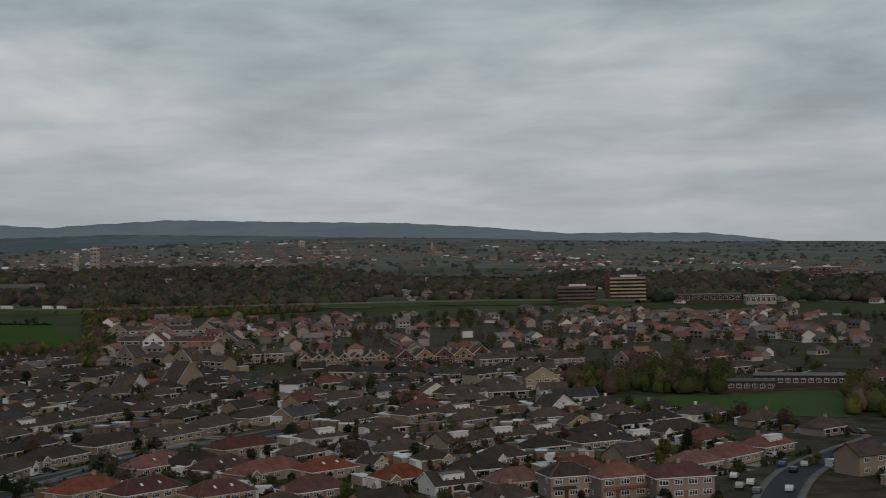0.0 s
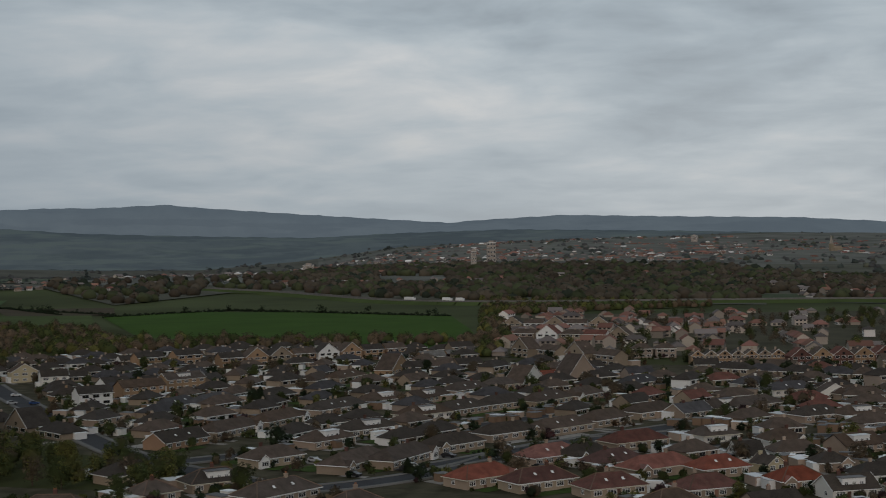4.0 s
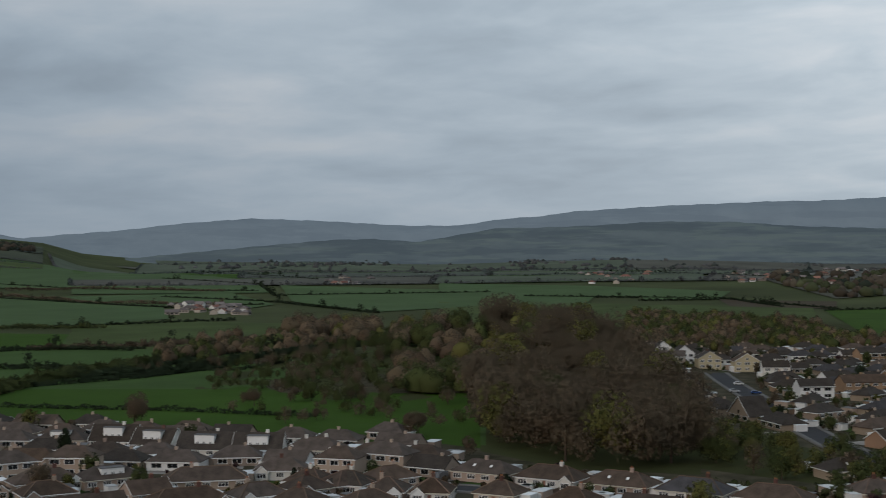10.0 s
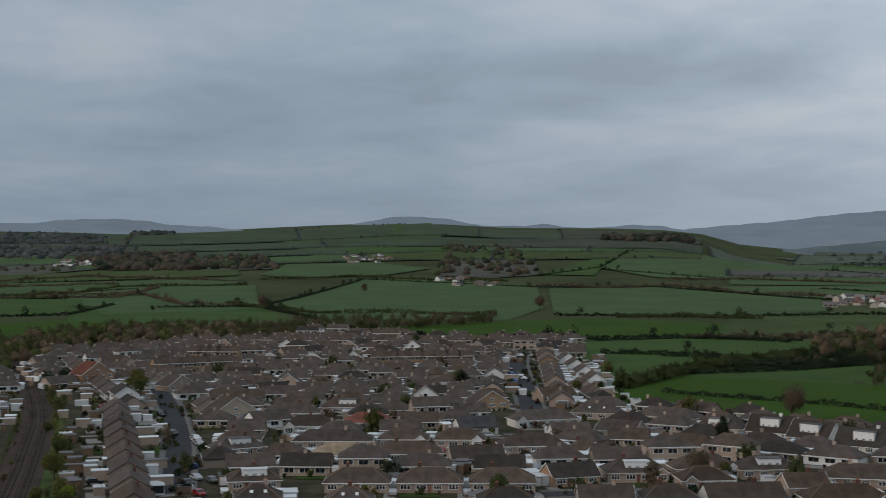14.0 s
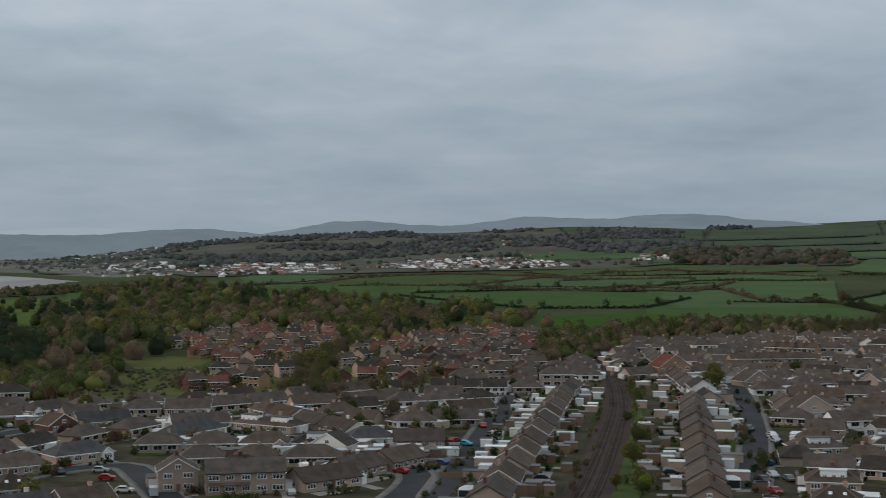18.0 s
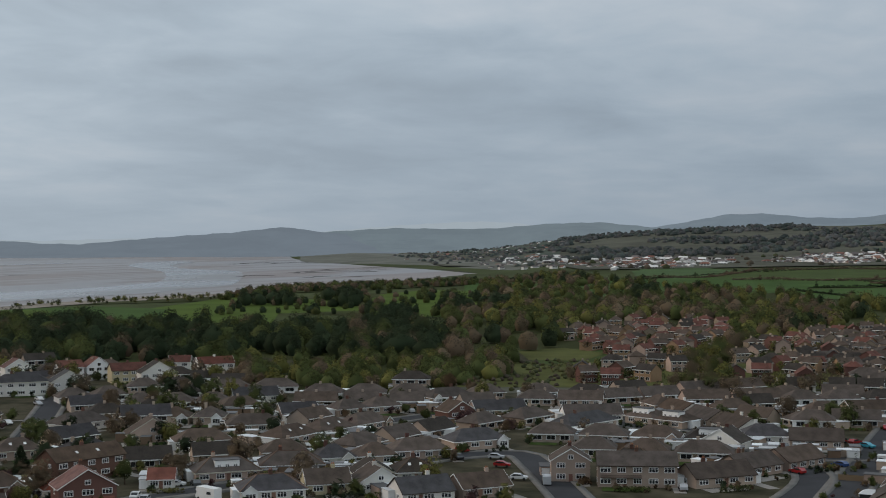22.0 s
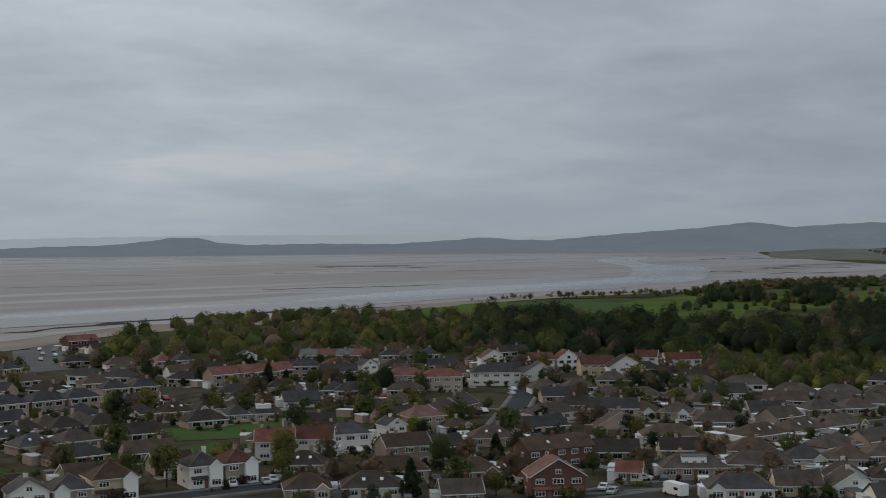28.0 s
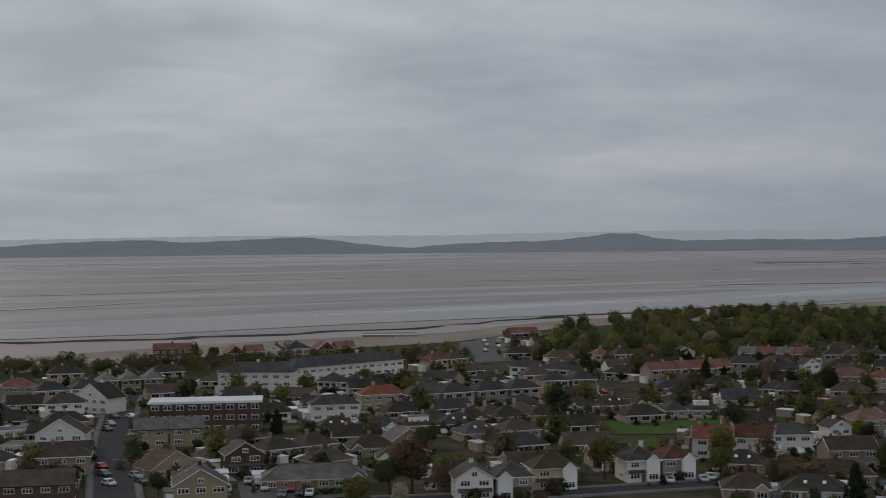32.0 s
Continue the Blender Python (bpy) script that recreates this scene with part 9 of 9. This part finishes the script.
hedge([(-1442.4, -194.3), (-1184.4, -44.3), (-1199.9, 58.2), (-1378.8, 108.9)], 3.0, 2.7, "pine", 490, 1.9)
hedge([(-1940.6, -22.6), (-1956.4, 204.6)], 3.0, 2.7, "pine", 491, 1.9)
hedge([(-1445.1, 1603.6), (-1420.2, 1838.5), (-1048.3, 1720.6)], 3.0, 2.7, "pine", 492, 1.9)
hedge([(-1077.4, 1195.2), (-877, 1294.9), (-676.3, 1194.6)], 3.0, 2.7, "pine", 493, 1.9)
hedge([(-666.7, 1155.7), (-591.9, 1277.8), (-333, 1176.9)], 3.0, 2.7, "pine", 494, 1.9)
hedge([(-3683.6, 689), (-4397.9, 1377.6)], 3.0, 2.7, "pine", 495, 1.9)
hedge([(-926.5, 1213.7), (-857.2, 1288.6), (-732.6, 1192.8)], 3.0, 2.7, "pine", 496, 1.9)
hedge([(-1775, 1702.3), (-1641.4, 1945.7), (-1410.4, 1912.1)], 3.0, 2.7, "pine", 497, 1.9)
hedge([(-1677.3, -140.9), (-1632.7, 49.5), (-1723.9, 164.9)], 3.0, 2.7, "pine", 498, 1.9)
hedge([(-782.3, 510.2), (-682.7, 514.5), (-773, 672.9)], 3.0, 2.7, "pine", 499, 1.9)
wood("field_wood", "dark thickets in the near pasture", [(-410.4, 340.3), (-377.6, 344.6), (-360.3, 375.6), (-657, 685.4), (-786.6, 766.1), (-726.3, 642.3), (-607.4, 480.2)], 150, {'bare': 0.45, 'green': 0.55}, 8, 230, 500)
wood("field_wood", "scattered scrub in the near pasture", [(-384, 271.2), (-353.3, 292.9), (-304.7, 311.1), (-341.9, 349.2), (-405.5, 336.2), (-432.8, 305.8)], 26, {'bare': 0.6, 'green': 0.4}, 6, 200, 501)
wood("rough_meadow", "tussocks and low scrub of a rough meadow", [(-468.2, -193.6), (-574.4, -226.7), (-621.6, -171.9), (-630.2, -94.5), (-625.5, -63.7), (-532.2, -52.1), (-492.7, -114.9)], 420, {'olive': 0.5, 'green': 0.2, 'bare': 0.3}, 1.8, 40, 502)
hedge([(-650.6, 329.4), (-614.2, 385), (-632.9, 417.7)], 2.4, 2.0, "pine", 503, 5)
hedge([(-487.9, 247), (-431.2, 284.5), (-375.6, 308.1)], 2.4, 2.0, "pine", 504, 5)
hedge([(-582.3, 379.6), (-550.7, 401.8), (-561.9, 444.2)], 2.4, 2.0, "pine", 505, 5)
hedge([(-506.2, 238), (-546.1, 280.3), (-577.6, 320.6), (-614.5, 384.5), (-686.7, 513.4)], 7, 4.6, "green", 506, 3)
hedge([(-565.5, 326), (-565, 375.9), (-605.5, 456.4), (-630.2, 562.4), (-613.4, 619.3)], 7, 4.2, "pine", 507, 3)
hedge([(-772.9, 408.8), (-744.5, 465.9), (-749.1, 560.1)], 6, 3.6, "bare", 508, 2)
wood("field_wood", "dark scrub beside the pasture", [(-483.3, 329.8), (-412.3, 416.3), (-412.3, 416.3), (-564, 569.5), (-573.4, 578.9), (-563.6, 442.1), (-533.8, 370.5)], 240, {'green': 0.75, 'bare': 0.25}, 5, 100, 509)
wood("field_wood", "tall brown trees by the brook", [(-722.8, 562.5), (-628.3, 634.4), (-651.3, 657.6), (-763.4, 770.9), (-763.4, 770.9), (-833.4, 653.8)], 46, {'bare': 0.8, 'olive': 0.2}, 13, 420, 510)
back_gardens(-451.5, 198.4, -649, 290.3, 40, 511)
back_gardens(-309.3, -11.6, -543.6, 4.3, 46, 512)
back_gardens(-318.8, 20.9, -618.6, 31.2, 40, 513)
back_gardens(-646.1, 31.3, -770.8, 60.9, 20, 514)
back_gardens(-422.6, 179, -638.2, 285.9, 34, 515)
back_gardens(-582.6, 77, -527.4, 193.7, 60, 516)
back_gardens(-729.5, 96.4, -659.4, 242.1, 50, 517)
back_gardens(-405.6, 75.7, -374.8, 141, 40, 518)
back_gardens(-354.4, 66.2, -324.4, 131.2, 40, 519)
back_gardens(-362.3, -98.4, -370.8, -37.3, 40, 520)
back_gardens(-428.6, -123.4, -455.3, -38.3, 40, 521)
back_gardens(-373.6, -258.2, -427.7, -156.8, 60, 522)
back_gardens(-327.4, -226.3, -364.7, -144, 50, 523)
back_gardens(-285.1, -181.5, -308.3, -121.7, 40, 524)
back_gardens(-215.4, 402.1, -141.5, 539.4, 40, 525)
back_gardens(-159.6, 366.6, -89.3, 494.9, 40, 526)
back_gardens(-50, 452.8, 54.9, 435.3, 40, 527)
back_gardens(-45.2, 379.6, 62.4, 374.8, 40, 528)
back_gardens(2.1, 508.9, 86.2, 459.2, 30, 529)

# ---- single trees ----
tree(-339.3, 190.6, "pine", 10.5, 531)
tree(-395.5, 247.4, "bare", 13.5, 532)
tree(63.7, 366.6, "pine", 9, 533)
tree(-345.7, -386, "pine", 9, 534)
tree(-351.3, -382, "pine", 8, 535)
tree(-359.1, -375.7, "green", 8, 536)
tree(-364.6, -367.1, "pine", 6, 537)
tree(-290.2, -262.9, "lime", 5.5, 538)
tree(-230.3, -251.6, "olive", 9, 539)
tree(-261.7, -210, "pine", 9, 540)
tree(-252.7, -219.1, "green", 9, 541)
tree(-220.8, -200.9, "pine", 9, 542)
tree(-235.1, -188.7, "olive", 6, 543)
tree(-269.1, -186.6, "green", 6, 544)
tree(-335.4, -284.9, "green", 5, 545)
tree(-342.9, -330.8, "olive", 6, 546)
tree(-343.5, -313.6, "green", 6, 547)
tree(-318.2, -315.5, "green", 5, 548)
tree(-150.5, -263, "copper", 13, 549)
tree(-145, -263.2, "green", 9, 550)
tree(-131.6, -253.4, "olive", 7, 551)
tree(-139, -248.8, "blossom", 6, 552)
tree(-209.6, -439.1, "olive", 9, 553)
tree(-233.8, -442.6, "olive", 9, 554)
tree(-183.2, -312.4, "green", 7, 555)
tree(-163.6, -363.5, "pine", 7, 556)
tree(-242, -377.9, "green", 5, 557)
tree(-196.2, -253.5, "olive", 10, 558)
tree(-191.7, -256.2, "blossom", 5, 559)
tree(-220.3, -241, "olive", 8, 560)
tree(-180.9, -263.4, "plum", 3, 561)
tree(-219.1, -251.4, "plum", 4, 562)
tree(-144.5, -339.2, "bare", 7, 563)
tree(-236.4, -592.8, "green", 8, 564)
tree(-295.5, -515.1, "bare", 9, 565)
tree(-102.7, -291.4, "green", 6, 566)
tree(-390.4, -226.7, "green", 6, 567)
tree(-371.4, -160.7, "green", 5, 568)
tree(-470.6, -185.7, "copper", 7, 569)
tree(-445.3, -163.3, "olive", 7, 570)
tree(-394.1, -163, "green", 5, 571)
tree(-366.6, -175.6, "plum", 4, 572)
tree(-427.6, -58.6, "bare", 9, 573)
tree(-448.7, -74.3, "green", 6, 574)
tree(-390.6, 16.6, "green", 6, 575)
tree(-351.2, 13.4, "olive", 7, 576)
tree(-439.8, 15.1, "green", 5, 577)
tree(-563.5, 53.9, "olive", 9, 578)
tree(-319.4, 8.3, "olive", 5, 579)
tree(-319.2, 14.8, "lime", 4, 580)
tree(-543, -25.7, "green", 5, 581)
tree(-208.9, 475.1, "pine", 9, 582)
tree(-205.4, 485.9, "green", 6, 583)
tree(-109.1, 341.4, "pine", 5, 584)
tree(-283.3, 519, "green", 5, 585)
tree(-354.6, 602.7, "green", 7, 586)
tree(-201.2, 329.1, "olive", 9, 587)
tree(-166.7, 320.3, "olive", 7, 588)
tree(-259.9, 458.2, "green", 5, 589)
tree(-42.2, 359.7, "green", 4, 590)
tree(-86.3, 356.8, "green", 4, 591)
tree(-106.2, 747.4, "olive", 9, 592)
tree(-98.7, 785.8, "green", 8, 593)
tree(27.5, 816.8, "olive", 9, 594)
tree(-332.4, 184.1, "bare", 5, 595)
tree(-420.4, 314.8, "bare", 7, 596)
tree(-368.9, 302.6, "bare", 5, 597)
tree(-316.5, 301, "bare", 8, 598)
tree(-269.6, 213.9, "pine", 5, 599)
tree(-302.5, 170.6, "olive", 4, 600)
tree(-525.1, 197.6, "green", 5, 601)
tree(-493.6, 213.9, "olive", 6, 602)
tree(-592.7, 169.9, "copper", 5, 603)
tree(-333.3, 53, "green", 4, 604)
tree(-343.8, -383.5, "pine", 10, 605)
tree(-347.4, -378.2, "pine", 8, 606)

# ---- cars along the streets ----
car(-411.9, 56, 20, "white")
car(-402.7, 55.5, 20, "silver")
car(-423.4, 50.7, 20, "black")
car(-476.4, 53.2, 20, "black")
car(-553.7, 214.9, 20, "white")
car(-545.9, 208, 20, "blue")
car(-575.9, 217.6, 20, "blue")
car(-597.3, 224.8, 20, "grey")
car(-671.3, 259, 20, "white")
car(-668.1, 264, 20, "silver")
car(-386.1, -31.7, 60, "turquoise")
car(-391.7, -35.4, 150, "red")
car(-391.3, -39.3, 150, "red")
car(-405.1, -25.5, 60, "grey")
car(-489.8, -21.2, 60, "white")
car(-437.6, -19.9, 60, "blue")
car(-385.6, -22.2, 60, "silver")
car(-361.2, -26, 60, "grey")
car(-394.8, -39.7, 150, "black")
car(-407, 55.5, 15, "white")
car(-399, 55.3, 15, "silver")
car(-425.9, 51.2, 15, "black")
car(-472.1, 52.8, 15, "black")
car(-340.5, 46.5, 15, "silver")
car(-335.4, 49.6, 15, "grey")
car(-337.9, 38.5, 15, "white")
car(-333.7, 43.5, 15, "black")
car(-318.5, 44.1, 15, "red")
car(-342.1, 56.5, 95, "silver")
car(-135.6, -424.2, 100, "grey")
car(-129.2, -408.4, 100, "silver")
car(-124.7, -397.2, 100, "grey")
car(-103.1, -333.2, 100, "red")
car(-100.5, -322.7, 100, "grey")
car(-97.6, -310, 100, "white")
car(-106, -316.2, 100, "silver")
car(-104.6, -308.2, 100, "grey")
car(-140, -421.4, 100, "white")
car(-147.6, -450, 100, "grey")
car(-97.3, -337.2, 60, "white")
car(-125.3, -294.4, 60, "silver")
car(-125.3, -289.6, 60, "black")
car(-125.2, -284.7, 60, "white")
car(-131.1, -287, 60, "silver")
car(-129.3, -280.1, 60, "red")
car(-128.7, -274.3, 60, "black")
car(-130.4, -272.9, 60, "white")
car(-124.9, -275, 60, "grey")
car(-205.4, -241.5, 60, "white")
car(-212.4, -238, 60, "silver")
car(-30.6, 362, 10, "silver")
car(71.9, 328.2, 70, "white")
car(68.3, 323.9, 70, "silver")
car(70, 338, 70, "white")
car(85.5, 353.6, 70, "blue")
car(86.1, 344.6, 70, "black")
car(91.2, 353.3, 70, "silver")
car(78.6, 318.4, 70, "white")
car(70.7, 316.7, 70, "grey")
car(110.1, 380.6, 10, "red")
car(-84.7, 382.9, 10, "blue")
car(-93.7, 388.1, 10, "silver")
car(-331.9, 504.3, 40, "white")
car(-315.9, 477, 40, "silver")
car(-306.5, 478, 40, "blue")
car(-296.1, 454.9, 40, "grey")
car(-274.4, 424.1, 40, "white")
car(-240.5, 390.1, 40, "silver")
car(-167.7, 409, 10, "white")
car(-164.7, 390.6, 10, "silver")
car(-110.8, 345.9, 15, "black")
car(-110.3, 350.1, 15, "white")
car(-215.6, -239.2, 60, "white")
car(-258.6, -253.5, 60, "white")
car(-254.4, -173.7, 20, "white")
car(-251.7, -169.6, 20, "silver")
car(-270.6, -173.6, 110, "white")
car(-396.7, -310.3, 60, "white")
car(-385.3, -301.9, 60, "silver")
car(-341.9, -279.2, 60, "white")
car(-393.5, -610.1, 60, "white")
car(-379.6, -586.1, 60, "silver")
car(-392.1, -595.6, 60, "grey")
car(-379.5, -575, 60, "white")
car(-365.5, -553.8, 60, "black")
car(-361.7, -559.9, 60, "silver")
car(-333.2, -118.4, 100, "silver")
car(-322.4, -113, 100, "red")
car(-306.6, -103.3, 100, "white")
car(-363.4, -194.2, 60, "silver")
car(-363.9, -216.1, 60, "white")
car(-341.3, -130.7, 60, "red")
car(-440.4, -180, 60, "white")
car(-364.4, 117.2, 60, "red")
car(-358, 97.2, 60, "white")
car(-458.7, 111.9, 60, "white")
car(-296.2, 250.6, 60, "red")
car(-49.9, 336.9, 5, "white", True)
car(-43.3, 328.7, 5, "white", True)
copies("motorhome", make_motorhome, -259.9, -158.7, 250)
copies("motorhome", make_motorhome, -422.5, -149.1, 200)

# ---- the rest of the streets ----
infill(700)
JOIN_MATS["grey_wall"] = WALLS["grey"][0]
back_rows = tagged(new("back_streets"), "further rows of bungalows, sheds and garages behind the street fronts", "houses", "", "stuff")
for key, solid in JOINED.items():
    me = bpy.data.meshes.new("joined")
    me.from_pydata(solid.v, [], solid.f)
    me.materials.append(JOIN_MATS.get(key) or (ROOFS[key[:-5]][0] if key.endswith("_roof") else WALLS[key][0]))
    ob = new({"wall": "walls", "grey_wall": "grey_walls", "white": "white_parts", "wood": "wooden_walls", "pale": "pale_roofs", "felt": "felt_roofs", "glass": "windows"}.get(key, key + ("s" if key.endswith("_roof") else "_walls")), me)
    ob.parent = back_rows
    tagged(ob, kind="stuff")
shrubs = tagged(new("garden_shrubs"), "dark green and brown shrubs filling the gardens", "shrubs", "", "stuff")
for key, found in SHRUBS.items():
    ob = new("foliage", quads("foliage", np.concatenate(found), LEAVES[key]))
    ob.parent = shrubs
    tagged(ob, kind="stuff")

# ---- lawns and drives about the houses ----
for lawn, words in ((True, "small green lawns round the houses"), (False, "pale paved drives and yards round the houses")):
    ob = new("lawns" if lawn else "drives", PATCHES[lawn].mesh("plots", LAWN if lawn else DRIVE))
    tagged(ob, words, "lawn" if lawn else "driveway", "", "stuff")
